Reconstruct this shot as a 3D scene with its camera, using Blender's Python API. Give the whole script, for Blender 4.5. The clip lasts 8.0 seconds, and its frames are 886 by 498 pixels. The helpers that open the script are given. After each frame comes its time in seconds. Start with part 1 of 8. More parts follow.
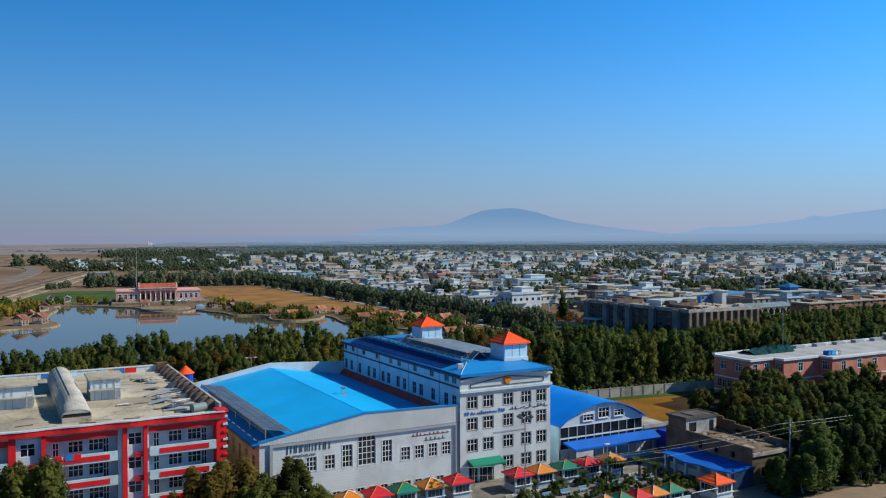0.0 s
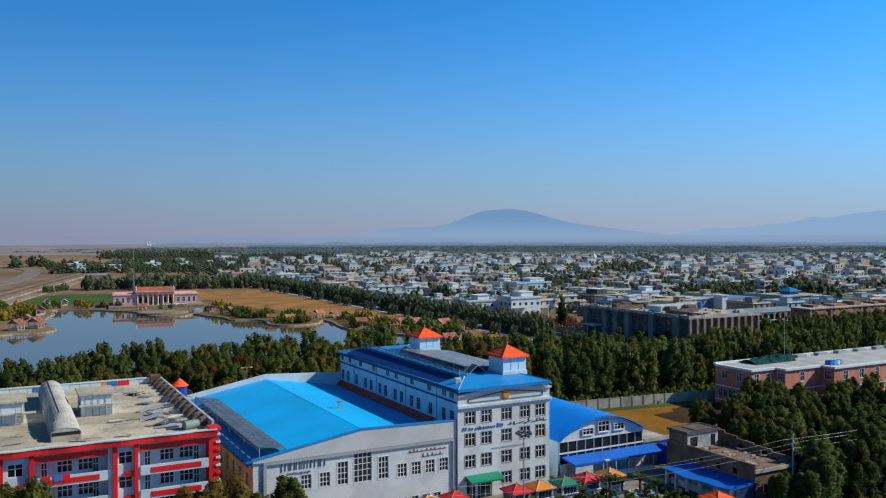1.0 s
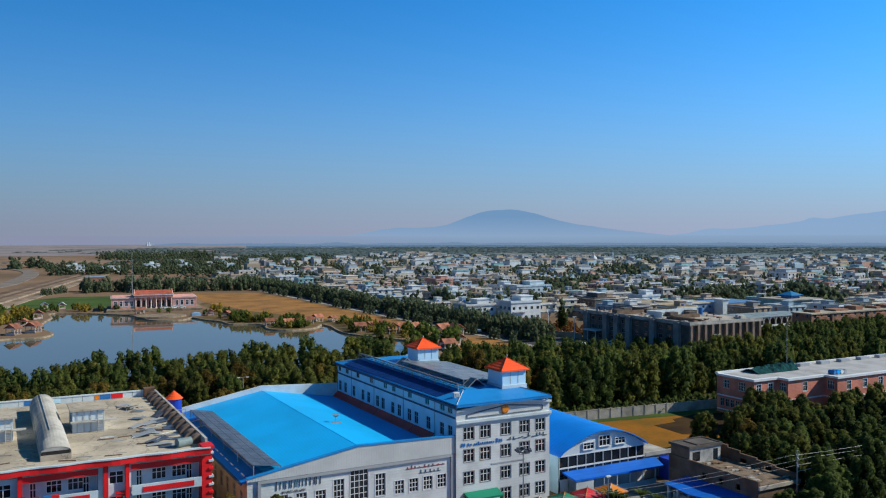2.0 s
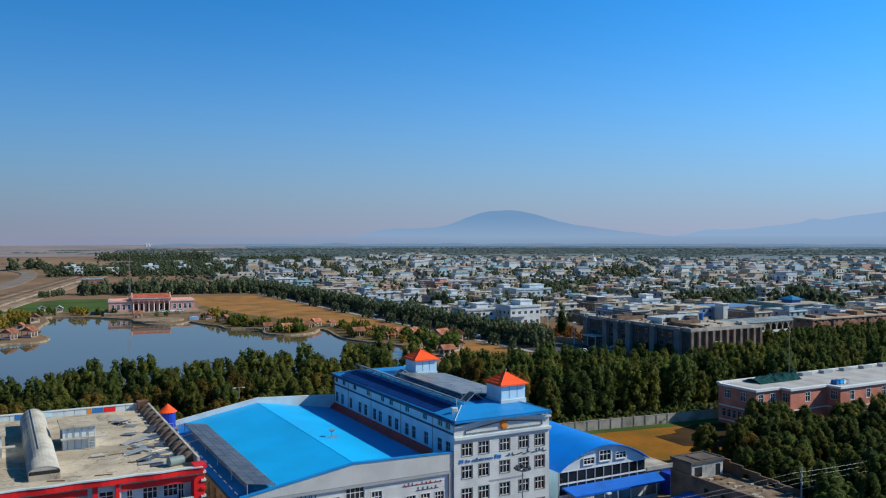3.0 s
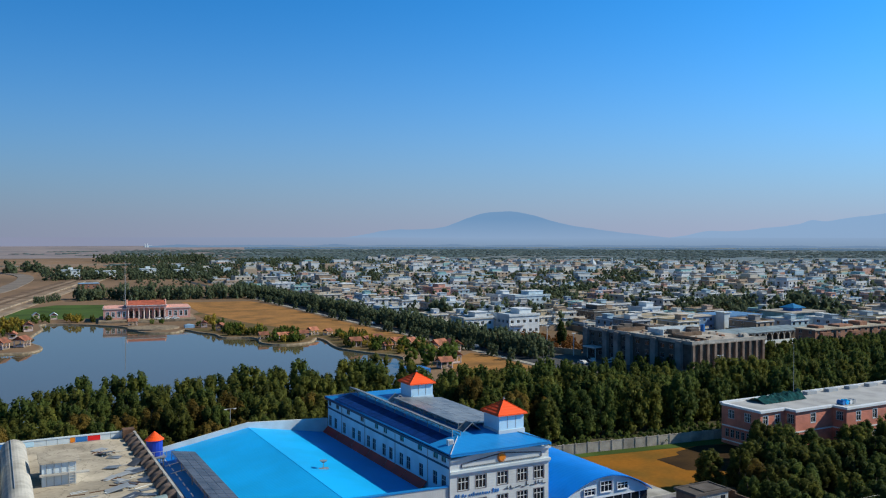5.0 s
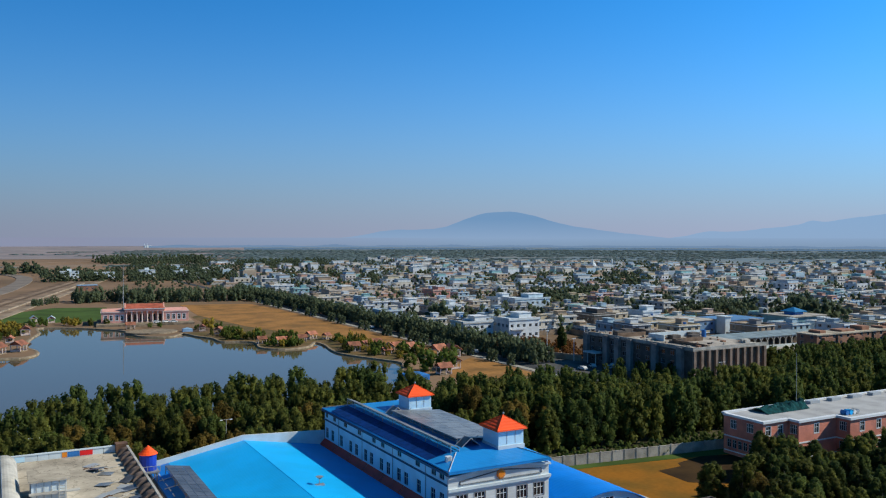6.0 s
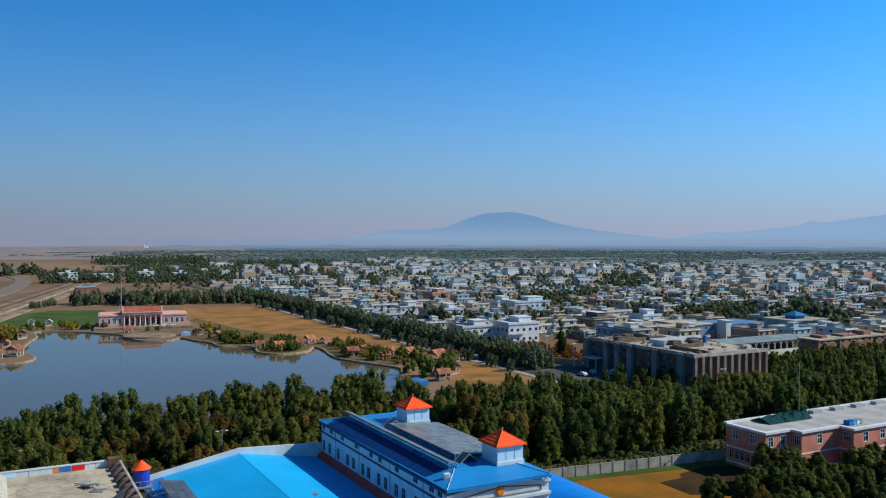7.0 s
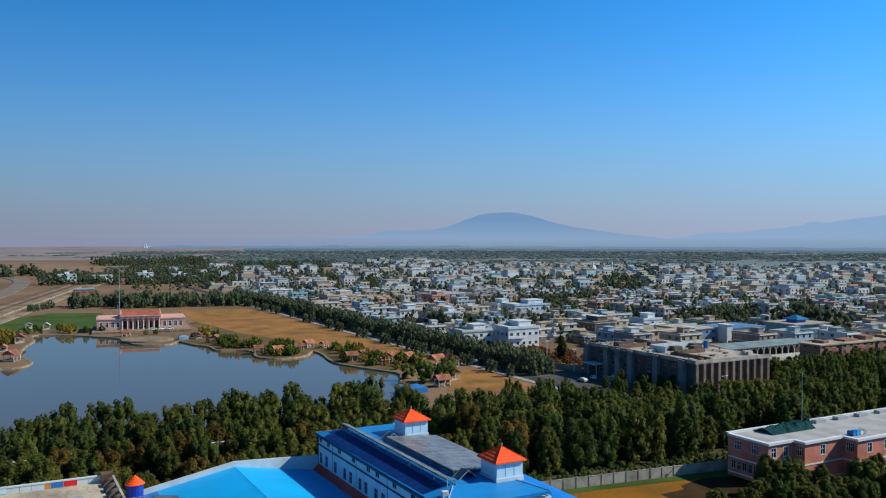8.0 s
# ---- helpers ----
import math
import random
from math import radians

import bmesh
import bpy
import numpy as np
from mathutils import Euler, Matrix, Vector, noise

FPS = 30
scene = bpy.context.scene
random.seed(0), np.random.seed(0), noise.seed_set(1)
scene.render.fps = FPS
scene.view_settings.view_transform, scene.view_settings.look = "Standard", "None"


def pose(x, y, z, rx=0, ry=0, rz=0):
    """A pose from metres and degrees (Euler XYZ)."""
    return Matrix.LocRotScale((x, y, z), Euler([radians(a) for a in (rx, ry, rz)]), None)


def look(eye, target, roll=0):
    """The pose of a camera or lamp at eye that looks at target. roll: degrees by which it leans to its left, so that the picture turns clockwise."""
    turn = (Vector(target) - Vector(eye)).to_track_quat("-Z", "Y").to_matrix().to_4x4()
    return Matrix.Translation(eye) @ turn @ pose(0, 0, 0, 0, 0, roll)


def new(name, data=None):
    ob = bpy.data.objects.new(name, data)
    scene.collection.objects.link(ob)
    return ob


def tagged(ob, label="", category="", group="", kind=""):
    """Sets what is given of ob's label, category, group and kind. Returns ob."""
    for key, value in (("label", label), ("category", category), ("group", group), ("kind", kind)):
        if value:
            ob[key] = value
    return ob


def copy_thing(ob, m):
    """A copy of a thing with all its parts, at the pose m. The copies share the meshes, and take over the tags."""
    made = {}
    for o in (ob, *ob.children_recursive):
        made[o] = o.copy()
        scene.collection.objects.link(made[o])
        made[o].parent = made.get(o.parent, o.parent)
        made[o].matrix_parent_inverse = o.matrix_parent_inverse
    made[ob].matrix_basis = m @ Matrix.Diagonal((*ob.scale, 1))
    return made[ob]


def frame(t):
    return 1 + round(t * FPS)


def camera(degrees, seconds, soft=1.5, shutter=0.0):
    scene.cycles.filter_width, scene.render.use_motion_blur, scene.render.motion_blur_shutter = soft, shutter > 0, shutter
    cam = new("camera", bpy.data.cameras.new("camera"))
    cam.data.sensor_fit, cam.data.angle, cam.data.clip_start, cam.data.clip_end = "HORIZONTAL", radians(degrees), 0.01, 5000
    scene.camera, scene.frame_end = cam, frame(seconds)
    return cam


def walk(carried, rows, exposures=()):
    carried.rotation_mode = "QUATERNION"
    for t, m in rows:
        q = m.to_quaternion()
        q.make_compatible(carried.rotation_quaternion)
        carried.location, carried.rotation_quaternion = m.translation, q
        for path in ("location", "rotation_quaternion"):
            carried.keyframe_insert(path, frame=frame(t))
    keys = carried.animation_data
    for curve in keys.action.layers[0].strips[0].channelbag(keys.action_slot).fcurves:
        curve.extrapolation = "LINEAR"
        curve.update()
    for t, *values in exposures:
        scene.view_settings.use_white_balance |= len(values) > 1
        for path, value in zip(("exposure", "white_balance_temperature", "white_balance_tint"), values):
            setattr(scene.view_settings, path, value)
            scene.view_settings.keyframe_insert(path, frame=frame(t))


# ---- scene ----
cam = camera(55.8, 8.0, soft=1.15)
PATH = [
    (0, (-65.240, -113.871, 39.108), (-64.295, -112.110, 39.076), -0.20),
    (0.5, (-64.607, -112.981, 40.040), (-63.661, -111.220, 40.008), -0.17),
    (1, (-63.967, -112.072, 40.970), (-63.020, -110.311, 40.939), -0.14),
    (1.5, (-63.319, -111.147, 41.899), (-62.372, -109.386, 41.868), -0.12),
    (3, (-61.348, -108.295, 44.676), (-60.400, -106.534, 44.646), -0.04),
    (3.5, (-60.686, -107.327, 45.600), (-59.737, -105.566, 45.570), -0.02),
    (4, (-60.022, -106.355, 46.522), (-59.072, -104.595, 46.492), 0.00),
    (4.5, (-59.358, -105.381, 47.442), (-58.408, -103.621, 47.413), 0.02),
    (6, (-57.377, -102.473, 50.199), (-56.427, -100.713, 50.170), 0.07),
    (6.5, (-56.725, -101.516, 51.116), (-55.775, -99.756, 51.087), 0.08),
    (7, (-56.078, -100.569, 52.032), (-55.128, -98.810, 52.003), 0.10),
    (7.5, (-55.438, -99.635, 52.948), (-54.488, -97.876, 52.919), 0.11),
    (8, (-54.806, -98.717, 53.862), (-53.856, -96.958, 53.833), 0.12),
]
walk(cam, [(t, look(eye, target, roll)) for t, eye, target, roll in PATH], [(0, 0.2), (8, 0.2)])

# ---- world, sun ----
SUN_DIR = Vector((1.0, -0.43, 0.80)).normalized()
world = bpy.data.worlds.new("sky")
scene.world = world
world.use_nodes = True
wn = world.node_tree.nodes
sky = wn.new("ShaderNodeTexSky")
sky.sky_type = "NISHITA"
sky.sun_disc = False
sky.sun_elevation = math.asin(SUN_DIR.z)
sky.sun_rotation = math.atan2(SUN_DIR.x, SUN_DIR.y)
sky.altitude = 1000
sky.air_density = 1.0
sky.dust_density = 0.3
sky.ozone_density = 6.0
# a clean sky above, dust haze low over the plain
wlink = world.node_tree.links.new
grade, tint, haze, way, split, fade, power = (wn.new("ShaderNode" + k) for k in ("HueSaturation", "Mix", "Mix", "TexCoord", "SeparateXYZ", "Math", "Math"))
grade.inputs["Saturation"].default_value = 1.12
tint.data_type = haze.data_type = "RGBA"
tint.blend_type = "MULTIPLY"
tint.inputs["Factor"].default_value = 1
tint.inputs["B"].default_value = (0.17, 0.96, 1.24, 1)
haze.inputs["B"].default_value = (2.50, 2.90, 3.98, 1)
curve, flip = wn.new("ShaderNodeMath"), wn.new("ShaderNodeMath")
fade.operation, curve.operation, flip.operation, power.operation = "MULTIPLY", "POWER", "MULTIPLY", "EXPONENT"
fade.inputs[1].default_value = 1 / 0.135
fade.use_clamp = False
curve.inputs[1].default_value = 1.5
flip.inputs[1].default_value = -1.0
above = wn.new("ShaderNodeMath")
above.operation = "MAXIMUM"
above.inputs[1].default_value = 0.0
wlink(way.outputs["Generated"], split.inputs[0])
wlink(split.outputs["Z"], fade.inputs[0])
wlink(fade.outputs[0], above.inputs[0])
wlink(above.outputs[0], curve.inputs[0])
wlink(curve.outputs[0], flip.inputs[0])
wlink(flip.outputs[0], power.inputs[0])
wlink(power.outputs[0], haze.inputs["Factor"])
wlink(sky.outputs[0], grade.inputs["Color"])
wlink(grade.outputs[0], tint.inputs["A"])
wlink(tint.outputs["Result"], haze.inputs["A"])
# the sky deepens and pales towards the zenith, away from the blue low band
deep, tone, dome = wn.new("ShaderNodeMapRange"), wn.new("ShaderNodeMix"), wn.new("ShaderNodeVectorMath")
deep.inputs["From Min"].default_value, deep.inputs["From Max"].default_value = 0.33, 0.75
tone.data_type = "RGBA"
tone.inputs["A"].default_value, tone.inputs["B"].default_value = (0.96, 0.96, 0.96, 1), (1.15, 0.43, 0.30, 1)
dome.operation = "MULTIPLY"
wlink(split.outputs["Z"], deep.inputs["Value"])
wlink(deep.outputs["Result"], tone.inputs["Factor"])
wlink(haze.outputs["Result"], dome.inputs[0])
wlink(tone.outputs["Result"], dome.inputs[1])
# and brightens round the sun's side
side, near_sun, glow = wn.new("ShaderNodeVectorMath"), wn.new("ShaderNodeMath"), wn.new("ShaderNodeVectorMath")
side.operation, near_sun.operation, glow.operation = "DOT_PRODUCT", "MULTIPLY_ADD", "SCALE"
side.inputs[1].default_value = SUN_DIR
near_sun.inputs[1].default_value, near_sun.inputs[2].default_value = 0.52, 0.955
wlink(way.outputs["Generated"], side.inputs[0])
wlink(side.outputs["Value"], near_sun.inputs[0])
wlink(dome.outputs["Vector"], glow.inputs[0])
wlink(near_sun.outputs[0], glow.inputs["Scale"])
wlink(glow.outputs["Vector"], wn["Background"].inputs["Color"])
wn["Background"].inputs["Strength"].default_value = 0.113

sun = new("sun", bpy.data.lights.new("sun", "SUN"))
sun.data.energy = 4.2
sun.data.angle = radians(0.6)
sun.data.color = (1.0, 0.97, 0.81)
sun.matrix_world = look(SUN_DIR * 300, (0, 0, 0))

# ---- materials ----


def mat(name, col, rough=0.75, metal=0.0, var=0.14, scale=0.35, fine=5.0, bump=0.02, hue=0.0, lines=None, island=0.0, tint=None, spec=0.4, cracks=0.0):
    """A surface with stains (scale) and grain (fine), in patches a metre; hue: how far single objects differ in brightness;
    lines: (axis, pieces a metre) of shallow ribs; tint: a second colour that comes through in stains."""
    m = bpy.data.materials.new(name)
    m.use_nodes = True
    n, link = m.node_tree.nodes, m.node_tree.links.new
    b = n["Principled BSDF"]
    b.inputs["Roughness"].default_value = rough
    b.inputs["Metallic"].default_value = metal
    b.inputs["Specular IOR Level"].default_value = spec if rough < 0.9 else min(spec, 0.12)
    where = n.new("ShaderNodeTexCoord")
    big, small = n.new("ShaderNodeTexNoise"), n.new("ShaderNodeTexNoise")
    for t, s in ((big, scale), (small, fine)):
        t.inputs["Scale"].default_value = s
        t.inputs["Detail"].default_value = 4
        link(where.outputs["Object"], t.inputs["Vector"])
    mix = n.new("ShaderNodeMix")
    mix.data_type = "RGBA"
    low = [c * (1 - 1.6 * var) for c in col] if tint is None else tint
    mix.inputs["A"].default_value = (*low, 1)
    mix.inputs["B"].default_value = (*[min(1, c * (1 + 0.6 * var)) for c in col], 1)
    ramp = n.new("ShaderNodeMapRange")
    ramp.inputs["From Min"].default_value, ramp.inputs["From Max"].default_value = 0.33, 0.6
    link(big.outputs["Fac"], ramp.inputs["Value"])
    link(ramp.outputs["Result"], mix.inputs["Factor"])
    gain = n.new("ShaderNodeMapRange")
    gain.inputs["To Min"].default_value, gain.inputs["To Max"].default_value = 1 - 1.2 * var, 1 + 1.2 * var
    link(small.outputs["Fac"], gain.inputs["Value"])
    value = gain.outputs["Result"]
    for amount, node, socket in ((hue, "ShaderNodeObjectInfo", "Random"), (island, "ShaderNodeNewGeometry", "Random Per Island")):
        if amount:
            r, f, x = n.new(node), n.new("ShaderNodeMapRange"), n.new("ShaderNodeMath")
            f.inputs["To Min"].default_value, f.inputs["To Max"].default_value = 1 - amount, 1 + amount
            x.operation = "MULTIPLY"
            link(r.outputs[socket], f.inputs["Value"])
            link(f.outputs["Result"], x.inputs[0])
            link(value, x.inputs[1])
            value = x.outputs[0]
    scale_col = n.new("ShaderNodeVectorMath")
    scale_col.operation = "SCALE"
    link(mix.outputs["Result"], scale_col.inputs[0])
    link(value, scale_col.inputs["Scale"])
    out = scale_col.outputs["Vector"]
    if cracks:
        cell, thin, dark = n.new("ShaderNodeTexVoronoi"), n.new("ShaderNodeMapRange"), n.new("ShaderNodeVectorMath")
        cell.feature = "DISTANCE_TO_EDGE"
        cell.inputs["Scale"].default_value = cracks
        warp = n.new("ShaderNodeVectorMath")
        warp.operation = "MULTIPLY_ADD"
        warp.inputs[1].default_value = (1.6, 1.6, 1.6)
        link(small.outputs["Color"], warp.inputs[0])
        link(where.outputs["Object"], warp.inputs[2])
        link(warp.outputs["Vector"], cell.inputs["Vector"])
        thin.inputs["From Max"].default_value = 0.03
        thin.inputs["To Min"].default_value = 0.55
        link(cell.outputs["Distance"], thin.inputs["Value"])
        dark.operation = "SCALE"
        link(out, dark.inputs[0])
        link(thin.outputs["Result"], dark.inputs["Scale"])
        out = dark.outputs["Vector"]
    link(out, b.inputs["Base Color"])
    height = small.outputs["Fac"]
    if lines:
        wave = n.new("ShaderNodeTexWave")
        wave.bands_direction = lines[0]
        wave.inputs["Scale"].default_value = lines[1] * 0.314
        wave.inputs["Distortion"].default_value = 0
        link(where.outputs["Object"], wave.inputs["Vector"])
        height = wave.outputs["Fac"]
    if bump:
        bp = n.new("ShaderNodeBump")
        bp.inputs["Strength"].default_value = 0.6 if lines else 0.4
        bp.inputs["Distance"].default_value = bump
        link(height, bp.inputs["Height"])
        link(bp.outputs["Normal"], b.inputs["Normal"])
    return m


def palette_mat(name, colours, rough=0.8, var=0.12, island=False):
    """Painted walls whose colour is drawn from a short list, object by object or piece by piece."""
    m = mat(name, (0.5, 0.5, 0.5), rough, var=var)
    n, link = m.node_tree.nodes, m.node_tree.links.new
    ramp = n.new("ShaderNodeValToRGB")
    ramp.color_ramp.interpolation = "CONSTANT"
    while len(ramp.color_ramp.elements) < len(colours):
        ramp.color_ramp.elements.new(0.5)
    for k, (e, c) in enumerate(zip(ramp.color_ramp.elements, colours)):
        e.position, e.color = k / len(colours), (*c, 1)
    src = n.new("ShaderNodeNewGeometry" if island else "ShaderNodeObjectInfo")
    link(src.outputs["Random Per Island" if island else "Random"], ramp.inputs["Fac"])
    dark = n.new("ShaderNodeVectorMath")
    dark.operation = "SCALE"
    dark.inputs["Scale"].default_value = 0.8
    mix = next(x for x in n if x.bl_idname == "ShaderNodeMix")
    link(ramp.outputs["Color"], mix.inputs["B"])
    link(ramp.outputs["Color"], dark.inputs[0])
    link(dark.outputs["Vector"], mix.inputs["A"])
    return m


WHITE = mat("white_cladding", (0.60, 0.61, 0.60), 0.6, var=0.09, lines=("Z", 2.4), bump=0.012)
PALE = mat("pale_plaster", (0.56, 0.62, 0.64), 0.75, var=0.08)
FLAT_WHITE = mat("weathered_white_render", (0.50, 0.59, 0.63), 0.8, var=0.12, scale=0.4)
RIBBED = mat("ribbed_sheet_white", (0.55, 0.55, 0.54), 0.5, metal=0.1, var=0.06, lines=("X", 2.6), bump=0.016)
SIDE_WHITE = mat("blue_white_panel", (0.52, 0.74, 0.86), 0.55, var=0.06, lines=("Y", 1.0), bump=0.02)
ROOF_CYAN = mat("sky_blue_roof_sheet", (0.002, 0.42, 0.90), 0.5, var=0.07, scale=0.12, lines=("Y", 1.6), bump=0.03)
ROOF_BLUE = mat("blue_roof_sheet", (0.010, 0.23, 0.60), 0.45, var=0.1, scale=0.2, lines=("Y", 2.0), bump=0.03)
ROYAL = mat("royal_blue_sheet", (0.001, 0.12, 0.56), 0.5, var=0.1, scale=0.3, lines=("Y", 1.2), bump=0.02)
ROOF_DEEP = mat("deep_blue_roof_sheet", (0.001, 0.20, 0.70), 0.45, var=0.08, scale=0.2, lines=("Y", 1.2), bump=0.02)
BLUE_TRIM = mat("dark_blue_trim", (0.02, 0.05, 0.12), 0.5)
ORANGE = mat("orange_red_roof_tile", (1.0, 0.085, 0.006), 0.7, var=0.1, lines=("Z", 3.0), bump=0.05)
RED = mat("red_paint", (0.72, 0.010, 0.012), 0.55, var=0.1)
RED_STRIP = mat("faded_red_sheet", (0.86, 0.055, 0.035), 0.6, var=0.08, lines=("Y", 1.5), bump=0.01)
CONCRETE = mat("weathered_concrete", (0.42, 0.39, 0.35), 0.9, var=0.22, scale=0.3, bump=0.03)
ROOF_DUST = mat("dusty_flat_roof", (0.46, 0.39, 0.305), 0.95, var=0.2, scale=0.16, fine=1.6, bump=0.03, cracks=0.28)
BRICK_BEIGE = mat("beige_brick", (0.42, 0.32, 0.24), 0.9, var=0.14, lines=("Z", 8.0), bump=0.02)
BROWN_BRICK = mat("dark_brown_brick", (0.20, 0.135, 0.095), 0.95, var=0.22, lines=("Z", 8.0), bump=0.02)
PINK = mat("salmon_pink_wall", (0.58, 0.20, 0.135), 0.85, var=0.14, lines=("Z", 3.0), bump=0.02)
PINK_PALE = mat("pale_pink_stucco", (0.74, 0.36, 0.29), 0.85, var=0.1)
PINK_WHITE = mat("pinkish_white_stone", (0.70, 0.55, 0.49), 0.8, var=0.08)
HUT_TILE = mat("brown_clay_tile", (0.36, 0.13, 0.075), 0.85, var=0.25, lines=("X", 2.0), bump=0.05, hue=0.3)
TILE_RED = mat("terracotta_tile", (0.42, 0.10, 0.055), 0.8, var=0.2, lines=("X", 2.0), bump=0.05)
STONE = mat("bank_stone", (0.26, 0.20, 0.14), 0.95, var=0.25, scale=0.5, fine=2.0, bump=0.08)
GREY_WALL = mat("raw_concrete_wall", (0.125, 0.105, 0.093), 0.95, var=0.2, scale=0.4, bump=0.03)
TAN_RENDER = mat("tan_render", (0.31, 0.16, 0.105), 0.9, var=0.18)
METAL = mat("galvanised_steel", (0.36, 0.37, 0.38), 0.6, metal=0.5, var=0.15)
RUST = mat("rusty_steel", (0.16, 0.085, 0.05), 0.85, metal=0.2, var=0.3)
NAVY_SHEET = mat("navy_solar_glass", (0.003, 0.030, 0.16), 0.55, var=0.2, scale=0.8, bump=0.0, spec=0.15)
SOLAR_DARK = mat("dark_solar_glass", (0.085, 0.09, 0.105), 0.35, var=0.25, scale=0.5, fine=2.0, bump=0.0, spec=0.3)
SOLAR = mat("dusty_solar_glass", (0.19, 0.195, 0.20), 0.32, var=0.25, scale=0.5, fine=2.0, bump=0.0, spec=0.35)
GLASS = mat("dark_window_glass", (0.018, 0.023, 0.03), 0.08, var=0.3, bump=0.0, spec=0.6, hue=0.4)
FRAME = mat("white_window_frame", (0.7, 0.7, 0.7), 0.5, var=0.05)
FRAME_GREY = mat("grey_window_frame", (0.36, 0.37, 0.38), 0.5, var=0.05)
CANVAS = mat("grey_canvas", (0.45, 0.42, 0.375), 0.95, var=0.13, scale=0.5, fine=2.0, bump=0.06)
GREEN_PAINT = mat("green_paint", (0.0, 0.20, 0.115), 0.55, var=0.1)
CRIMSON = mat("crimson_paint", (0.64, 0.012, 0.03), 0.55, var=0.1)
AMBER = mat("orange_paint", (0.75, 0.22, 0.01), 0.55, var=0.1)
COBALT = mat("cobalt_paint", (0.006, 0.045, 0.42), 0.5, var=0.12)
CABIN_WALL = mat("cabin_wall_grey", (0.44, 0.47, 0.50), 0.6, var=0.12, hue=0.15)
CABIN_BLUE = mat("cabin_wall_blue", (0.22, 0.36, 0.52), 0.6, var=0.12)
TARP = mat("dark_green_tarpaulin", (0.004, 0.052, 0.055), 0.92, var=0.3, scale=1.0, bump=0.1)
SIGN_BLUE = mat("sign_blue", (0.03, 0.17, 0.46), 0.5)
SIGN_DARK = mat("sign_dark", (0.07, 0.08, 0.10), 0.5)
SIGN_RED = mat("sign_red", (0.30, 0.03, 0.04), 0.5)
WALL_DUSTY = mat("dusty_grey_wall", (0.40, 0.36, 0.31), 0.95, var=0.25, scale=0.25, bump=0.03)
DUSTY_PIER = mat("dusty_tan_pier", (0.25, 0.18, 0.14), 0.95, var=0.2, scale=0.3)
PIER = mat("grey_pier", (0.27, 0.245, 0.23), 0.95, var=0.2, scale=0.3)
TRIM = mat("taupe_window_trim", (0.24, 0.205, 0.18), 0.8, var=0.15)
PAVING = mat("plaza_paving", (0.21, 0.185, 0.165), 0.9, var=0.2, scale=0.3, fine=1.5, bump=0.01)
ASPHALT = mat("asphalt", (0.060, 0.062, 0.068), 0.9, var=0.2, scale=0.1, fine=2.0)
KERB = mat("kerb_stone", (0.36, 0.33, 0.29), 0.9)
DIRT = mat("pale_dirt", (0.25, 0.175, 0.12), 0.95, var=0.2, scale=0.05, fine=0.6, bump=0.03)
FIELD = mat("dry_brown_field", (0.29, 0.138, 0.042), 0.95, var=0.32, scale=0.07, fine=0.6, tint=(0.19, 0.10, 0.034), bump=0.05)
LAWN = mat("green_lawn", (0.060, 0.098, 0.020), 0.95, var=0.2, scale=0.06, fine=1.2, bump=0.05)
PITCH = mat("worn_brown_pitch", (0.25, 0.098, 0.009), 0.95, var=0.2, scale=0.08, fine=1.0, tint=(0.16, 0.085, 0.012), bump=0.04)
BARK_PALE = mat("pale_bark", (0.42, 0.38, 0.33), 0.9, var=0.2, scale=2.0, bump=0.02)
BARK = mat("tree_bark", (0.15, 0.115, 0.085), 0.95, var=0.25, scale=2.0, bump=0.04)
EARTH = mat("dry_earth", (0.225, 0.140, 0.085), 0.95, var=0.2, scale=0.006, fine=0.25, tint=(0.14, 0.092, 0.056), bump=0.05)


def foliage(name, dark, light, hue=0.3):
    m = mat(name, light, 0.75, var=0.2, scale=0.22, fine=3.5, hue=hue, island=0.2, tint=dark, bump=0.08, spec=0.1)
    n, link = m.node_tree.nodes, m.node_tree.links.new
    thin, both = n.new("ShaderNodeBsdfTranslucent"), n.new("ShaderNodeMixShader")
    both.inputs[0].default_value = 0.5
    link(n["Principled BSDF"].inputs["Base Color"].links[0].from_socket, thin.inputs["Color"])
    link(n["Principled BSDF"].outputs[0], both.inputs[1])
    link(thin.outputs[0], both.inputs[2])
    link(both.outputs[0], n["Material Output"].inputs["Surface"])
    return m


LEAF_OLIVE = foliage("olive_foliage", (0.068, 0.080, 0.021), (0.136, 0.140, 0.029))
LEAF_DARK = foliage("dark_green_foliage", (0.050, 0.074, 0.022), (0.094, 0.120, 0.028))
LEAF_AUTUMN = foliage("turning_foliage", (0.105, 0.078, 0.020), (0.175, 0.118, 0.026))
LEAF_BRIGHT = foliage("fresh_green_foliage", (0.052, 0.078, 0.017), (0.115, 0.155, 0.030))
# far woods: blue-grey haze is painted into the leaf colour
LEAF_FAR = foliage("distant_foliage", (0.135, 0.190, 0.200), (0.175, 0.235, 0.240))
# town and roadside trees: the green is paled to stand for haze
LEAF_MID = foliage("dusty_town_foliage", (0.072, 0.096, 0.056), (0.120, 0.146, 0.080))

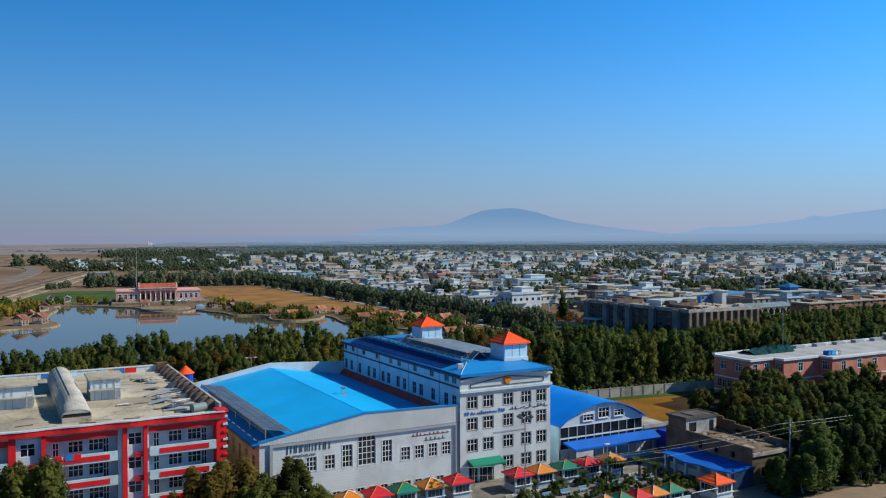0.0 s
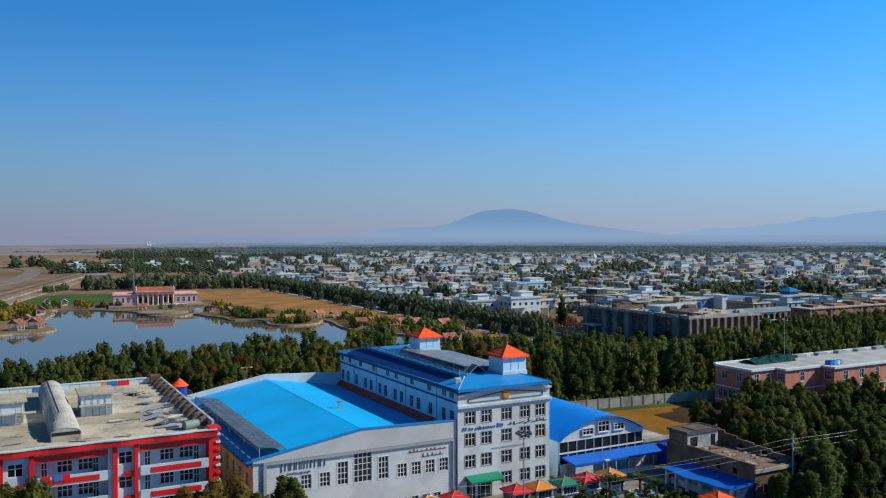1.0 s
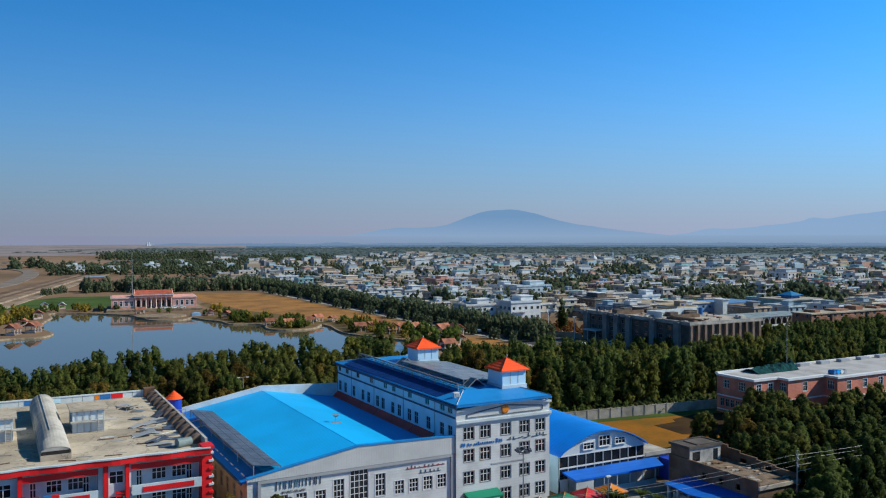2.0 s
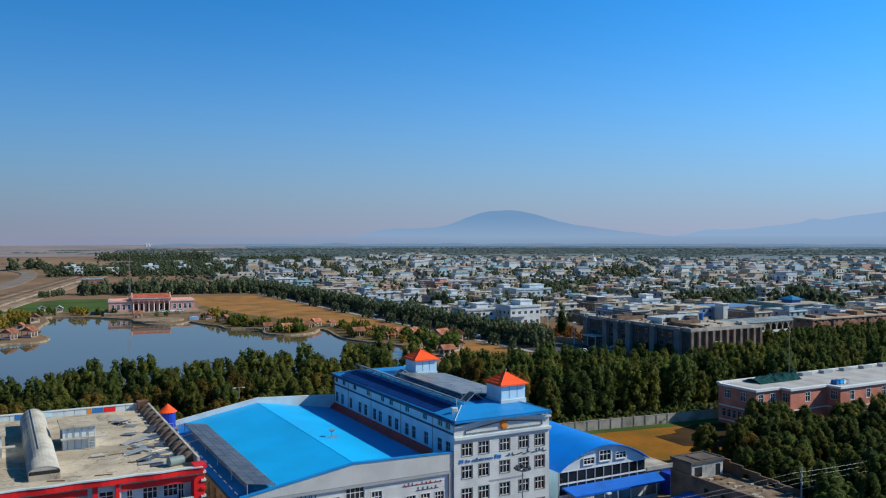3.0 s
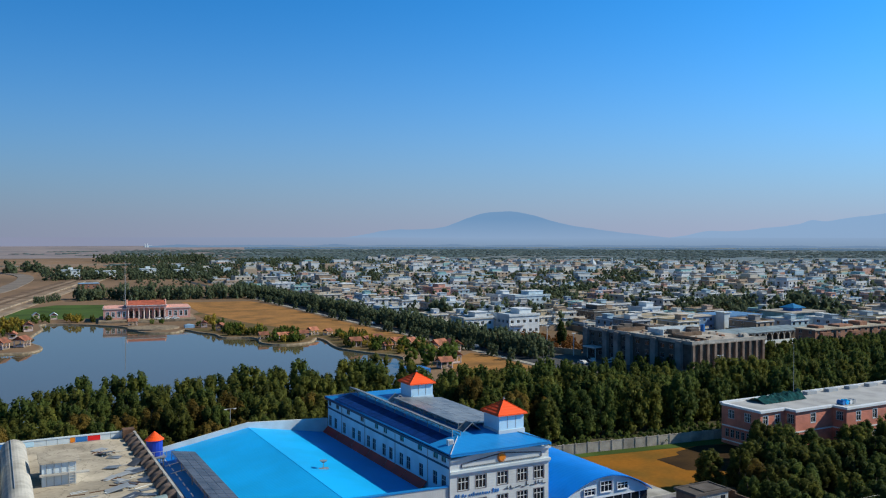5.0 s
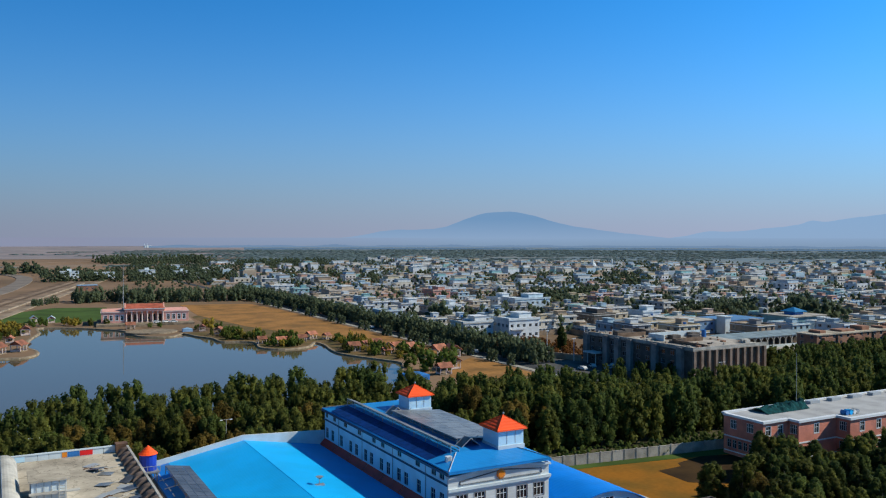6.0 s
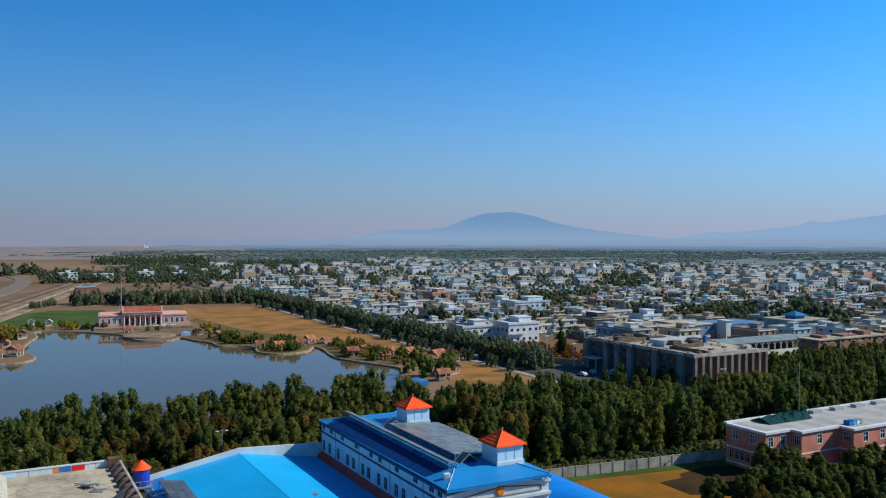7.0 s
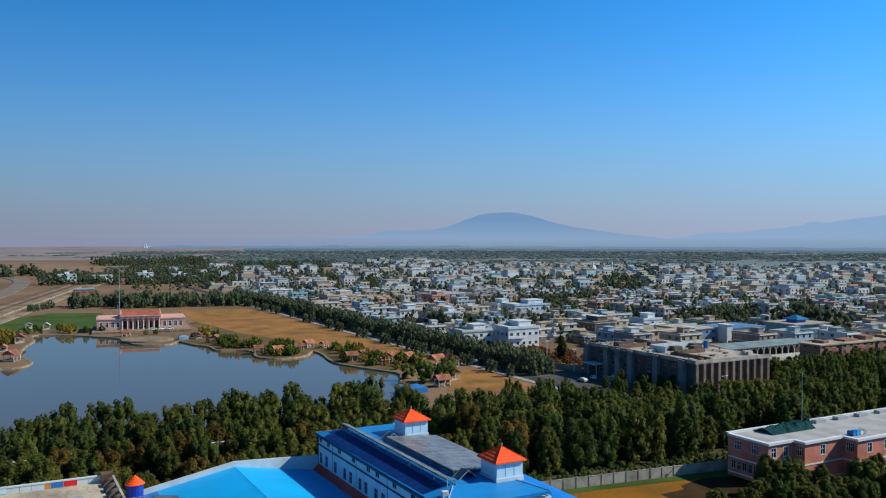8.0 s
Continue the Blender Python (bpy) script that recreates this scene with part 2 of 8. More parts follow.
WATER = bpy.data.materials.new("lake_water")
WATER.use_nodes = True
wb = WATER.node_tree.nodes["Principled BSDF"]
wb.inputs["Base Color"].default_value = (0.105, 0.088, 0.052, 1)
wb.inputs["Roughness"].default_value = 0.03
wb.inputs["IOR"].default_value = 1.333
wb.inputs["Specular IOR Level"].default_value = 0.32
wnoise = WATER.node_tree.nodes.new("ShaderNodeTexNoise")
wnoise.inputs["Scale"].default_value = 0.5
wnoise.inputs["Detail"].default_value = 3
wcoord = WATER.node_tree.nodes.new("ShaderNodeTexCoord")
wbump = WATER.node_tree.nodes.new("ShaderNodeBump")
wbump.inputs["Strength"].default_value = 0.1
wbump.inputs["Distance"].default_value = 0.02
WATER.node_tree.links.new(wcoord.outputs["Object"], wnoise.inputs["Vector"])
WATER.node_tree.links.new(wnoise.outputs["Fac"], wbump.inputs["Height"])
WATER.node_tree.links.new(wbump.outputs["Normal"], wb.inputs["Normal"])

# ---- mesh tools ----


class Geo:
    """Collects corners and faces of one mesh, in world metres."""

    def __init__(self):
        self.v, self.f, self.slot = [], [], []

    def face(self, pts, slot=0):
        k = len(self.v)
        self.v += [tuple(p) for p in pts]
        self.f.append(tuple(range(k, k + len(pts))))
        self.slot.append(slot)
        return self

    def solid(self, pts, faces, slot=0):
        k = len(self.v)
        self.v += [tuple(p) for p in pts]
        for q in faces:
            self.f.append(tuple(k + i for i in q))
            self.slot.append(slot)
        return self

    def box(self, x0, x1, y0, y1, z0, z1, slot=0):
        p = [(x, y, z) for z in (z0, z1) for x, y in ((x0, y0), (x1, y0), (x1, y1), (x0, y1))]
        return self.solid(p, [(3, 2, 1, 0), (4, 5, 6, 7), (0, 1, 5, 4), (1, 2, 6, 5), (2, 3, 7, 6), (3, 0, 4, 7)], slot)

    def prism(self, outline, z0, z1, slot=0):
        n = len(outline)
        p = [(x, y, z0) for x, y in outline] + [(x, y, z1) for x, y in outline]
        return self.solid(p, [tuple(range(n))[::-1], tuple(range(n, 2 * n))] + [(i, (i + 1) % n, n + (i + 1) % n, n + i) for i in range(n)], slot)

    def slab(self, pts, thick, slot=0):
        """A sheet through the given corners, thickened downwards."""
        n = len(pts)
        low = [(x, y, z - thick) for x, y, z in pts]
        return self.solid(list(low) + list(pts), [tuple(range(n))[::-1], tuple(range(n, 2 * n))] + [(i, (i + 1) % n, n + (i + 1) % n, n + i) for i in range(n)], slot)

    def profile_y(self, outline, y0, y1, slot=0):
        """An outline in x and z, pulled from y0 to y1."""
        n = len(outline)
        p = [(x, y0, z) for x, z in outline] + [(x, y1, z) for x, z in outline]
        return self.solid(p, [tuple(range(n)), tuple(range(n, 2 * n))[::-1]] + [((i + 1) % n, i, n + i, n + (i + 1) % n) for i in range(n)], slot)

    def cone(self, x, y, z0, z1, r0, r1, n=8, slot=0):
        p = [(x + r * math.cos(a * math.tau / n), y + r * math.sin(a * math.tau / n), z) for z, r in ((z0, r0), (z1, r1)) for a in range(n)]
        return self.solid(p, [tuple(range(n))[::-1], tuple(range(n, 2 * n))] + [(i, (i + 1) % n, n + (i + 1) % n, n + i) for i in range(n)], slot)

    def tube(self, a, b, r0, r1=None, n=6, slot=0):
        a, b = Vector(a), Vector(b)
        r1 = r0 if r1 is None else r1
        q = (b - a).to_track_quat("Z", "Y")
        p = []
        for c, r in ((a, r0), (b, r1)):
            p += [c + q @ Vector((r * math.cos(i * math.tau / n), r * math.sin(i * math.tau / n), 0)) for i in range(n)]
        return self.solid(p, [tuple(range(n))[::-1], tuple(range(n, 2 * n))] + [(i, (i + 1) % n, n + (i + 1) % n, n + i) for i in range(n)], slot)

    def hip(self, x0, x1, y0, y1, z0, z1, drop=0.15, slot=0):
        """A pyramid roof with a fascia."""
        cx, cy = (x0 + x1) / 2, (y0 + y1) / 2
        c = [(x0, y0), (x1, y0), (x1, y1), (x0, y1)]
        p = [(x, y, z0 - drop) for x, y in c] + [(x, y, z0) for x, y in c] + [(cx, cy, z1)]
        return self.solid(p, [(3, 2, 1, 0), (0, 1, 5, 4), (1, 2, 6, 5), (2, 3, 7, 6), (3, 0, 4, 7), (4, 5, 8), (5, 6, 8), (6, 7, 8), (7, 4, 8)], slot)

    def gable(self, x0, x1, y0, y1, z0, z1, along="x", thick=0.15, slot=0):
        """A saddle roof of two sheets, its ridge along x or y."""
        if along == "x":
            m = (y0 + y1) / 2
            self.slab([(x0, y0, z0), (x1, y0, z0), (x1, m, z1), (x0, m, z1)], thick, slot)
            return self.slab([(x0, m, z1), (x1, m, z1), (x1, y1, z0), (x0, y1, z0)], thick, slot)
        m = (x0 + x1) / 2
        self.slab([(x0, y0, z0), (m, y0, z1), (m, y1, z1), (x0, y1, z0)], thick, slot)
        return self.slab([(m, y0, z1), (x1, y0, z0), (x1, y1, z0), (m, y1, z1)], thick, slot)

    def mesh(self, name, *materials, at=(0, 0, 0), smooth=False):
        me = bpy.data.meshes.new(name)
        v = np.array(self.v, dtype=float).reshape(-1, 3) - np.array(at)
        me.from_pydata(v.tolist(), [], self.f)
        for m in materials:
            me.materials.append(m)
        if len(materials) > 1:
            me.polygons.foreach_set("material_index", self.slot)
        if smooth:
            me.polygons.foreach_set("use_smooth", [True] * len(self.f))
        me.update()
        return me


def origin(ob):
    at = Vector((0, 0, 0))
    while ob:
        at += ob.location
        ob = ob.parent
    return at


def thing(name, at, label, category, group="", kind=""):
    ob = new(name)
    ob.location = at
    return tagged(ob, label, category, group, kind)


def part(name, geo, material, parent, label="", smooth=False):
    """Links a Geo as one mesh under a thing or a part."""
    mats = material if isinstance(material, tuple) else (material,)
    ob = new(name, geo.mesh(name, *mats, at=origin(parent), smooth=smooth))
    ob.parent = parent
    return tagged(ob, label)


def single(name, geo, material, label, category="", group="", kind="", at=(0, 0, 0), smooth=False):
    mats = material if isinstance(material, tuple) else (material,)
    ob = new(name, geo.mesh(name, *mats, at=at, smooth=smooth))
    ob.location = at
    return tagged(ob, label, category, group, kind)


class Side:
    """One wall of a building: it starts at (x, y) and runs along (dx, dy), with the inside to its left."""

    def __init__(self, x, y, dx, dy):
        k = math.hypot(dx, dy)
        self.o, self.d, self.n, self.length = (x, y), (dx / k, dy / k), (-dy / k, dx / k), k

    def at(self, u, v, z):
        return (self.o[0] + self.d[0] * u + self.n[0] * v, self.o[1] + self.d[1] * u + self.n[1] * v, z)

    def box(self, geo, u0, u1, v0, v1, z0, z1, slot=0):
        p = [self.at(u, v, z) for z in (z0, z1) for u, v in ((u0, v0), (u1, v0), (u1, v1), (u0, v1))]
        return geo.solid(p, [(3, 2, 1, 0), (4, 5, 6, 7), (0, 1, 5, 4), (1, 2, 6, 5), (2, 3, 7, 6), (3, 0, 4, 7)], slot)

    def wall(self, geo, z0, z1, holes=(), thick=0.3, u0=0.0, u1=None):
        """A wall with openings (u0, u1, z0, z1) cut right through it."""
        u1 = self.length if u1 is None else u1
        us = sorted({u0, u1, *[round(c, 4) for h in holes for c in h[:2]]})
        zs = sorted({z0, z1, *[round(c, 4) for h in holes for c in h[2:4]]})
        inside = lambda u, z: any(h[0] < u < h[1] and h[2] < z < h[3] for h in holes)
        for a, b in zip(us, us[1:]):
            for c, d in zip(zs, zs[1:]):
                if not inside((a + b) / 2, (c + d) / 2):
                    geo.face([self.at(a, 0, c), self.at(b, 0, c), self.at(b, 0, d), self.at(a, 0, d)])
                    geo.face([self.at(b, thick, c), self.at(a, thick, c), self.at(a, thick, d), self.at(b, thick, d)])
        for a, b, c, d in [h[:4] for h in holes]:
            geo.face([self.at(a, 0, c), self.at(a, thick, c), self.at(b, thick, c), self.at(b, 0, c)])
            geo.face([self.at(a, 0, d), self.at(b, 0, d), self.at(b, thick, d), self.at(a, thick, d)])
            geo.face([self.at(a, 0, c), self.at(a, 0, d), self.at(a, thick, d), self.at(a, thick, c)])
            geo.face([self.at(b, 0, c), self.at(b, thick, c), self.at(b, thick, d), self.at(b, 0, d)])
        for a in (u0 + 0.004, u1 - 0.004):
            geo.face([self.at(a, 0, z0), self.at(a, thick, z0), self.at(a, thick, z1), self.at(a, 0, z1)])
        geo.face([self.at(u0, 0, z1), self.at(u1, 0, z1), self.at(u1, thick, z1), self.at(u0, thick, z1)])
        return geo

    def turn(self):
        return math.atan2(self.d[1], self.d[0])


WINDOWS = {}


def plate(xs, zs, solid, y0, y1):
    """One welded plate on a grid of cells in x and z; solid(i, j) says which cells are filled."""
    g, ids = Geo(), {}

    def corner(i, k, j):
        if (i, k, j) not in ids:
            ids[i, k, j] = len(g.v)
            g.v.append((xs[i], (y0, y1)[k], zs[j]))
        return ids[i, k, j]

    full = lambda i, j: 0 <= i < len(xs) - 1 and 0 <= j < len(zs) - 1 and solid(i, j)
    for i in range(len(xs) - 1):
        for j in range(len(zs) - 1):
            if not full(i, j):
                continue
            quads = [[(i, 0, j), (i + 1, 0, j), (i + 1, 0, j + 1), (i, 0, j + 1)], [(i + 1, 1, j), (i, 1, j), (i, 1, j + 1), (i + 1, 1, j + 1)]]
            if not full(i - 1, j):
                quads.append([(i, 1, j), (i, 0, j), (i, 0, j + 1), (i, 1, j + 1)])
            if not full(i + 1, j):
                quads.append([(i + 1, 0, j), (i + 1, 1, j), (i + 1, 1, j + 1), (i + 1, 0, j + 1)])
            if not full(i, j - 1):
                quads.append([(i, 1, j), (i + 1, 1, j), (i + 1, 0, j), (i, 0, j)])
            if not full(i, j + 1):
                quads.append([(i, 0, j + 1), (i + 1, 0, j + 1), (i + 1, 1, j + 1), (i, 1, j + 1)])
            for q in quads:
                g.f.append(tuple(corner(*c) for c in q))
                g.slot.append(0)
    return g


def window_meshes(w, h, cols, rows, frame, surround, trim=None):
    key = (w, h, cols, rows, frame.name, surround, trim)
    if key not in WINDOWS:
        b = 0.09
        xs, zs = [0, b], [0, b]
        for k in range(1, cols):
            xs += [w * k / cols - 0.045, w * k / cols + 0.045]
        for k in range(1, rows):
            z = h * (0.62 if rows == 2 else k / rows)
            zs += [z - 0.04, z + 0.04]
        xs, zs = xs + [w - b, w], zs + [h - b, h]
        f = plate(xs, zs, lambda i, j: i % 2 == 0 or j % 2 == 0, 0.04, 0.16)
        p = Geo().box(b, w - b, 0.095, 0.115, b, h - b)
        ring = None
        if surround:
            t = surround
            ring = plate([-t, 0, w, w + t], [-t, 0, h, h + t], lambda i, j: (i, j) != (1, 1), -0.06, 0.06).mesh("surround", trim or frame)
        WINDOWS[key] = f.mesh("window", frame), p.mesh("pane", GLASS), ring
    return WINDOWS[key]


def windows(parent, side, holes, cols=2, rows=2, frame=None, surround=0.0, name="window", trim=None):
    """A framed window in each opening of a wall, with its pane."""
    for h in holes:
        fm, pm, ring = window_meshes(round(h[1] - h[0], 2), round(h[3] - h[2], 2), cols, rows, frame or FRAME, surround, trim)
        ob = new(name, fm)
        ob.parent = parent
        ob.location = Vector(side.at(h[0], 0.02, h[2])) - origin(parent)
        ob.rotation_euler.z = side.turn()
        pane = new("pane", pm)
        pane.parent = ob
        if ring:
            rim_ob = new("surround", ring)
            rim_ob.parent = ob


def scatter(rng, x0, x1, y0, y1, step, jitter=0.35):
    """Places on a loose grid."""
    out = []
    for i in range(int((x1 - x0) / step) + 1):
        for j in range(int((y1 - y0) / step) + 1):
            out.append((x0 + i * step + (step / 2 if j % 2 else 0) + rng.uniform(-jitter, jitter) * step, y0 + j * step + rng.uniform(-jitter, jitter) * step))
    return out

# ---- ground, lake, roads ----
from mathutils.geometry import tessellate_polygon

HUB = (-60.0, -108.0)
SHORE = [(87, 200), (83, 212), (79, 222), (75, 236), (76, 250), (79, 266), (78, 277), (70, 264), (58, 260.5), (50, 270), (53, 289), (47.7, 297),
         (39.4, 301), (39, 315), (34, 327), (30, 343), (23, 334), (14, 336), (7.5, 344), (5, 368), (-4, 383), (-20, 400), (-35, 406), (-36, 379), (-41, 355),
         (-44, 324), (-40, 301), (-45, 286), (-60, 285), (-95, 262), (-125, 200), (-95, 142), (-40, 130), (20, 128), (55, 142), (66, 157), (74, 172), (82, 188)]


def smooth_loop(pts, k=4):
    """A closed curve through the corners (Catmull-Rom)."""
    out, n = [], len(pts)
    for i in range(n):
        a, b, c, d = (np.array(pts[(i + j) % n], float) for j in (-1, 0, 1, 2))
        for s in range(k):
            t = s / k
            out.append(tuple(0.5 * (2 * b + (c - a) * t + (2 * a - 5 * b + 4 * c - d) * t * t + (3 * b - a - 3 * c + d) * t ** 3)))
    return out


def offset_loop(pts, by):
    out, n = [], len(pts)
    for i in range(n):
        a, c = np.array(pts[i - 1]), np.array(pts[(i + 1) % n])
        t = (c - a) / (np.linalg.norm(c - a) + 1e-9)
        out.append((pts[i][0] + by * t[1], pts[i][1] - by * t[0]))
    return out


lake = smooth_loop(SHORE)
rim = [(HUB[0] + 4800 * math.cos(a * math.tau / 72), HUB[1] + 4800 * math.sin(a * math.tau / 72)) for a in range(72)]
loops = [[Vector((x, y, 0)) for x, y in rim], [Vector((x, y, 0)) for x, y in reversed(lake)]]
flat = [v for lp in loops for v in lp]
g = Geo()
g.v = [tuple(v) for v in flat]
g.f = [t if (flat[t[1]] - flat[t[0]]).cross(flat[t[2]] - flat[t[0]]).z > 0 else t[::-1] for t in tessellate_polygon(loops)]
g.slot = [0] * len(g.f)
single("ground", g, EARTH, "dry brown earth plain reaching the horizon", kind="structure")

g = Geo()
g.face([(x, y, -0.6) for x, y in [(-140, 110), (115, 110), (115, 420), (-140, 420)]])
single("water", g, WATER, "still grey-blue lake mirroring its banks", kind="structure")

# the stone bank: a low kerb and a battered face down into the water
g = Geo()
inner, low = offset_loop(lake, -0.5), offset_loop(lake, -1.3)
outer = offset_loop(lake, 0.5)
for i in range(len(lake)):
    j = (i + 1) % len(lake)
    g.face([(*outer[i], 0.0), (*outer[j], 0.0), (*outer[j], 0.07), (*outer[i], 0.07)])
    g.face([(*outer[i], 0.07), (*outer[j], 0.07), (*inner[j], 0.07), (*inner[i], 0.07)])
    g.face([(*inner[i], 0.07), (*inner[j], 0.07), (*low[j], -1.2), (*low[i], -1.2)])
single("lake_bank", g, STONE, "low battered stone bank round the lake", kind="structure")


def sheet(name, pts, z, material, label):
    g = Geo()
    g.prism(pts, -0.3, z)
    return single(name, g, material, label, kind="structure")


sheet("field", [(64, 528), (112, 515), (117, 460), (117.5, 340), (119, 262), (118, 215), (111, 206), (104, 245), (90, 292), (80, 318), (68, 360), (58, 440)], 0.06, FIELD, "bare mown field of dry brown grass")
sheet("lawn", [(-60, 440), (-52, 500), (-20, 542), (14, 530), (4, 430), (-28, 432)], 0.06, LAWN, "watered green lawn beside the pavilion")
sheet("garden_lawn", [(86, 158), (97, 176), (109, 190), (117, 197), (119.5, 180), (118, 150), (100, 146)], 0.05, FIELD, "dry grass patch beside the road")
sheet("sports_pitch", [(46, 12), (44, 45.9), (101, 39.0), (92, 24), (74, 18), (60, 6)], 0.05, PITCH, "worn brown practice pitch inside the wall")
# dark brown sheet that paints a patch of shade onto the pitch
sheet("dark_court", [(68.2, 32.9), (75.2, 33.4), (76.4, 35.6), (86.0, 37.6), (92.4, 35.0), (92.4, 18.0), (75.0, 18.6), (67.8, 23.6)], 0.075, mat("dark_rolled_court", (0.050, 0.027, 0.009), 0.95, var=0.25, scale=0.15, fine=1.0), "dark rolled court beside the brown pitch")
g = Geo()
g.prism([(45, 43.4), (45, 46.0), (101, 39.1), (99, 34.5), (84, 37.6), (66, 40.4)], -0.3, 0.09)
single("grass_edge", g, LAWN, "strip of green grass along the wall", kind="structure")

park = [q for q in offset_loop(lake, 0.6) if q[1] > 205 and q[0] > 28]
sheet("park_ground", park + [(50, 345), (52, 430), (58, 440), (68, 360), (80, 318), (90, 292), (104, 245), (111, 206)], 0.04, mat("brown_park_soil", (0.15, 0.092, 0.042), 0.95, var=0.25, scale=0.1, fine=1.0, tint=(0.085, 0.072, 0.026)), "brown soil with grass between the lake and the field")
g = Geo()
g.box(123.5, 131, 62, 900, -0.3, 0.02)
single("road", g, ASPHALT, "straight asphalt road beside the tree rows", kind="structure")
g = Geo()
g.box(120.6, 123.5, 62, 640, -0.3, 0.14)
single("pavement", g, KERB, "pale concrete pavement along the road", kind="structure")
g = Geo()
g.prism([(131.4, 104), (153.5, 104), (153.5, 166), (150, 172), (138, 205), (131.4, 222)], -0.3, 0.03)
single("station_yard", g, mat("oily_yard", (0.10, 0.098, 0.10), 0.9, var=0.25, scale=0.15), "dark asphalt yard beside the road", kind="structure")
g = Geo()
g.box(-80, 200, -75, -36, -0.3, 0.03)
single("street", g, ASPHALT, "street in front of the sports village", kind="structure")
g = Geo()
g.box(-70, 46, -33, -0.2, -0.3, 0.04)
single("plaza", g, PAVING, "dusty paved forecourt", kind="structure")
g = Geo()
g.prism([(37.5, -30.4), (140, -30.4), (140, -19.5), (48.0, -19.5), (47.6, -25.0), (37.5, -25.4)], -0.3, 0.10)
LITTER = mat("dark_leaf_litter", (0.075, 0.062, 0.035), 0.95, var=0.3, scale=0.5, fine=2.5, tint=(0.04, 0.042, 0.02), bump=0.06)
sheet("woodland_floor", [(36, 49.5), (104, 41.5), (216, 41.5), (216, 104), (152, 106), (120, 110), (60, 120), (36, 122)], 0.03, LITTER, "dark leaf litter under the wood")
sheet("woodland_floor_west", [(-106, 56), (35.9, 52), (35.9, 126), (-40, 127.5), (-106, 127)], 0.03, LITTER, "dark leaf litter under the trees by the lake")
single("planting_bed", g, LITTER, "dark leaf litter under the street trees", kind="structure")
g = Geo()
g.box(30, 140, -36, -30.4, -0.3, 0.12)
single("pavement_side", g, DIRT, "pale dusty verge beside the street", kind="structure")


def strip(name, a, b, w, z, material, label):
    a, b = Vector((*a, 0)), Vector((*b, 0))
    n = Vector((-(b - a).y, (b - a).x, 0)).normalized() * (w / 2)
    g = Geo()
    g.prism([(p.x, p.y) for p in (a - n, b - n, b + n, a + n)], -0.3, z)
    return single(name, g, material, label, kind="structure")


strip("earth_bank", (-85, 420), (60, 1010), 34, 0.4, DIRT, "pale earth bank beside the canal road")
COMPOUND_DUST = mat("dusty_earth_wall", (0.30, 0.235, 0.175), 0.95, var=0.25, scale=0.2)
strip("canal_wall", (-70, 440), (28, 850), 1.2, 1.3, COMPOUND_DUST, "low dusty wall along the canal")
for off, w, c in ((-13, 5.0, (0.30, 0.225, 0.16)), (9, 4.0, (0.135, 0.088, 0.058)), (20, 7.0, (0.16, 0.105, 0.07))):
    strip("canal_track", (-77 - off * 0.97, 430 + off * 0.24), (44 - off * 0.97, 930 + off * 0.24), w, 0.5, mat("earth_track", c, 0.95, var=0.25, scale=0.06, fine=0.5), "strip of bare earth along the canal bank")
centre = [(-190, 560), (-120, 610), (-64, 690), (-38, 830), (-25, 955), (-26, 1050), (-45, 1140), (-90, 1230), (-190, 1330)]
bend = [p for p in smooth_loop(centre, 6)][:48]
g = Geo()
near, away = offset_loop(bend, 8.5)[1:-1], offset_loop(bend, -8.5)[1:-1]
for i in range(len(near) - 1):
    g.prism([near[i], near[i + 1], away[i + 1], away[i]], -0.3, 0.55)
single("canal_road", g, mat("dusty_asphalt", (0.20, 0.165, 0.14), 0.9, var=0.15, scale=0.05), "curving dusty grey-brown road beyond the canal", kind="structure")
strip("far_road", (-300, 1500), (500, 1900), 14, 0.4, DIRT, "far dirt road on the plain")
strip("far_field", (-700, 1250), (300, 1500), 120, 0.2, DIRT, "pale ploughed field on the plain")
strip("far_field", (-900, 1900), (700, 2300), 260, 0.2, FIELD, "brown fallow field on the plain")

# grey-green orchards and fields far out, with haze put into their colour
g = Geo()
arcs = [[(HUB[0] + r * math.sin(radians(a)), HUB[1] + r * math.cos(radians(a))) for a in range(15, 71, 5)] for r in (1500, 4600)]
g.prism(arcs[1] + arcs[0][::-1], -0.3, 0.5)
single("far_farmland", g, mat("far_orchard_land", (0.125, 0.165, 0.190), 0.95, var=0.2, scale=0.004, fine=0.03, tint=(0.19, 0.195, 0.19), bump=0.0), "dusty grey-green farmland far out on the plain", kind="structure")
# the steppe to the west, its mauve tint standing in for haze
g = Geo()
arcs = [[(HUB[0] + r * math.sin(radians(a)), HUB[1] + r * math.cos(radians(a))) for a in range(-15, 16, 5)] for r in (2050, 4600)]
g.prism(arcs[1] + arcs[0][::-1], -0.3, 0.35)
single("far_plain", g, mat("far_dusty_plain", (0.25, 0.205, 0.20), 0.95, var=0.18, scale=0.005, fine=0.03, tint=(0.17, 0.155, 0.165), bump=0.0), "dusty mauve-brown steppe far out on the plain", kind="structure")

# ---- far distance: a hazy horizon belt and the hills ----


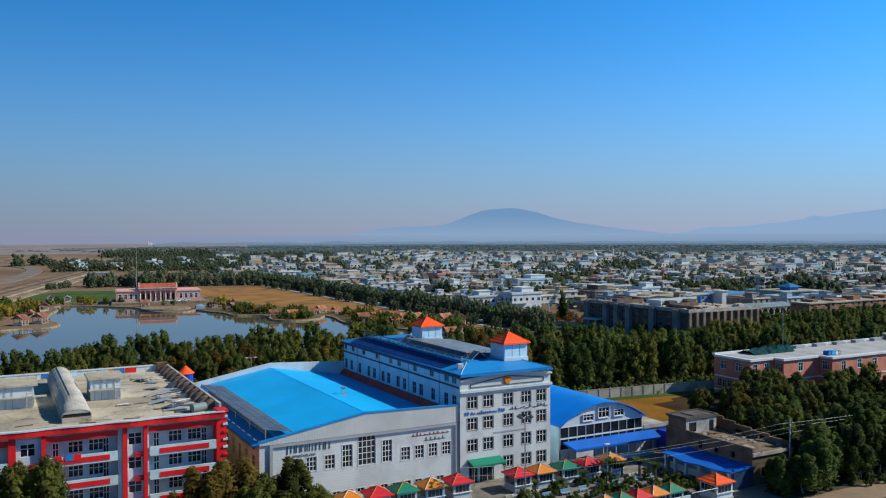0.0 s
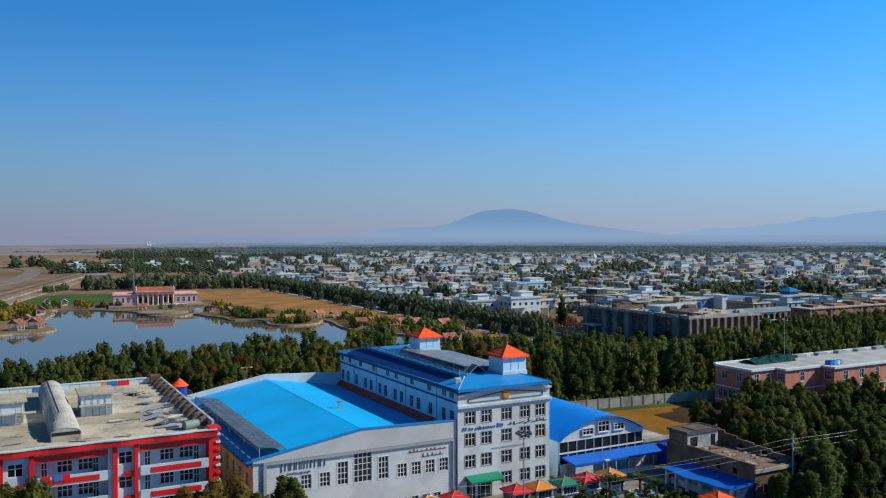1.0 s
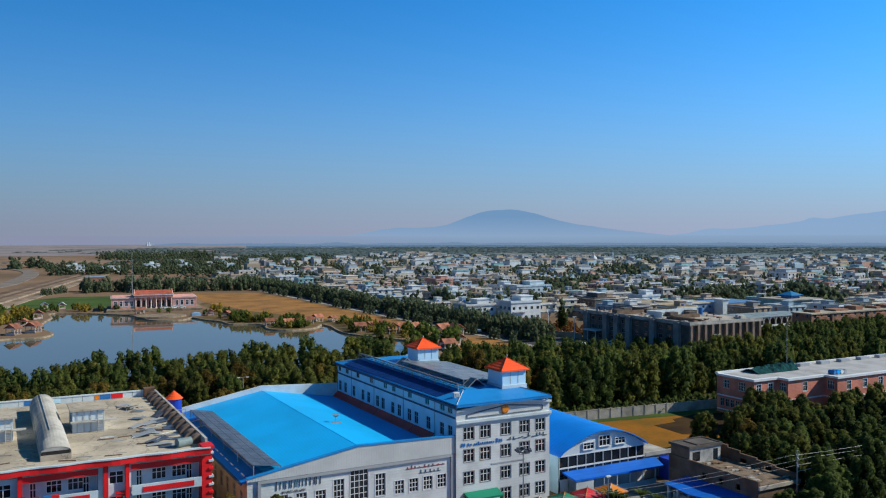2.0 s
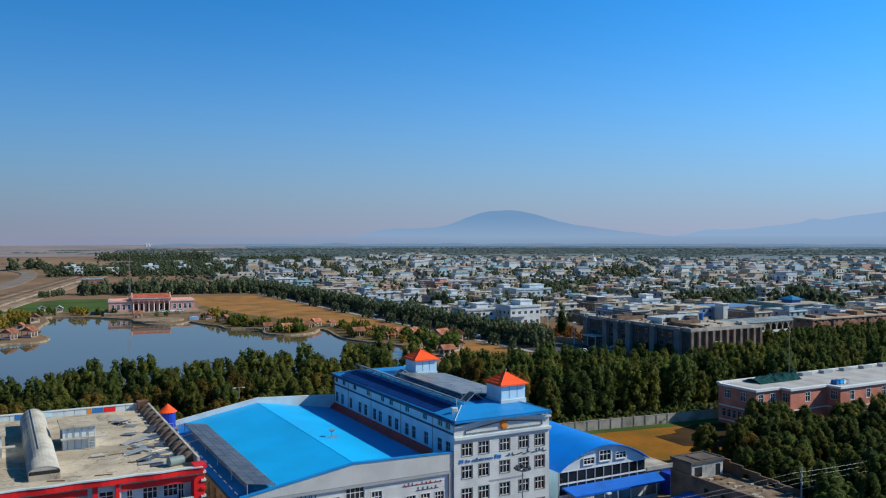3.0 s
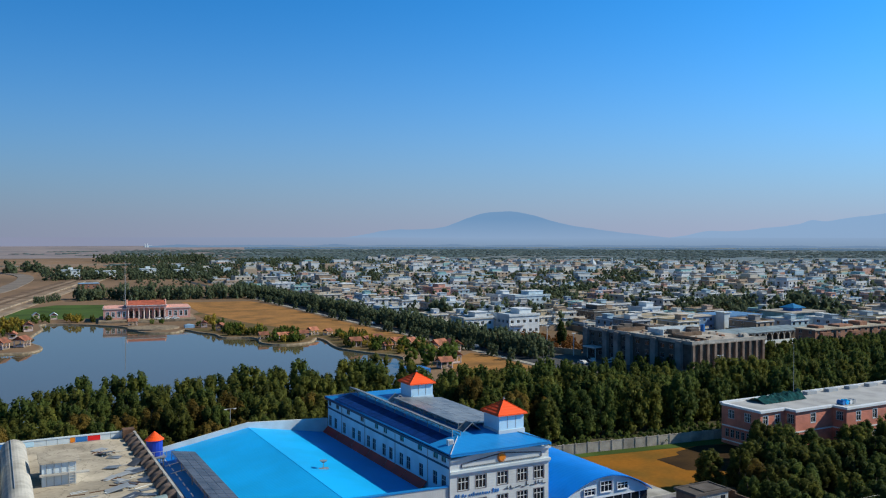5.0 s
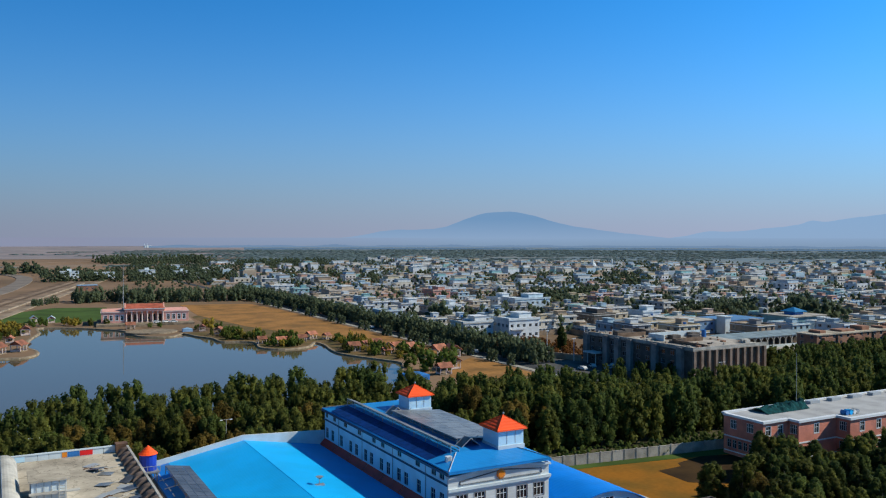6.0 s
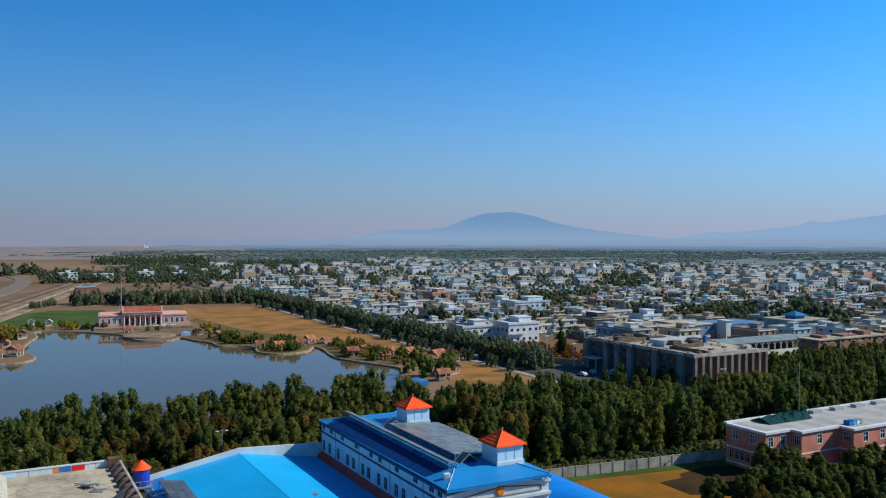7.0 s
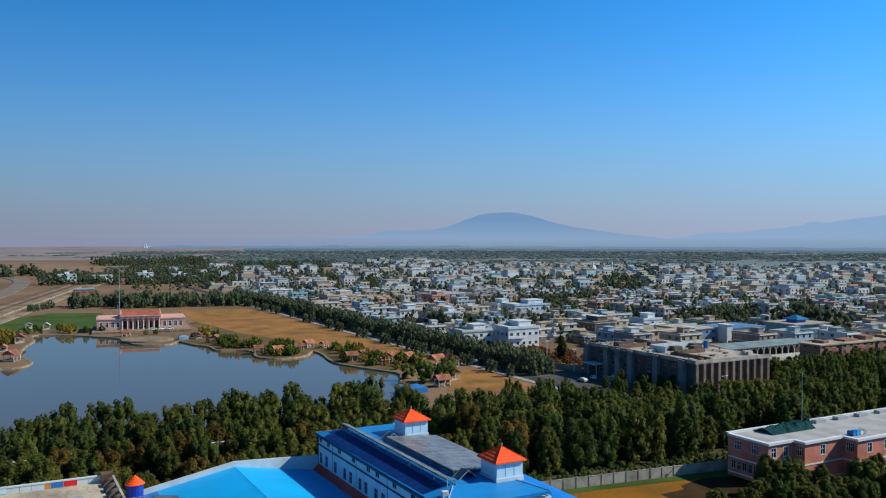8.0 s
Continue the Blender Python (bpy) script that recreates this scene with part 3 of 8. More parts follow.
# haze painted as a glow: emission colours graded by height
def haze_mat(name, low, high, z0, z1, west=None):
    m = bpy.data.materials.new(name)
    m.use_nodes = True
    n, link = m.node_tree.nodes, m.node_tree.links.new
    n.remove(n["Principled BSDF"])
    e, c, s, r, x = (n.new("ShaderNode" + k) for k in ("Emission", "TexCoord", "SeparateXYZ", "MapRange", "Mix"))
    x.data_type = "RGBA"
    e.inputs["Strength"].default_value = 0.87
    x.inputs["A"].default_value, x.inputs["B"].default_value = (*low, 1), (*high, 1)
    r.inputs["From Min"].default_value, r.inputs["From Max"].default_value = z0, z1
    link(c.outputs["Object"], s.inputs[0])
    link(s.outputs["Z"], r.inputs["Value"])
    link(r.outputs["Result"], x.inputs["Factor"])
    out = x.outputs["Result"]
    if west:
        # the painted haze turns mauve towards the open steppe
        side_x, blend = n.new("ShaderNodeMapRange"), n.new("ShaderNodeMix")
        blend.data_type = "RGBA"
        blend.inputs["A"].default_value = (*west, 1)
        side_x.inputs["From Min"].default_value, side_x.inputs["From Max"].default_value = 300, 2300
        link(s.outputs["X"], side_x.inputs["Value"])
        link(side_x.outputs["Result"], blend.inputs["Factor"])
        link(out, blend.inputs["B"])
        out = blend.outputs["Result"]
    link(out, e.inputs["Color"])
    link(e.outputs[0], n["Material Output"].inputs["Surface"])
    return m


def ridge(name, radius, height, a0, a1, material, label, step=0.1):
    """A far skyline: height(a) over compass angle a, in degrees from +y towards +x."""
    g, k = Geo(), int((a1 - a0) / step)
    pts = [a0 + (a1 - a0) * i / k for i in range(k + 1)]
    xy = [(HUB[0] + radius * math.sin(radians(a)), HUB[1] + radius * math.cos(radians(a))) for a in pts]
    for i in range(k):
        (x0, y0), (x1, y1) = xy[i], xy[i + 1]
        g.face([(x0, y0, -20), (x1, y1, -20), (x1, y1, height(pts[i + 1])), (x0, y0, height(pts[i]))])
    return single(name, g, material, label, kind="structure")


def bell(a, centre, width, power):
    return math.exp(-abs((a - centre) / width) ** power)


def hill_height(a):
    rough = noise.fractal((a * 0.9, 0, 0), 1.0, 2.0, 4) * 3
    return 40 + 71 * bell(a, 32.15, 2.86, 2.6) + 76 * bell(a, 32.55, 6.0, 2.6) + 25 * bell(a, 38.1, 4.7, 4.0) + 36 * bell(a, 24.9, 2.4, 2) + rough


def range_height(a):
    rough = noise.fractal((a * 0.8, 7, 0), 1.0, 2.0, 4) * 4
    t = min(1, max(0, (a - 41.5) / 22))
    return 36 + 220 * t ** 1.27 + 16 * bell(a, 45.9, 1.2, 2) + 11 * bell(a, 52.1, 0.5, 2) + rough


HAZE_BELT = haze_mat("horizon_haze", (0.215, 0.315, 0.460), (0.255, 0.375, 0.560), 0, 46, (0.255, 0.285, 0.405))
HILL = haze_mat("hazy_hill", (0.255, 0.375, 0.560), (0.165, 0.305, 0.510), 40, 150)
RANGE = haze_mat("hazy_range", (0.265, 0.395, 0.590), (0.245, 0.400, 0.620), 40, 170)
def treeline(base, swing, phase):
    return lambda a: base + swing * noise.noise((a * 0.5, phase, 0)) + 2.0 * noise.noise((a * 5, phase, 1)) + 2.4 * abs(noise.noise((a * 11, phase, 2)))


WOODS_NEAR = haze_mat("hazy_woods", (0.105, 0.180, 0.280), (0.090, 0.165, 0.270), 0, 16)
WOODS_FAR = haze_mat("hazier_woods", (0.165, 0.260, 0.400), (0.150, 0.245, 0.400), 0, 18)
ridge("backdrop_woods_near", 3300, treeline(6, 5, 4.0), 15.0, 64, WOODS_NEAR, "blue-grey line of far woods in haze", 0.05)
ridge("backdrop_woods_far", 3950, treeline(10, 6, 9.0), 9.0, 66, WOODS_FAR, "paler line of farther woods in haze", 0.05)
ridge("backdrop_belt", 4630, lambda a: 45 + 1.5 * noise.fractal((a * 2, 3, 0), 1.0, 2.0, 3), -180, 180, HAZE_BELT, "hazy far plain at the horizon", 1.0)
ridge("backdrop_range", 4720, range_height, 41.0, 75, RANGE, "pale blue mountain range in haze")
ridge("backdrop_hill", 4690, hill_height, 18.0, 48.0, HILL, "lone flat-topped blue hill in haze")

# ---- the main building: four storeys, long rear block, two roof towers ----
main = thing("school_building", (7.7, 24, 0), "white four-storey building with blue metal roof and red pyramid turrets", "building")
F = Side(-1.2, 0, 17.2, 0)
cols = [1.3, 4.25, 8.0, 11.5, 14.5]
front_holes = [(u, u + 1.85, z, z + 1.95) for u in cols for z in (11.75, 8.35, 4.95)] + [(u, u + 1.85, 1.6, 3.55) for u in cols[2:]]
door_hole = [(1.2, 6.2, 0.0, 3.2)]
g = Geo()
F.wall(g, 0, 16.1, front_holes + door_hole)
# low pediment over the cornice
g.profile_y([(-1.2, 16.1), (16.0, 16.1), (16.0, 16.2), (7.4, 16.95), (-1.2, 16.2)], 0.0, 0.3)
part("front_wall", g, WHITE, main, "white stone-clad front wall")
windows(main, F, front_holes, 3, 2, surround=0.07, trim=TRIM)
g = Geo()
F.box(g, -0.1, 17.4, -0.35, -0.002, 14.35, 14.75)
F.box(g, -0.05, 17.3, -0.2, -0.002, 14.1, 14.35)
part("cornice", g, PALE, main)
g = Geo()
g.profile_y([(-1.3, 16.2), (7.4, 16.97), (16.15, 16.2), (16.15, 16.5), (7.4, 17.28), (-1.3, 16.5)], -0.4, 0.55)
part("gable_coping", g, PALE, main)
for a, b in (((0.7, 15.1), (14.6, 15.1)), ((0.7, 15.6), (7.7, 16.45)), ((7.7, 16.45), (14.6, 15.75)), ((0.7, 15.1), (0.7, 15.6)), ((14.6, 15.1), (14.6, 15.75))):
    g = Geo()
    g.tube((a[0], -0.05, a[1]), (b[0], -0.05, b[1]), 0.09, n=4)
    part("moulding", g, SIGN_DARK, main, "dark line moulding of the gable panel")
g = Geo()
n = 28
g.solid([(7.5 + r * math.cos(i * math.tau / n), y, 15.85 + r * math.sin(i * math.tau / n)) for y, r in ((-0.02, 0.72), (-0.16, 0.72), (-0.22, 0.52)) for i in range(n)],
        [(i, (i + 1) % n, n + (i + 1) % n, n + i) for i in range(2 * n) if i % n != n - 1] + [(n - 1, 0, n, 2 * n - 1), (2 * n - 1, n, 2 * n, 3 * n - 1)] + [tuple(range(2 * n, 3 * n))[::-1]])
part("emblem", g, AMBER, main, "round orange emblem")
# side and rear walls
W = Side(-1.1, 49.5, 0, -49.2)
low_y = [48.3, 45.4, 41.0, 36.5, 33.8, 29.7, 27.2, 23.1, 20.4, 16.4, 13.8, 9.4, 4.8, 2.1]
up_y = [48.6, 44.5, 39.0, 32.5, 26.2, 22.6, 16.2, 9.8, 4.6, 2.1]
low_holes = [(49.5 - y - 0.7, 49.5 - y + 0.7, 11.75, 13.75) for y in low_y]
up_holes = [(49.5 - y - 0.75, 49.5 - y + 0.75, 15.6, 16.75) for y in up_y]
g = Geo()
W.wall(g, 0, 17.1, low_holes + up_holes)
part("side_wall", g, SIDE_WHITE, main, "bluish white sheet-clad side wall")
windows(main, W, low_holes, 2, 2, FRAME_GREY)
windows(main, W, up_holes, 2, 1, FRAME_GREY)
E_ = Side(15.9, 0.3, 0, 49.2)
east_holes = [(u, u + 1.6, z, z + 1.9) for u in range(4, 46, 6) for z in (1.6, 5.0, 8.4, 11.7)]
g = Geo()
E_.wall(g, 0, 17.1, east_holes)
part("side_wall", g, SIDE_WHITE, main)
windows(main, E_, east_holes, 2, 2)
g = Geo()
Side(15.9, 49.5, -17.0, 0).wall(g, 0, 17.1)
part("rear_wall", g, SIDE_WHITE, main)
for x in (-1.28, ):
    g = Geo()
    g.box(x, -1.104, 0.2, 49.6, 15.05, 15.3)
    part("band", g, BLUE_TRIM, main, "dark blue band under the clerestory")
for y in (42.0, 31.0, 18.5, 7.0):
    g = Geo()
    g.tube((-1.2, y, 11.0), (-1.2, y, 17.0), 0.06)
    part("downpipe", g, METAL, main)
for k in range(6):
    y0, y1 = 7.3 + 7.15 * k, 7.3 + 7.15 * k + 7.0
    g = Geo()
    g.slab([(-2.25, y0, 10.35), (-1.12, y0, 11.5), (-1.12, y1, 11.5), (-2.25, y1, 10.35)], 0.08)
    part("awning", g, RED_STRIP, main, "red sheet awning")
g = Geo()
g.box(-2.4, -2.25, 7.2, 50.0, 10.12, 10.34)
part("gutter", g, PALE, main)
# roof: a deck with low hips at both ends
ze, zr = 17.2, 18.25
g = Geo()
A, B, C, D = (-1.5, -0.75, ze + 0.2), (15.7, -0.75, ze + 0.2), (16.2, 50.0, ze), (-1.5, 50.0, ze)
a, b, c, d = (3.0, 5.2, zr), (12.4, 5.2, zr), (12.4, 45.5, zr), (3.0, 45.5, zr)
for q in ((A, B, b, a), (B, C, c, b), (C, D, d, c), (D, A, a, d), (a, b, c, d)):
    part("roof_plane", Geo().slab(q, 0.12), ROOF_BLUE, main, "blue ribbed sheet-metal roof")
part("front_fascia", Geo().box(-1.5, 15.7, -0.72, -0.5, 16.95, 17.27), ROOF_BLUE, main)
# flat navy sheets, darker than the roof, on the west slope
for k in range(19):
    y0, y1 = 6.2 + 2.08 * k, 6.2 + 2.08 * k + 2.0
    for r in range(2):
        xa, xb = -1.25 + 1.65 * r, -1.25 + 1.65 * (r + 1) - 0.06
        zz = lambda x: ze + 0.16 + (x + 1.6) * (zr - ze) / 4.6
        part("roof_panel", Geo().slab([(xa, y0, zz(xa)), (xb, y0, zz(xb)), (xb, y1, zz(xb)), (xa, y1, zz(xa))], 0.05), NAVY_SHEET, main, "flat navy solar panel")
for p, q in ((A, a), (B, b), (C, c), (D, d)):
    g = Geo()
    g.tube(Vector(p) + Vector((0, 0, 0.06)), Vector(q) + Vector((0, 0, 0.06)), 0.07, n=5)
    part("ridge_cap", g, RIBBED, main)
for x0, x1, y0, y1 in ((-1.65, -1.4, -0.75, 50.1), (15.95, 16.2, -0.45, 50.1), (-1.4, 15.95, 49.9, 50.15)):
    g = Geo()
    g.box(x0, x1, y0, y1, 16.75, 17.12)
    part("fascia", g, BLUE_TRIM if y1 - y0 > 20 and x0 < 0 else ROOF_BLUE, main)
for ty in (4.0, 34.6):
    x0, x1, y0, y1 = 9.75, 14.25, ty + 0.2, ty + 4.7
    tower = part("tower", Geo().box(x0, x1, y0, y1, 17.0, 21.0), SIDE_WHITE, main, "bluish white turret box")
    part("plinth", Geo().box(x0 - 0.14, x1 + 0.14, y0 - 0.14, y1 + 0.14, 17.9, 18.6), PALE, tower)
    for k in (1, 2):
        part("joint_strip", Geo().box(x0 + 1.5 * k - 0.04, x0 + 1.5 * k + 0.04, y0 - 0.03, y0 - 0.001, 18.8, 20.9), FRAME_GREY, tower)
    part("tower_roof", Geo().hip(x0 - 0.45, x1 + 0.45, y0 - 0.45, y1 + 0.45, 21.05, 22.75, 0.2), ORANGE, tower, "bright orange-red pyramid roof")
    for sx, sy in ((-1, -1), (1, -1), (1, 1), (-1, 1)):
        cx, cy = (x0 + x1) / 2, (y0 + y1) / 2
        part("hip_cap", Geo().tube((cx + sx * 2.68, cy + sy * 2.68, 21.08), (cx, cy, 22.78), 0.06, n=5), ORANGE, tower)
    part("finial", Geo().tube(((x0 + x1) / 2, (y0 + y1) / 2, 22.7), ((x0 + x1) / 2, (y0 + y1) / 2, 23.3), 0.09, 0.03).cone((x0 + x1) / 2, (y0 + y1) / 2, 22.95, 23.15, 0.16, 0.1), METAL, tower)
# entrance with a green canopy
g = Geo()
F.box(g, 1.3, 6.1, 0.12, 0.18, 0.05, 3.1)
door = part("entrance_door", g, GLASS, main, "dark glazed entrance door")
for k in range(6):
    part("door_frame", F.box(Geo(), 1.25 + 0.93 * k, 1.35 + 0.93 * k, 0.05, 0.12, 0.05, 3.1), FRAME_GREY, door)
g = Geo()
g.slab([(0.1, -2.0, 3.2), (6.1, -2.0, 3.2), (6.1, -0.02, 3.75), (0.1, -0.02, 3.75)], 0.3)
canopy = part("canopy", g, GREEN_PAINT, main, "green sheet entrance canopy")
for x in (0.3, 5.9):
    part("canopy_post", Geo().tube((x, -1.8, 0), (x, -1.8, 3.0), 0.09), METAL, canopy)
    part("canopy_cheek", Geo().slab([(x - 0.12, -1.9, 2.9), (x + 0.12, -1.9, 2.9), (x + 0.12, -0.1, 3.4), (x - 0.12, -0.1, 3.4)], 0.5), RUST, canopy)
# signs on the front: unreadable lettering as bars
rng = random.Random(5)
x = -0.3
while x < 7.1:
    w = rng.uniform(0.22, 0.42)
    h = rng.choice((0.38, 0.42, 0.62))
    part("sign_bar", Geo().box(x, x + w * 0.62, -0.10, -0.01, 10.8, 10.8 + 0.8 * h + (0.12 if w > 0.38 else 0)), SIGN_BLUE, main, "blue sign lettering, not readable")
    x += w + rng.choice((0.08, 0.08, 0.3))
x = 8.0
while x < 15.2:
    w = rng.uniform(0.3, 0.75)
    z = 11.0 + rng.uniform(-0.12, 0.1)
    part("sign_bar", Geo().box(x, x + w, -0.10, -0.01, z, z + 0.1), SIGN_DARK, main, "dark curving sign lettering, not readable")
    if rng.random() < 0.7:
        part("sign_bar", Geo().box(x + 0.05, x + 0.14, -0.10, -0.01, z + 0.1, z + rng.uniform(0.4, 0.6)), SIGN_DARK, main)
    x += w + rng.choice((0.1, 0.12, 0.3))
part("sign_bar", Geo().box(5.0, 11.2, -0.06, -0.01, 7.42, 7.6), FRAME_GREY, main)

# solar tables on the roof, high edge to the west


def solar_table(at_x, y0, y1, x_high, z_high, x_low, z_low, z_feet, bays, label, glass=None, each=2):
    t = thing("solar_array", (at_x, (y0 + y1) / 2, z_feet), label, "solar panels", "solar arrays")
    slope = (z_low - z_high) / (x_low - x_high)
    rows = 2 if x_low - x_high < 4 else 3
    for k in range(bays):
        a, b = y0 + (y1 - y0) * k / bays + 0.04, y0 + (y1 - y0) * (k + 1) / bays - 0.04
        for r in range(rows):
            xa = x_high + (x_low - x_high) * r / rows + 0.03
            xb = x_high + (x_low - x_high) * (r + 1) / rows - 0.03
            za, zb = z_high + slope * (xa - x_high), z_high + slope * (xb - x_high)
            part("panel", Geo().slab([(xa, a, za), (xb, a, zb), (xb, b, zb), (xa, b, za)], 0.05), glass or SOLAR, t)
    for x in (x_high + 0.1, x_low - 0.1):
        z = z_high + slope * (x - x_high) - 0.14
        part("rail", Geo().tube((x, y0, z), (x, y1, z), 0.07, n=5), METAL, t)
        part("rail", Geo().tube((x, y0, z - 0.45), (x, y1, z - 0.45), 0.04, n=4), METAL, t)
        n = bays * 2
        lace = Geo()
        for k in range(n):
            p, q = y0 + (y1 - y0) * k / n, y0 + (y1 - y0) * (k + 1) / n
            lace.tube((x, p, z - (0.45 if k % 2 else 0)), (x, q, z - (0 if k % 2 else 0.45)), 0.03, n=4)
        part("lattice", lace, METAL, t)
        for k in range(0, bays + 1, each):
            y = y0 + (y1 - y0) * k / bays
            part("post", Geo().tube((x, y, z_feet - 0.2), (x, y, z), 0.06, n=5), METAL, t)
    return t


solar_table(3.0, 5.6, 46.5, 2.2, 19.35, 3.8, 18.85, 17.9, 20, "long row of grey solar panels on a steel lattice rack")
solar_table(8.8, 9.4, 33.4, 5.4, 19.2, 15.3, 18.35, 18.2, 12, "wide dusty grey solar table between the turrets")
for y0, y1 in ((7.4, 9.3), (33.5, 35.4)):
    light = thing("roof_skylight", (6.8, (y0 + y1) / 2, 18.0), "small gabled skylight of dusty grey sheets", "skylight", "roof skylights")
    part("sheet", Geo().slab([(5.0, y0, 18.1), (6.8, y0, 19.5), (6.8, y1, 19.5), (5.0, y1, 18.1)], 0.06), SOLAR, light)
    part("sheet", Geo().slab([(6.8, y0, 19.5), (8.6, y0, 18.1), (8.6, y1, 18.1), (6.8, y1, 19.5)], 0.06), SOLAR, light)
    for y in (y0, y1):
        part("frame", Geo().tube((5.0, y, 18.1), (6.8, y, 19.5), 0.07, n=5).tube((6.8, y, 19.5), (8.6, y, 18.1), 0.07, n=5), FRAME_GREY, light)
for y in (9.6, 33.2):
    for x in (6.4, 8.2):
        part("brace", Geo().tube((x, y, 18.2), (x + 1.2, y, 19.2), 0.05, n=5), METAL, thing("gable_frame", (x, y, 18.2), "small steel triangle frame beside the solar table", "frame", "roof frames"))
ac = thing("air_conditioner", (0.6, 3.2, 17.75), "small white outdoor cooling unit on the roof edge", "air conditioner")
part("case", Geo().box(0.15, 1.05, 2.9, 3.5, 17.45, 18.5), FRAME, ac)
part("grille", Geo().box(0.3, 0.9, 2.86, 2.899, 17.85, 18.4), FRAME_GREY, ac)

# ---- the sports hall ----
hall = thing("sports_hall", (-17, 25, 0), "white sports hall with a wide sky-blue sheet roof", "building")
HF = Side(-33.0, 0.5, 31.7, 0)
hx = lambda x: x + 33.0
small = [(hx(-28.9), hx(-28.9) + 1.55, 5.35, 7.45), (hx(-26.2), hx(-26.2) + 1.55, 5.35, 7.4), (hx(-23.4), hx(-23.4) + 1.55, 5.3, 7.35)]
tall = [(hx(-20.7), hx(-20.7) + 1.6, 5.2, 8.5), (hx(-14.3), hx(-14.3) + 1.6, 5.15, 8.45)]
grand = [(hx(-18.2), hx(-18.2) + 2.8, 5.15, 9.6)]
right = [(hx(-11.2) + 2.35 * k, hx(-11.2) + 2.35 * k + 1.5, 5.0, 7.0) for k in range(4)]
slits = [(hx(-26) + 1.9 * k, hx(-26) + 1.9 * k + 1.2, 1.2, 1.85) for k in range(12)]
g = Geo()
HF.wall(g, 0, 9.9, small + tall + grand + right + slits)
part("front_wall", g, WHITE, hall, "white horizontally clad front wall")
for hs, c, r in ((small, 3, 3), (tall, 3, 4), (grand, 4, 5), (right, 3, 3), (slits, 2, 1)):
    windows(hall, HF, hs, c, r, surround=0.09)
g = Geo()
g.profile_y([(-33.0, 9.9), (-1.3, 9.9), (-1.3, 12.5), (-16.9, 12.85), (-33.0, 10.3)], 0.25, 0.75)
part("gable_sheet", g, RIBBED, hall, "ribbed white sheet above the front wall")
g = Geo()
g.profile_y([(-33.1, 10.3), (-16.9, 12.86), (-1.3, 12.51), (-1.3, 12.66), (-16.9, 13.02), (-33.1, 10.46)], 0.15, 0.85)
part("gable_trim", g, ROOF_BLUE, hall, "thin blue edge of the gable")
for x0, x1, z0, z1 in ((-31.6, -31.15, 0, 9.85), (-1.9, -1.35, 0, 9.85), (-31.15, -1.9, 9.45, 9.85)):
    g = Geo()
    g.box(x0, x1, 0.22, 0.497, z0, z1)
    part("pilaster", g, FRAME_GREY, hall, "grey frame round the front wall")
g = Geo()
HW = Side(-33.0, 49.5, 0, -49.0)
brick_holes = [(u, u + 1.3, 5.6, 8.0) for u in [49.5 - y for y in (47, 43, 39, 35, 31, 27, 23, 19.2, 15.4, 11.8, 8.0, 4.2)]] + [(u, u + 1.3, 1.6, 4.0) for u in [49.5 - y for y in (27, 23, 19.2, 15.4, 11.8, 8.0, 4.2)]]
HW.wall(g, 0, 9.55, brick_holes)
part("side_wall", g, BRICK_BEIGE, hall, "beige brick side wall")
windows(hall, HW, brick_holes, 2, 2, FRAME_GREY)
g = Geo()
g.profile_y([(-33.2, 0), (-1.2, 0), (-1.2, 13.0), (-16.9, 13.75), (-33.2, 10.7)], 49.5, 50.0)
part("rear_wall", g, PALE, hall, "pale bare rear parapet")
for x0, z0, x1, z1, m in ((-33.6, 9.75, -30.2, 10.38, ROOF_DEEP), (-30.2, 10.38, -16.9, 12.85, ROOF_CYAN), (-16.9, 12.85, -1.15, 10.25, ROOF_CYAN)):
    g = Geo()
    g.slab([(x0, 0.8, z0), (x1, 0.8, z1), (x1, 49.5, z1), (x0, 49.5, z0)], 0.15)
    part("roof", g, m, hall, "sky-blue sheet-metal roof" if m is ROOF_CYAN else "deep blue sheet along the eave")
part("ridge_cap", Geo().tube((-16.9, 0.8, 12.84), (-16.9, 49.5, 12.84), 0.05, n=6), ROOF_CYAN, hall)
part("gutter", Geo().box(-33.85, -33.6, 0.6, 49.6, 9.5, 9.75), BLUE_TRIM, hall)
for y in (40.5, 35.5):
    part("walkway", Geo().slab([(-33.3, y - 0.2, 9.95), (-30.6, y - 0.2, 10.45), (-30.6, y + 0.2, 10.45), (-33.3, y + 0.2, 9.95)], 0.05), FRAME, hall)
for k in range(15):
    y = 3 + 3.05 * k
    part("roof_strip", Geo().slab([(-32.75, y, 10.06), (-32.6, y, 10.09), (-32.6, y + 1.7, 10.09), (-32.75, y + 1.7, 10.06)], 0.05), FRAME, hall, "pale dash of the translucent strip")
solar_table(-29.8, 1.2, 42.5, -32.0, 11.9, -28.0, 11.3, 10.6, 20, "long row of dark grey solar panels above the hall roof", SOLAR_DARK, 4)
# the name over the windows, drawn as plain bars; the small line can be read
x = -29.2
for k, w in enumerate((0.55, 0.62, 0.62, 0.6, 0.2, 0.55, 0.62, 0.7, 0.7)):
    for a, b, c, d in ((0, 0.16, 0, 1), (0.84, 1, 0, 1)) if k not in (0, 4, 6) else ((0.3, 0.55, -0.1 if k == 0 else 0, 1.1),):
        part("sign_bar", Geo().box(x + a * w, x + b * w, 0.42, 0.49, 8.3 + c, 8.3 + d), SIGN_DARK, hall, "dark stroke of the raised sign")
    x += w + 0.18
part("sign_bar", Geo().box(-25.4, -24.0, 0.42, 0.49, 9.36, 9.45), SIGN_DARK, hall)
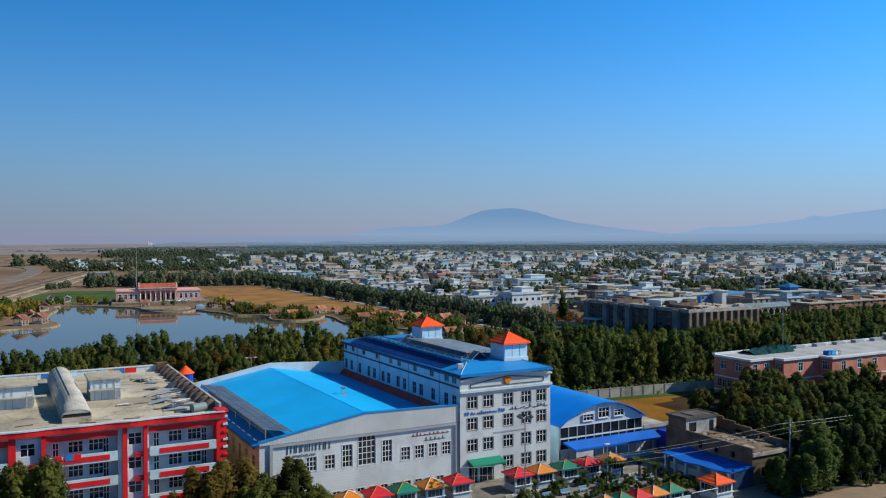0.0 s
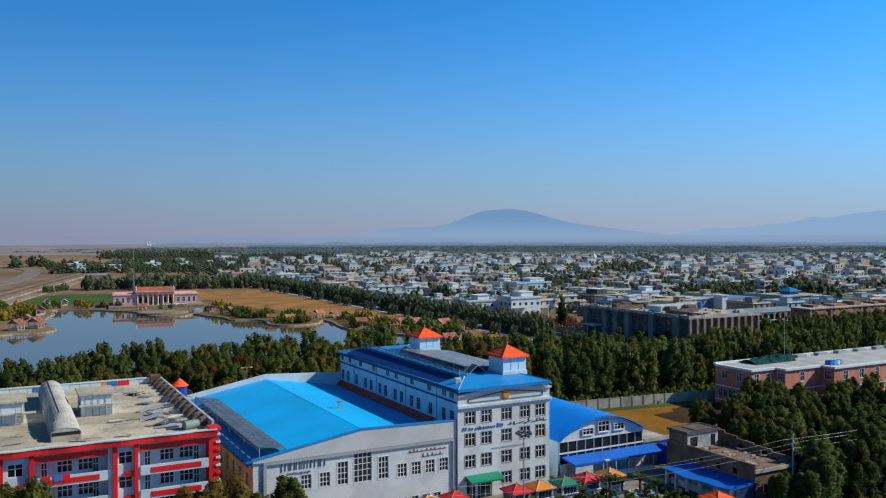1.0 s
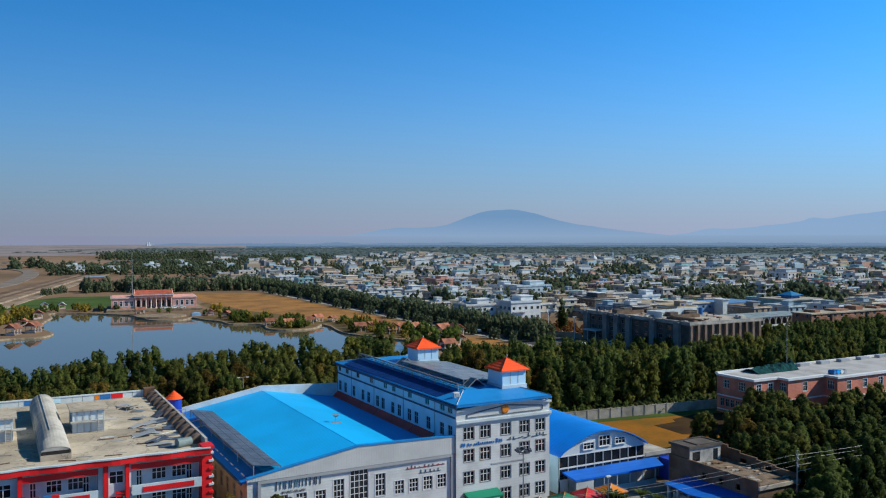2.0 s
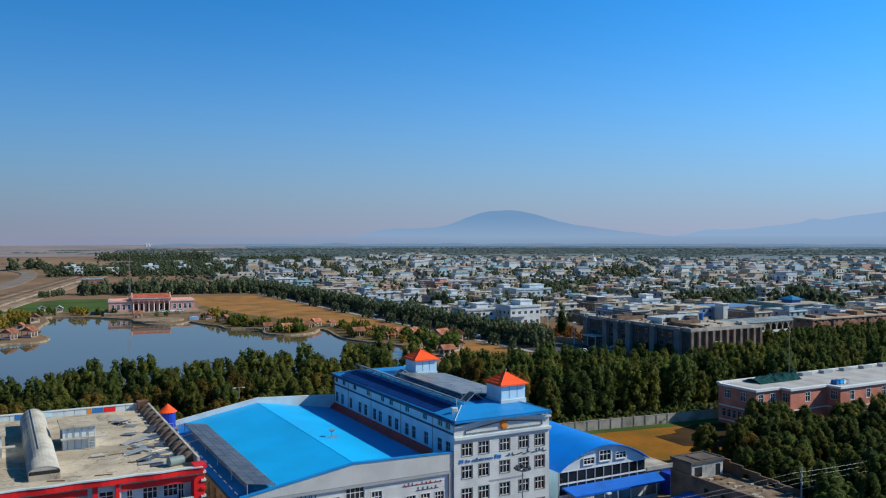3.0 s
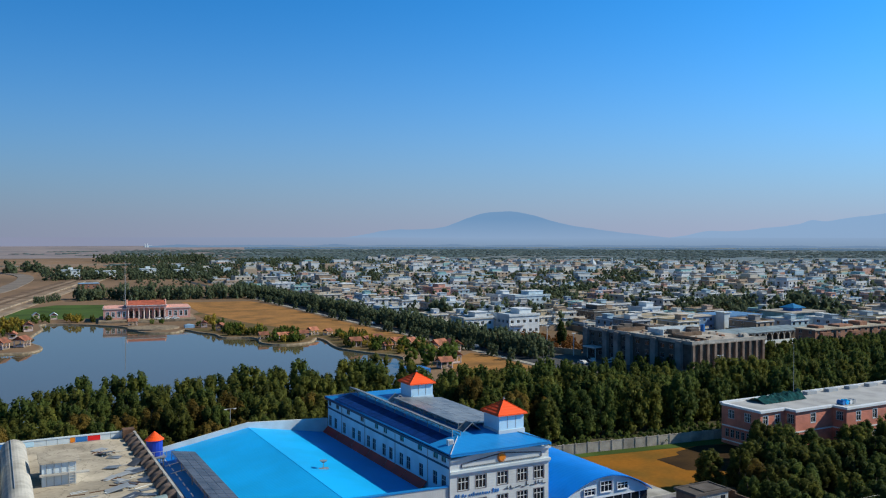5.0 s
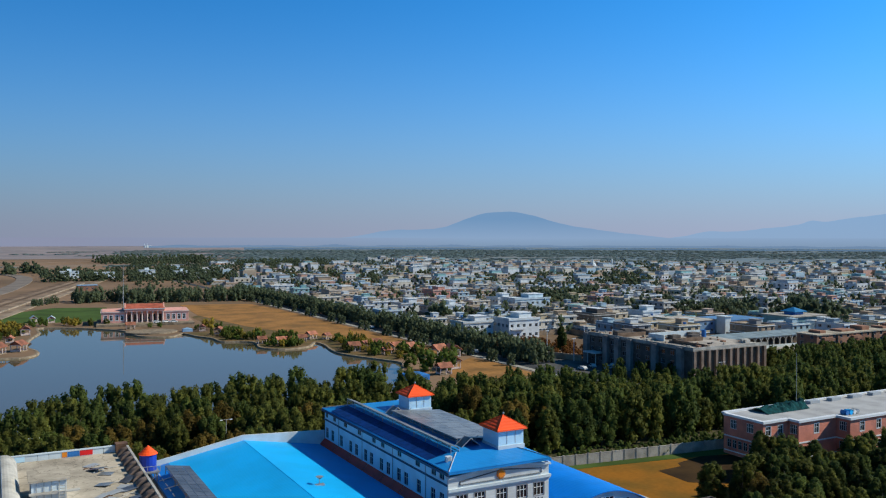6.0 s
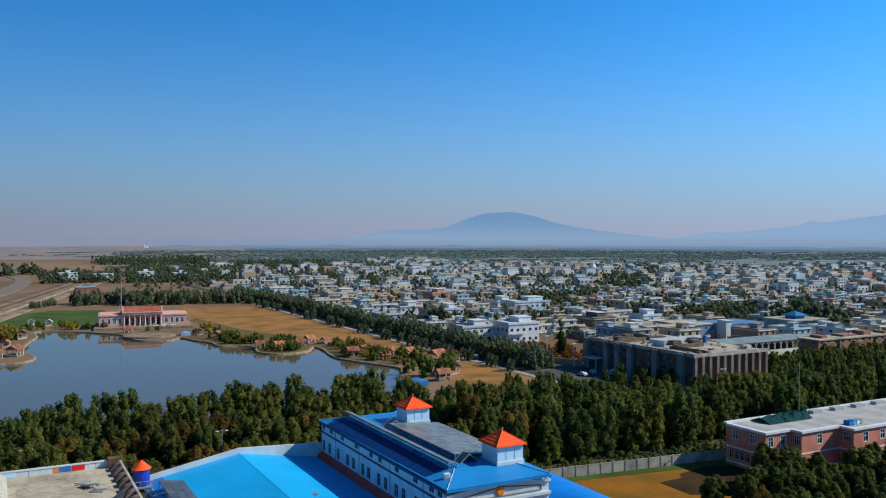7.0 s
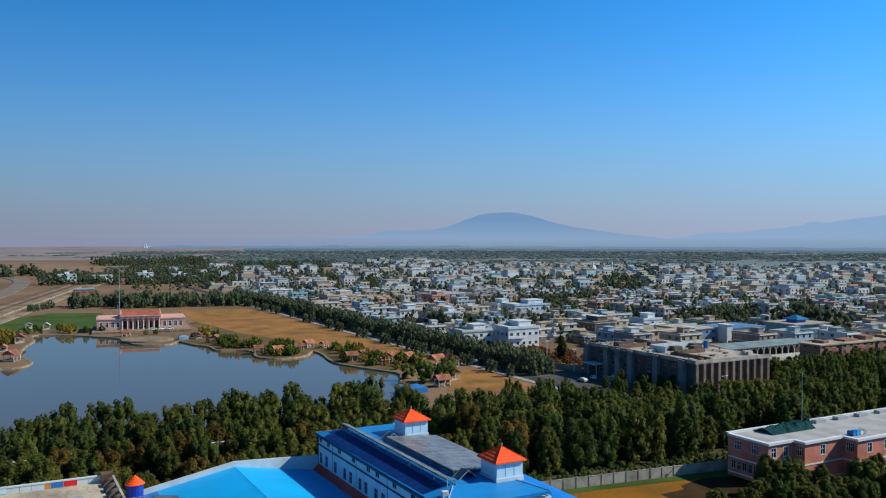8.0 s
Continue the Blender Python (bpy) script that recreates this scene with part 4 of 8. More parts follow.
font = bpy.data.curves.new("lettering", "FONT")
font.body, font.size, font.extrude, font.align_x = "SPORTS VILLAGE", 0.46, 0.02, "LEFT"
font.materials.append(SIGN_DARK)
text = new("lettering", font)
text.rotation_euler.x = radians(90)
text.parent = hall
text.location = Vector((-28.2, 0.42, 7.66)) - origin(hall)
rng = random.Random(9)
for x0, x1, z, th, m in ((-9.4, -3.0, 8.45, 0.09, SIGN_RED), (-7.2, -3.9, 7.6, 0.07, SIGN_DARK)):
    x = x0
    while x < x1:
        w = rng.uniform(0.4, 0.9)
        part("sign_bar", Geo().box(x, x + w, 0.42, 0.49, z, z + th), m, hall, "curving sign lettering, not readable")
        part("sign_bar", Geo().box(x + w * 0.4, x + w * 0.4 + 0.07, 0.42, 0.49, z + th, z + th + rng.uniform(0.1, 0.5)), m, hall)
        x += w + 0.12
dish = thing("satellite_dish", (-13.5, 18.5, 12.3), "small dish on a short mast on the hall roof", "satellite dish")
part("mast", Geo().tube((-13.5, 18.5, 12.2), (-13.5, 18.5, 13.5), 0.06), METAL, dish)
part("bowl", Geo().cone(-13.5, 18.4, 13.3, 13.6, 0.25, 0.6, 14), METAL, dish)
part("foot", Geo().box(-14.3, -12.7, 18.1, 18.9, 12.22, 12.4), METAL, dish)

# ---- arched blue hall ----
arch = thing("arched_hall", (28.5, 20, 0), "blue vaulted hall with a glazed front", "building")
ax0, ax1, az0, az1 = 19.4, 37.8, 6.3, 9.7
arc = [(ax0 + (ax1 - ax0) * i / 24, az0 + (az1 - az0) * math.sin(math.pi * i / 24) ** 0.85) for i in range(25)]
outer = [(x + (x - 28.6) * 0.03, z + 0.22) for x, z in arc]
g = Geo()
for (xa, za), (xb, zb) in zip(outer, outer[1:]):
    part("roof_sheet", Geo().slab([(xa, 1.3, za), (xb, 1.3, zb), (xb, 42, zb), (xa, 42, za)], 0.15), ROOF_DEEP, arch, "deep blue vaulted sheet roof")
g = Geo()
g.profile_y([(ax0, 6.3)] + [(x, z) for x, z in arc[1:-1]] + [(ax1, 6.3)][::1], 2.0, 2.25)
g.f = [f if i != 0 else f[::-1] for i, f in enumerate(g.f)]
part("gable_wall", g, PALE, arch, "white curved gable wall")
AF = Side(ax0, 2.0, ax1 - ax0, 0)
for u, w, z, h in ((4.9, 2.2, 6.9, 1.1), (8.2, 2.4, 7.1, 1.75), (11.7, 2.2, 7.1, 1.1)):
    windows(arch, Side(ax0, 1.8, 18, 0), [(u, u + w, z, z + h)], 3, 2, surround=0.12)
for k in range(10):
    u = 0.05 + 1.83 * k
    part("pane", AF.box(Geo(), u + 0.1, u + 1.75, 0.1, 0.16, 4.4, 6.15), GLASS, arch)
    part("pane", AF.box(Geo(), u + 0.1, u + 1.75, 0.1, 0.16, 2.4, 4.1), GLASS, arch)
    part("mullion", AF.box(Geo(), u - 0.05, u + 0.1, 0.0, 0.25, 0, 6.3), FRAME_GREY, arch)
for z in (2.2, 4.15, 6.15):
    part("transom", AF.box(Geo(), 0, 18.4, -0.03, 0.25, z, z + 0.22), FRAME, arch)
part("base_wall", AF.box(Geo(), 0, 18.4, 0.0, 0.3, 0, 2.2), PALE, arch)
for x in (ax0, ax1 - 0.3):
    part("side_wall", Geo().box(x, x + 0.3, 2.3, 42, 0, 6.35), PALE, arch)
part("rear_wall", Geo().profile_y([(ax0, 0)] + [(ax1, 0)] + arc[::-1], 41.7, 41.95), PALE, arch)
g = Geo()
g.slab([(20.6, -0.9, 3.0), (39.6, -0.9, 3.0), (40.2, 1.9, 3.75), (20.0, 1.9, 3.75)], 0.3)
porch = part("porch_roof", g, ROYAL, arch, "deep blue porch roof")
for k in range(7):
    part("porch_post", Geo().tube((21 + 2.8 * k, -0.7, 0), (21 + 2.8 * k, -0.7, 2.75), 0.08), FRAME, porch)
part("porch_panel", Geo().box(20.8, 24.4, -0.8, -0.65, 0.05, 2.5), CABIN_WALL, porch)
part("porch_panel", Geo().box(24.4, 38, -0.8, -0.65, 0.05, 1.0), CABIN_WALL, porch)
side = thing("annex", (41, 6, 0), "low pale grey annex with a blue door curtain", "building")
part("wall", Geo().box(38.2, 44.5, 2.2, 12, 0, 4.2), CONCRETE, side)
part("parapet", Geo().box(38.0, 44.7, 1.95, 2.25, 4.0, 4.7), CONCRETE, side)
part("curtain", Geo().box(41.2, 43.4, -0.4, 2.1, 0, 3.6), COBALT, side, "blue sheeting")

# ---- unfinished brick house beside it, with a blue lean-to ----
brick = thing("brick_house", (43, -13, 0), "unfinished dark brick house with an open flat roof", "building")
BX0, BX1, BY0, BY1 = 38.2, 47.2, -22.5, -3.6
BW = Side(BX0, BY1, 0, BY0 - BY1)
holes = [(u, u + 0.9, 3.6, 4.5) for u in (7.5, 11.0, 14.5)] + [(u, u + 1.1, 1.0, 2.2) for u in (7.5, 14.5)]
part("side_wall", BW.wall(Geo(), 0, 5.85, holes, 0.35), BROWN_BRICK, brick, "dark brown brick wall in shade")
BS = Side(BX0, BY0, BX1 - BX0, 0)
part("front_wall", BS.wall(Geo(), 0, 5.2, [(2, 3.2, 1.2, 2.6), (5.5, 6.7, 1.2, 2.6)], 0.35), BROWN_BRICK, brick)
part("side_wall", Side(BX1, BY0, 0, BY1 - BY0).wall(Geo(), 0, 5.9, [(5, 6.5, 4.9, 5.7), (10, 11.5, 4.9, 5.7)], 0.35), BROWN_BRICK, brick)
part("rear_wall", Side(BX1, BY1, BX0 - BX1, 0).wall(Geo(), 0, 5.8, [], 0.35), BROWN_BRICK, brick)
for y0, y1, z in ((-8.3, -3.9, 7.3), (-11.0, -8.31, 6.9), (-14.5, -11.01, 6.5), (-18.2, -14.51, 6.2)):
    part("ragged_wall", Geo().box(BX1 - 0.34, BX1 - 0.01, y0, y1, 5.9, z), BROWN_BRICK, brick, "unfinished stepped top of the brick wall")
part("floor_slab", Geo().box(BX0 + 0.2, BX1 - 0.2, BY0 - 0.25, BY1 - 0.2, 4.75, 5.02), mat("rubble_roof", (0.19, 0.14, 0.105), 0.95, var=0.3, scale=0.8, fine=3.0, bump=0.06), brick, "dusty rubble-strewn roof slab")
part("edge_beam", Geo().box(BX0 - 0.1, BX1 + 0.1, BY0 - 0.3, BY0 - 0.02, 4.55, 5.1), CONCRETE, brick)
PALE_PLASTER = mat("pale_grey_plaster", (0.46, 0.45, 0.43), 0.95, var=0.25, scale=0.5)
stair = part("stair_head", Geo().box(BX0 + 0.3, BX1 - 1.7, -8.0, -3.8, 5.02, 7.5), BROWN_BRICK, brick, "dark brick stair house on the roof")
part("plaster", Side(BX0 + 0.3, -8.0, BX1 - BX0 - 2.0, 0).wall(Geo(), 5.02, 7.5, [(0.6, 2.3, 5.3, 6.9), (5.3, 6.4, 5.03, 7.0)], -0.14), PALE_PLASTER, stair, "grey plastered front of the stair house")
part("stair_roof", Geo().box(BX0, BX1 - 1.4, -8.35, -3.5, 7.5, 7.75), GREY_WALL, stair)
for x0, x1, y0, y1 in ((BX0, BX1 - 1.4, -8.35, -8.1), (BX0, BX1 - 1.4, -3.75, -3.5), (BX0, BX0 + 0.25, -8.1, -3.75), (BX1 - 1.65, BX1 - 1.4, -8.1, -3.75)):
    part("stair_parapet", Geo().box(x0, x1, y0, y1, 7.75, 7.93), GREY_WALL, stair)
part("roof_hatch", Geo().box(BX0 + 2.6, BX0 + 6.8, -7.6, -4.2, 7.805, 7.9), GREY_WALL, stair)
# dark panels fill both openings in place of the shade inside
part("doorway", Geo().box(BX0 + 5.6, BX0 + 6.7, -8.1, -7.99, 5.05, 7.0), GLASS, stair, "dark open doorway")
part("doorway", Geo().box(BX0 + 0.9, BX0 + 2.6, -8.1, -7.985, 5.3, 6.9), GLASS, stair)
rng = random.Random(3)
for k in range(26):
    x, y, s = rng.uniform(BX0 + 0.8, BX1 - 0.9), rng.uniform(BY0 + 0.6, -9), rng.uniform(0.15, 0.5)
    r = thing("rubble", (x, y, 5.02), "loose brick and timber on the flat roof", "rubble", "roof rubble")
    g = Geo().box(x - s, x + s, y - s * 0.5, y + s * 0.5, 5.02, 5.02 + s * 0.5)
    part("lump", g, rng.choice((RUST, CONCRETE, BRICK_BEIGE)), r)
lean = thing("blue_lean_to", (34, -16, 0), "low building under a long deep blue sheet roof", "shed")
g = Geo()
ys = [-8.0 - 14.8 * i / 12 for i in range(13)]
wx = lambda y: 33.0 + 0.9 * math.sin((y + 8) * 0.25)
rows = [[(wx(y), y, 2.75 + 0.1 * math.sin(y)), (38.4, y, 3.2), (38.4, y, 3.05), (wx(y), y, 2.6 + 0.1 * math.sin(y))] for y in ys]
g.solid([p for r in rows for p in r], [(4 * i + k, 4 * i + (k + 1) % 4, 4 * i + 4 + (k + 1) % 4, 4 * i + 4 + k) for i in range(12) for k in range(4)] + [(0, 1, 2, 3), (51, 50, 49, 48)])
part("roof", g, ROYAL, lean, "deep blue sheet roof with a wavy edge")
for k in range(6):
    y = -8.6 - 2.65 * k
    part("pier", Geo().box(wx(y) + 0.4, wx(y) + 0.8, y - 0.2, y + 0.2, 0, 2.7), PALE, lean)
part("wall", Geo().box(35.6, 35.9, -22.4, -8.4, 0, 2.6), CABIN_WALL, lean)
part("end_wall", Geo().box(34.0, 38.15, -22.7, -22.4, 0, 2.9), BLUE_TRIM, lean, "dark blue sheet end wall")
part("sill_wall", Geo().box(34.4, 34.7, -22.4, -8.6, 0, 1.1), PALE, lean)

# ---- perimeter wall ----
fence = thing("perimeter_wall", (75, 46, 0), "pale concrete perimeter wall with posts", "wall")
line = Side(40.0, 47.0, 63.0, -7.7)
for k in range(20):
    u = 3.15 * k
    part("panel", line.box(Geo(), u + 0.16, u + 2.99, -0.09, 0.09, -0.2, 2.15), WALL_DUSTY, fence)
    part("post", line.box(Geo(), u - 0.16, u + 0.16, -0.19, 0.19, -0.2, 2.4), WALL_DUSTY, fence)
    part("coping", line.box(Geo(), u + 0.16, u + 2.99, -0.13, 0.13, 2.15, 2.26), WALL_DUSTY, fence)

# ---- red and white apartment block ----
flats = thing("apartment_block", (-62, 21, 0), "white apartment block with bright red trim and recessed balconies", "building")
RY = -0.7
x_r, x_l = -37.8, -98.0


def red_bay(x0, x1):
    """A bay of recessed balconies: back wall with windows, a parapet with a red stripe on each floor."""
    s = Side(x0, RY + 1.7, x1 - x0, 0)
    L, holes, thin = x1 - x0, [], []
    for z in (11.8, 8.7, 5.6, 2.5):
        thin += [(0.8, 1.55, z - 0.75, z + 1.5), (L - 1.6, L - 0.85, z - 0.75, z + 1.5)]
        holes += [(L * 0.36 - 0.4, L * 0.36 + 1.4, z, z + 1.5), (L * 0.66 - 0.5, L * 0.66 + 1.3, z, z + 1.5)]
    part("back_wall", s.wall(Geo(), 0, 14.0, holes + thin, 0.25), FLAT_WHITE, flats, "white balcony wall")
    windows(flats, s, holes, 3, 2)
    windows(flats, s, thin, 2, 2)
    for k, z in enumerate((10.75, 7.65, 4.55, 1.45)):
        part("balcony_floor", Geo().box(x0, x1, RY + 0.2, RY + 1.7, z - 0.2, z), CONCRETE, flats)
        par = part("balcony_parapet", Geo().box(x0 + 0.05, x1 - 0.05, RY - 0.25, RY + 0.0, z - 0.05, z + 1.15), FLAT_WHITE, flats, "white balcony parapet")
        part("stripe", Geo().box(x0 + 1.3, x1 - 1.0, RY - 0.31, RY - 0.252, z + 0.2, z + 0.85), RED, par, "red painted stripe")


def red_strip(x0, x1):
    """A flat strip between two pilasters, with one window a floor."""
    s = Side(x0, RY + 0.25, x1 - x0, 0)
    L = x1 - x0
    holes = [(L / 2 - 0.85, L / 2 + 0.85, z, z + 1.6) for z in (12.3, 9.2, 6.1, 3.0)]
    part("strip_wall", s.wall(Geo(), 0, 15.0, holes, 0.25), FLAT_WHITE, flats, "white wall strip")
    windows(flats, s, holes, 2, 2)
    for z in (10.75, 7.65, 4.55):
        for dz in (0, 0.4):
            part("ledge", Geo().box(x1 - 1.1, x1 - 0.05, RY - 0.1, RY + 0.24, z + dz, z + dz + 0.22), RED, flats)


bays = [("bay", -47.8, -39.2), ("pil", -48.5, -48.05), ("jamb", -48.05, -47.8), ("strip", -50.5, -48.5), ("pil", -51.05, -50.5), ("jamb", -51.6, -51.05), ("bay", -59.9, -51.6), ("pil", -60.4, -59.9), ("jamb", -60.6, -60.4), ("strip", -63.2, -60.6),
        ("pil", -64.0, -63.2), ("bay", -72.4, -64.0), ("pil", -73.1, -72.4), ("strip", -75.2, -73.1), ("pil", -76, -75.2), ("bay", -84.4, -76), ("pil", -85.2, -84.4)]
for kind, x0, x1 in bays:
    if kind == "bay":
        red_bay(x0, x1)
        part("fascia", Geo().box(x0, x1, RY - 0.05, RY + 1.7, 13.8, 15.0), RED, flats, "deep red fascia")
    elif kind == "strip":
        red_strip(x0, x1)
    elif kind == "jamb":
        part("jamb", Geo().box(x0, x1, RY + 0.1, RY + 1.7, 0, 15.0), FLAT_WHITE, flats)
    else:
        part("pilaster", Geo().box(x0, x1, RY - 0.3, RY + 1.7, 0, 15.0), RED, flats, "red pilaster")
# cornice, swinging a little forward over the bays
g, w = Geo(), Geo()
xs = [-98 + (x_r + 97.6) * i / 60 for i in range(61)]
cy = lambda x: RY - 0.5 - 0.3 * math.cos((x + 43.5) * math.tau / 12.3) ** 2
for geo, out, back, z0, z1 in ((g, 0.0, 0.5, 14.85, 15.549), (w, 0.1, 0.42, 15.55, 15.72)):
    k = len(xs)
    ring = [[(x, cy(x) - out, z0), (x, cy(x) - out, z1), (x, cy(x) + back, z1), (x, cy(x) + back, z0)] for x in xs]
    geo.solid([p for r in ring for p in r], [(4 * i + j, 4 * i + 4 + j, 4 * i + 4 + (j + 1) % 4, 4 * i + (j + 1) % 4) for i in range(k - 1) for j in range(4)] + [(0, 1, 2, 3), (4 * k - 1, 4 * k - 2, 4 * k - 3, 4 * k - 4)])
part("cornice", g, RED, flats, "curving red cornice")
part("coping", w, PALE, flats, "white coping")
# corner with stacked ledges
part("corner_wall", Geo().box(-39.2, -37.9, RY - 0.2, RY + 2.2, 0, 15.5), RED, flats)
for k in range(13):
    z = 2.5 + 1.02 * k
    part("corner_ledge", Geo().box(-38.35, -37.72, RY - 0.36, RY + 1.8, z, z + 0.26), RED if k % 3 == 1 else FLAT_WHITE, flats)
part("corner_cap", Geo().box(-39.2, -37.7, RY - 0.6, RY + 1.6, 15.5, 15.85), RED, flats)
part("side_wall", Side(-37.9, RY + 2.2, 0, 41.5).wall(Geo(), 0, 15.4, [(u, u + 1.4, z, z + 1.5) for u in range(4, 40, 5) for z in (3, 6.1, 9.2, 12.3)], 0.3), BRICK_BEIGE, flats)
part("rear_wall", Geo().box(x_l, -38, 43.0, 43.3, 0, 15.4), FLAT_WHITE, flats)
part("end_wall", Geo().box(x_l, x_l + 0.3, 0, 43, 0, 15.4), FLAT_WHITE, flats)
part("left_wall", Geo().box(x_l, -85.2, RY, RY + 0.3, 0, 15.0), FLAT_WHITE, flats)
part("flat_roof", Geo().box(x_l + 0.3, -38.2, RY - 0.25, 43.0, 14.6, 15.02), ROOF_DUST, flats, "dusty cream flat roof with cracks")
# painted rear parapet
rng = random.Random(21)
x = -98.0
while x < -38.6:
    w = min(rng.choice((1.6, 2.2, 2.6)), -38.4 - x)
    m = PALE
    if rng.random() < 0.3:
        m = SIDE_WHITE
    part("parapet_panel", Geo().box(x + 0.03, x + w - 0.03, 42.6, 42.95, 15.0, 15.95), m, flats)
    x += w
for x0, x1, m in ((-58.4, -57.0, SIGN_BLUE), (-47.7, -47.0, AMBER), (-46.9, -45.2, SIGN_BLUE), (-45.1, -43.2, RED), (-54.6, -53.0, SIDE_WHITE)):
    part("painted_panel", Geo().box(x0, x1, 42.55, 42.597, 15.1, 15.93), m, flats)
part("parapet_rail", Geo().box(x_l, -38.2, 42.5, 43.05, 15.95, 16.12), PALE, flats)
part("corner_block", Geo().box(-39.8, -37.95, 41.6, 43.3, 15.0, 16.5), RUST, flats)
# side parapet with arched brown stiffeners
part("side_parapet", Geo().box(-38.3, -37.95, RY + 2.2, 41.3, 15.0, 16.25), CONCRETE, flats, "thin parapet with brown arched stiffeners")
STIFF = mat("grey_brown_concrete", (0.21, 0.15, 0.12), 0.95, var=0.25, scale=0.6)
for k in range(12):
    y = 4.0 + 3.2 * k
    pts = [(-38.3, 16.2)] + [(-38.3 - 1.5 * math.sin(a * math.pi / 16), 15.0 + 1.2 * math.cos(a * math.pi / 16)) for a in range(1, 9)] + [(-38.3, 15.0)]
    part("stiffener", Geo().profile_y(pts, y, y + 1.5), STIFF, flats, "grey-brown arched stiffener")

# things on that roof
tun = thing("barrel_canopy", (-56, 21, 15), "long grey canvas barrel canopy with dark slit ends", "canopy")
prof = [(1.75 * math.cos(a * math.pi / 14), 1.0 + 1.75 * math.sin(a * math.pi / 14)) for a in range(15)]
drawn = lambda y: 1 - 0.62 * max(0.0, (9.7 - y) / 5.5) ** 2
g = Geo()
for j in range(12):
    ya, yb = 4.2 + 2.75 * j, 4.2 + 2.75 * (j + 1)
    sag = lambda y: 0.06 * math.sin(y * 2.3)
    for (xa, za), (xb, zb) in zip(prof, prof[1:]):
        lift = lambda y, z: 15 + 1.0 + (z - 1.0) * drawn(y) + sag(y)
        g.face([(-56 + xa, ya, lift(ya, za)), (-56 + xb, ya, lift(ya, zb)), (-56 + xb, yb, lift(yb, zb)), (-56 + xa, yb, lift(yb, za))])
part("canvas", g, CANVAS, tun, "grey weathered canvas", smooth=True)
for s in (-1, 1):
    part("side_sheet", Geo().box(-56 + s * 1.75 - 0.04, -56 + s * 1.75 + 0.04, 4.2, 37.2, 15.0, 16.05), CANVAS, tun)
part("end_sheet", Geo().profile_y([(-56 + x, 16 + (z - 1) * drawn(4.2)) for x, z in prof], 4.25, 4.3), CANVAS, tun)
part("end_sheet", Geo().profile_y([(-56 + x, 15 + z) for x, z in prof], 37.1, 37.2), CANVAS, tun)
# the slit's inner shade is a dark panel on the end sheet
part("slit", Geo().box(-57.6, -54.4, 4.1, 4.22, 15.75, 16.15), GLASS, tun, "dark slit opening")
part("base", Geo().box(-57.75, -54.25, 3.9, 4.24, 15.0, 15.7), ROOF_DUST, tun)
part("seam", Geo().tube((-56.4, 9.7, 17.72), (-56.4, 37.2, 17.72), 0.05, n=4), METAL, tun)


def stair_house(x0, x1, y0, y1, label):
    t = thing("stair_house", ((x0 + x1) / 2, (y0 + y1) / 2, 15), label, "stair house", "roof stair houses")
    part("body", Geo().box(x0, x1, y0, y1, 15.0, 18.1), PALE, t)
    part("roof_slab", Geo().box(x0 - 0.35, x1 + 0.5, y0 - 0.4, y1 + 0.3, 18.1, 18.35), ROOF_DUST, t)
    part("ledge", Geo().box(x0 - 0.3, x1 + 1.6, y0 - 0.9, y0 - 0.01, 16.55, 16.7), CONCRETE, t)
    for k in range(4):
        part("pipe", Geo().tube((x0 + 0.6 + 0.9 * k, y0 - 0.08, 15), (x0 + 0.6 + 0.9 * k, y0 - 0.08, 18.0), 0.04, n=5), METAL, t)
    for k in range(7):
        part("rung", Geo().box(x1 - 0.9, x1 - 0.2, y0 - 0.95, y0 - 0.88, 15.3 + 0.36 * k, 15.38 + 0.36 * k), CANVAS, t)
    for s in (-0.95, -0.2):
        part("ladder_rail", Geo().tube((x1 + s, y0 - 0.92, 15), (x1 + s, y0 - 0.92, 17.9), 0.05, n=5), CANVAS, t)


stair_house(-53.0, -48.8, 18.4, 24.0, "small white stair house with a ladder")
stair_house(-66.5, -60.5, 17.5, 24.5, "white stair house with a wide ledge")
tank = thing("water_tank", (-40.8, 3.4, 15), "round grey-green water tank on its side", "water tank")
part("drum", Geo().tube((-41.6, 3.0, 15.6), (-39.7, 3.6, 15.6), 0.6, n=16), mat("grey_green_plastic", (0.19, 0.25, 0.25), 0.6), tank, smooth=False)
rng = random.Random(33)
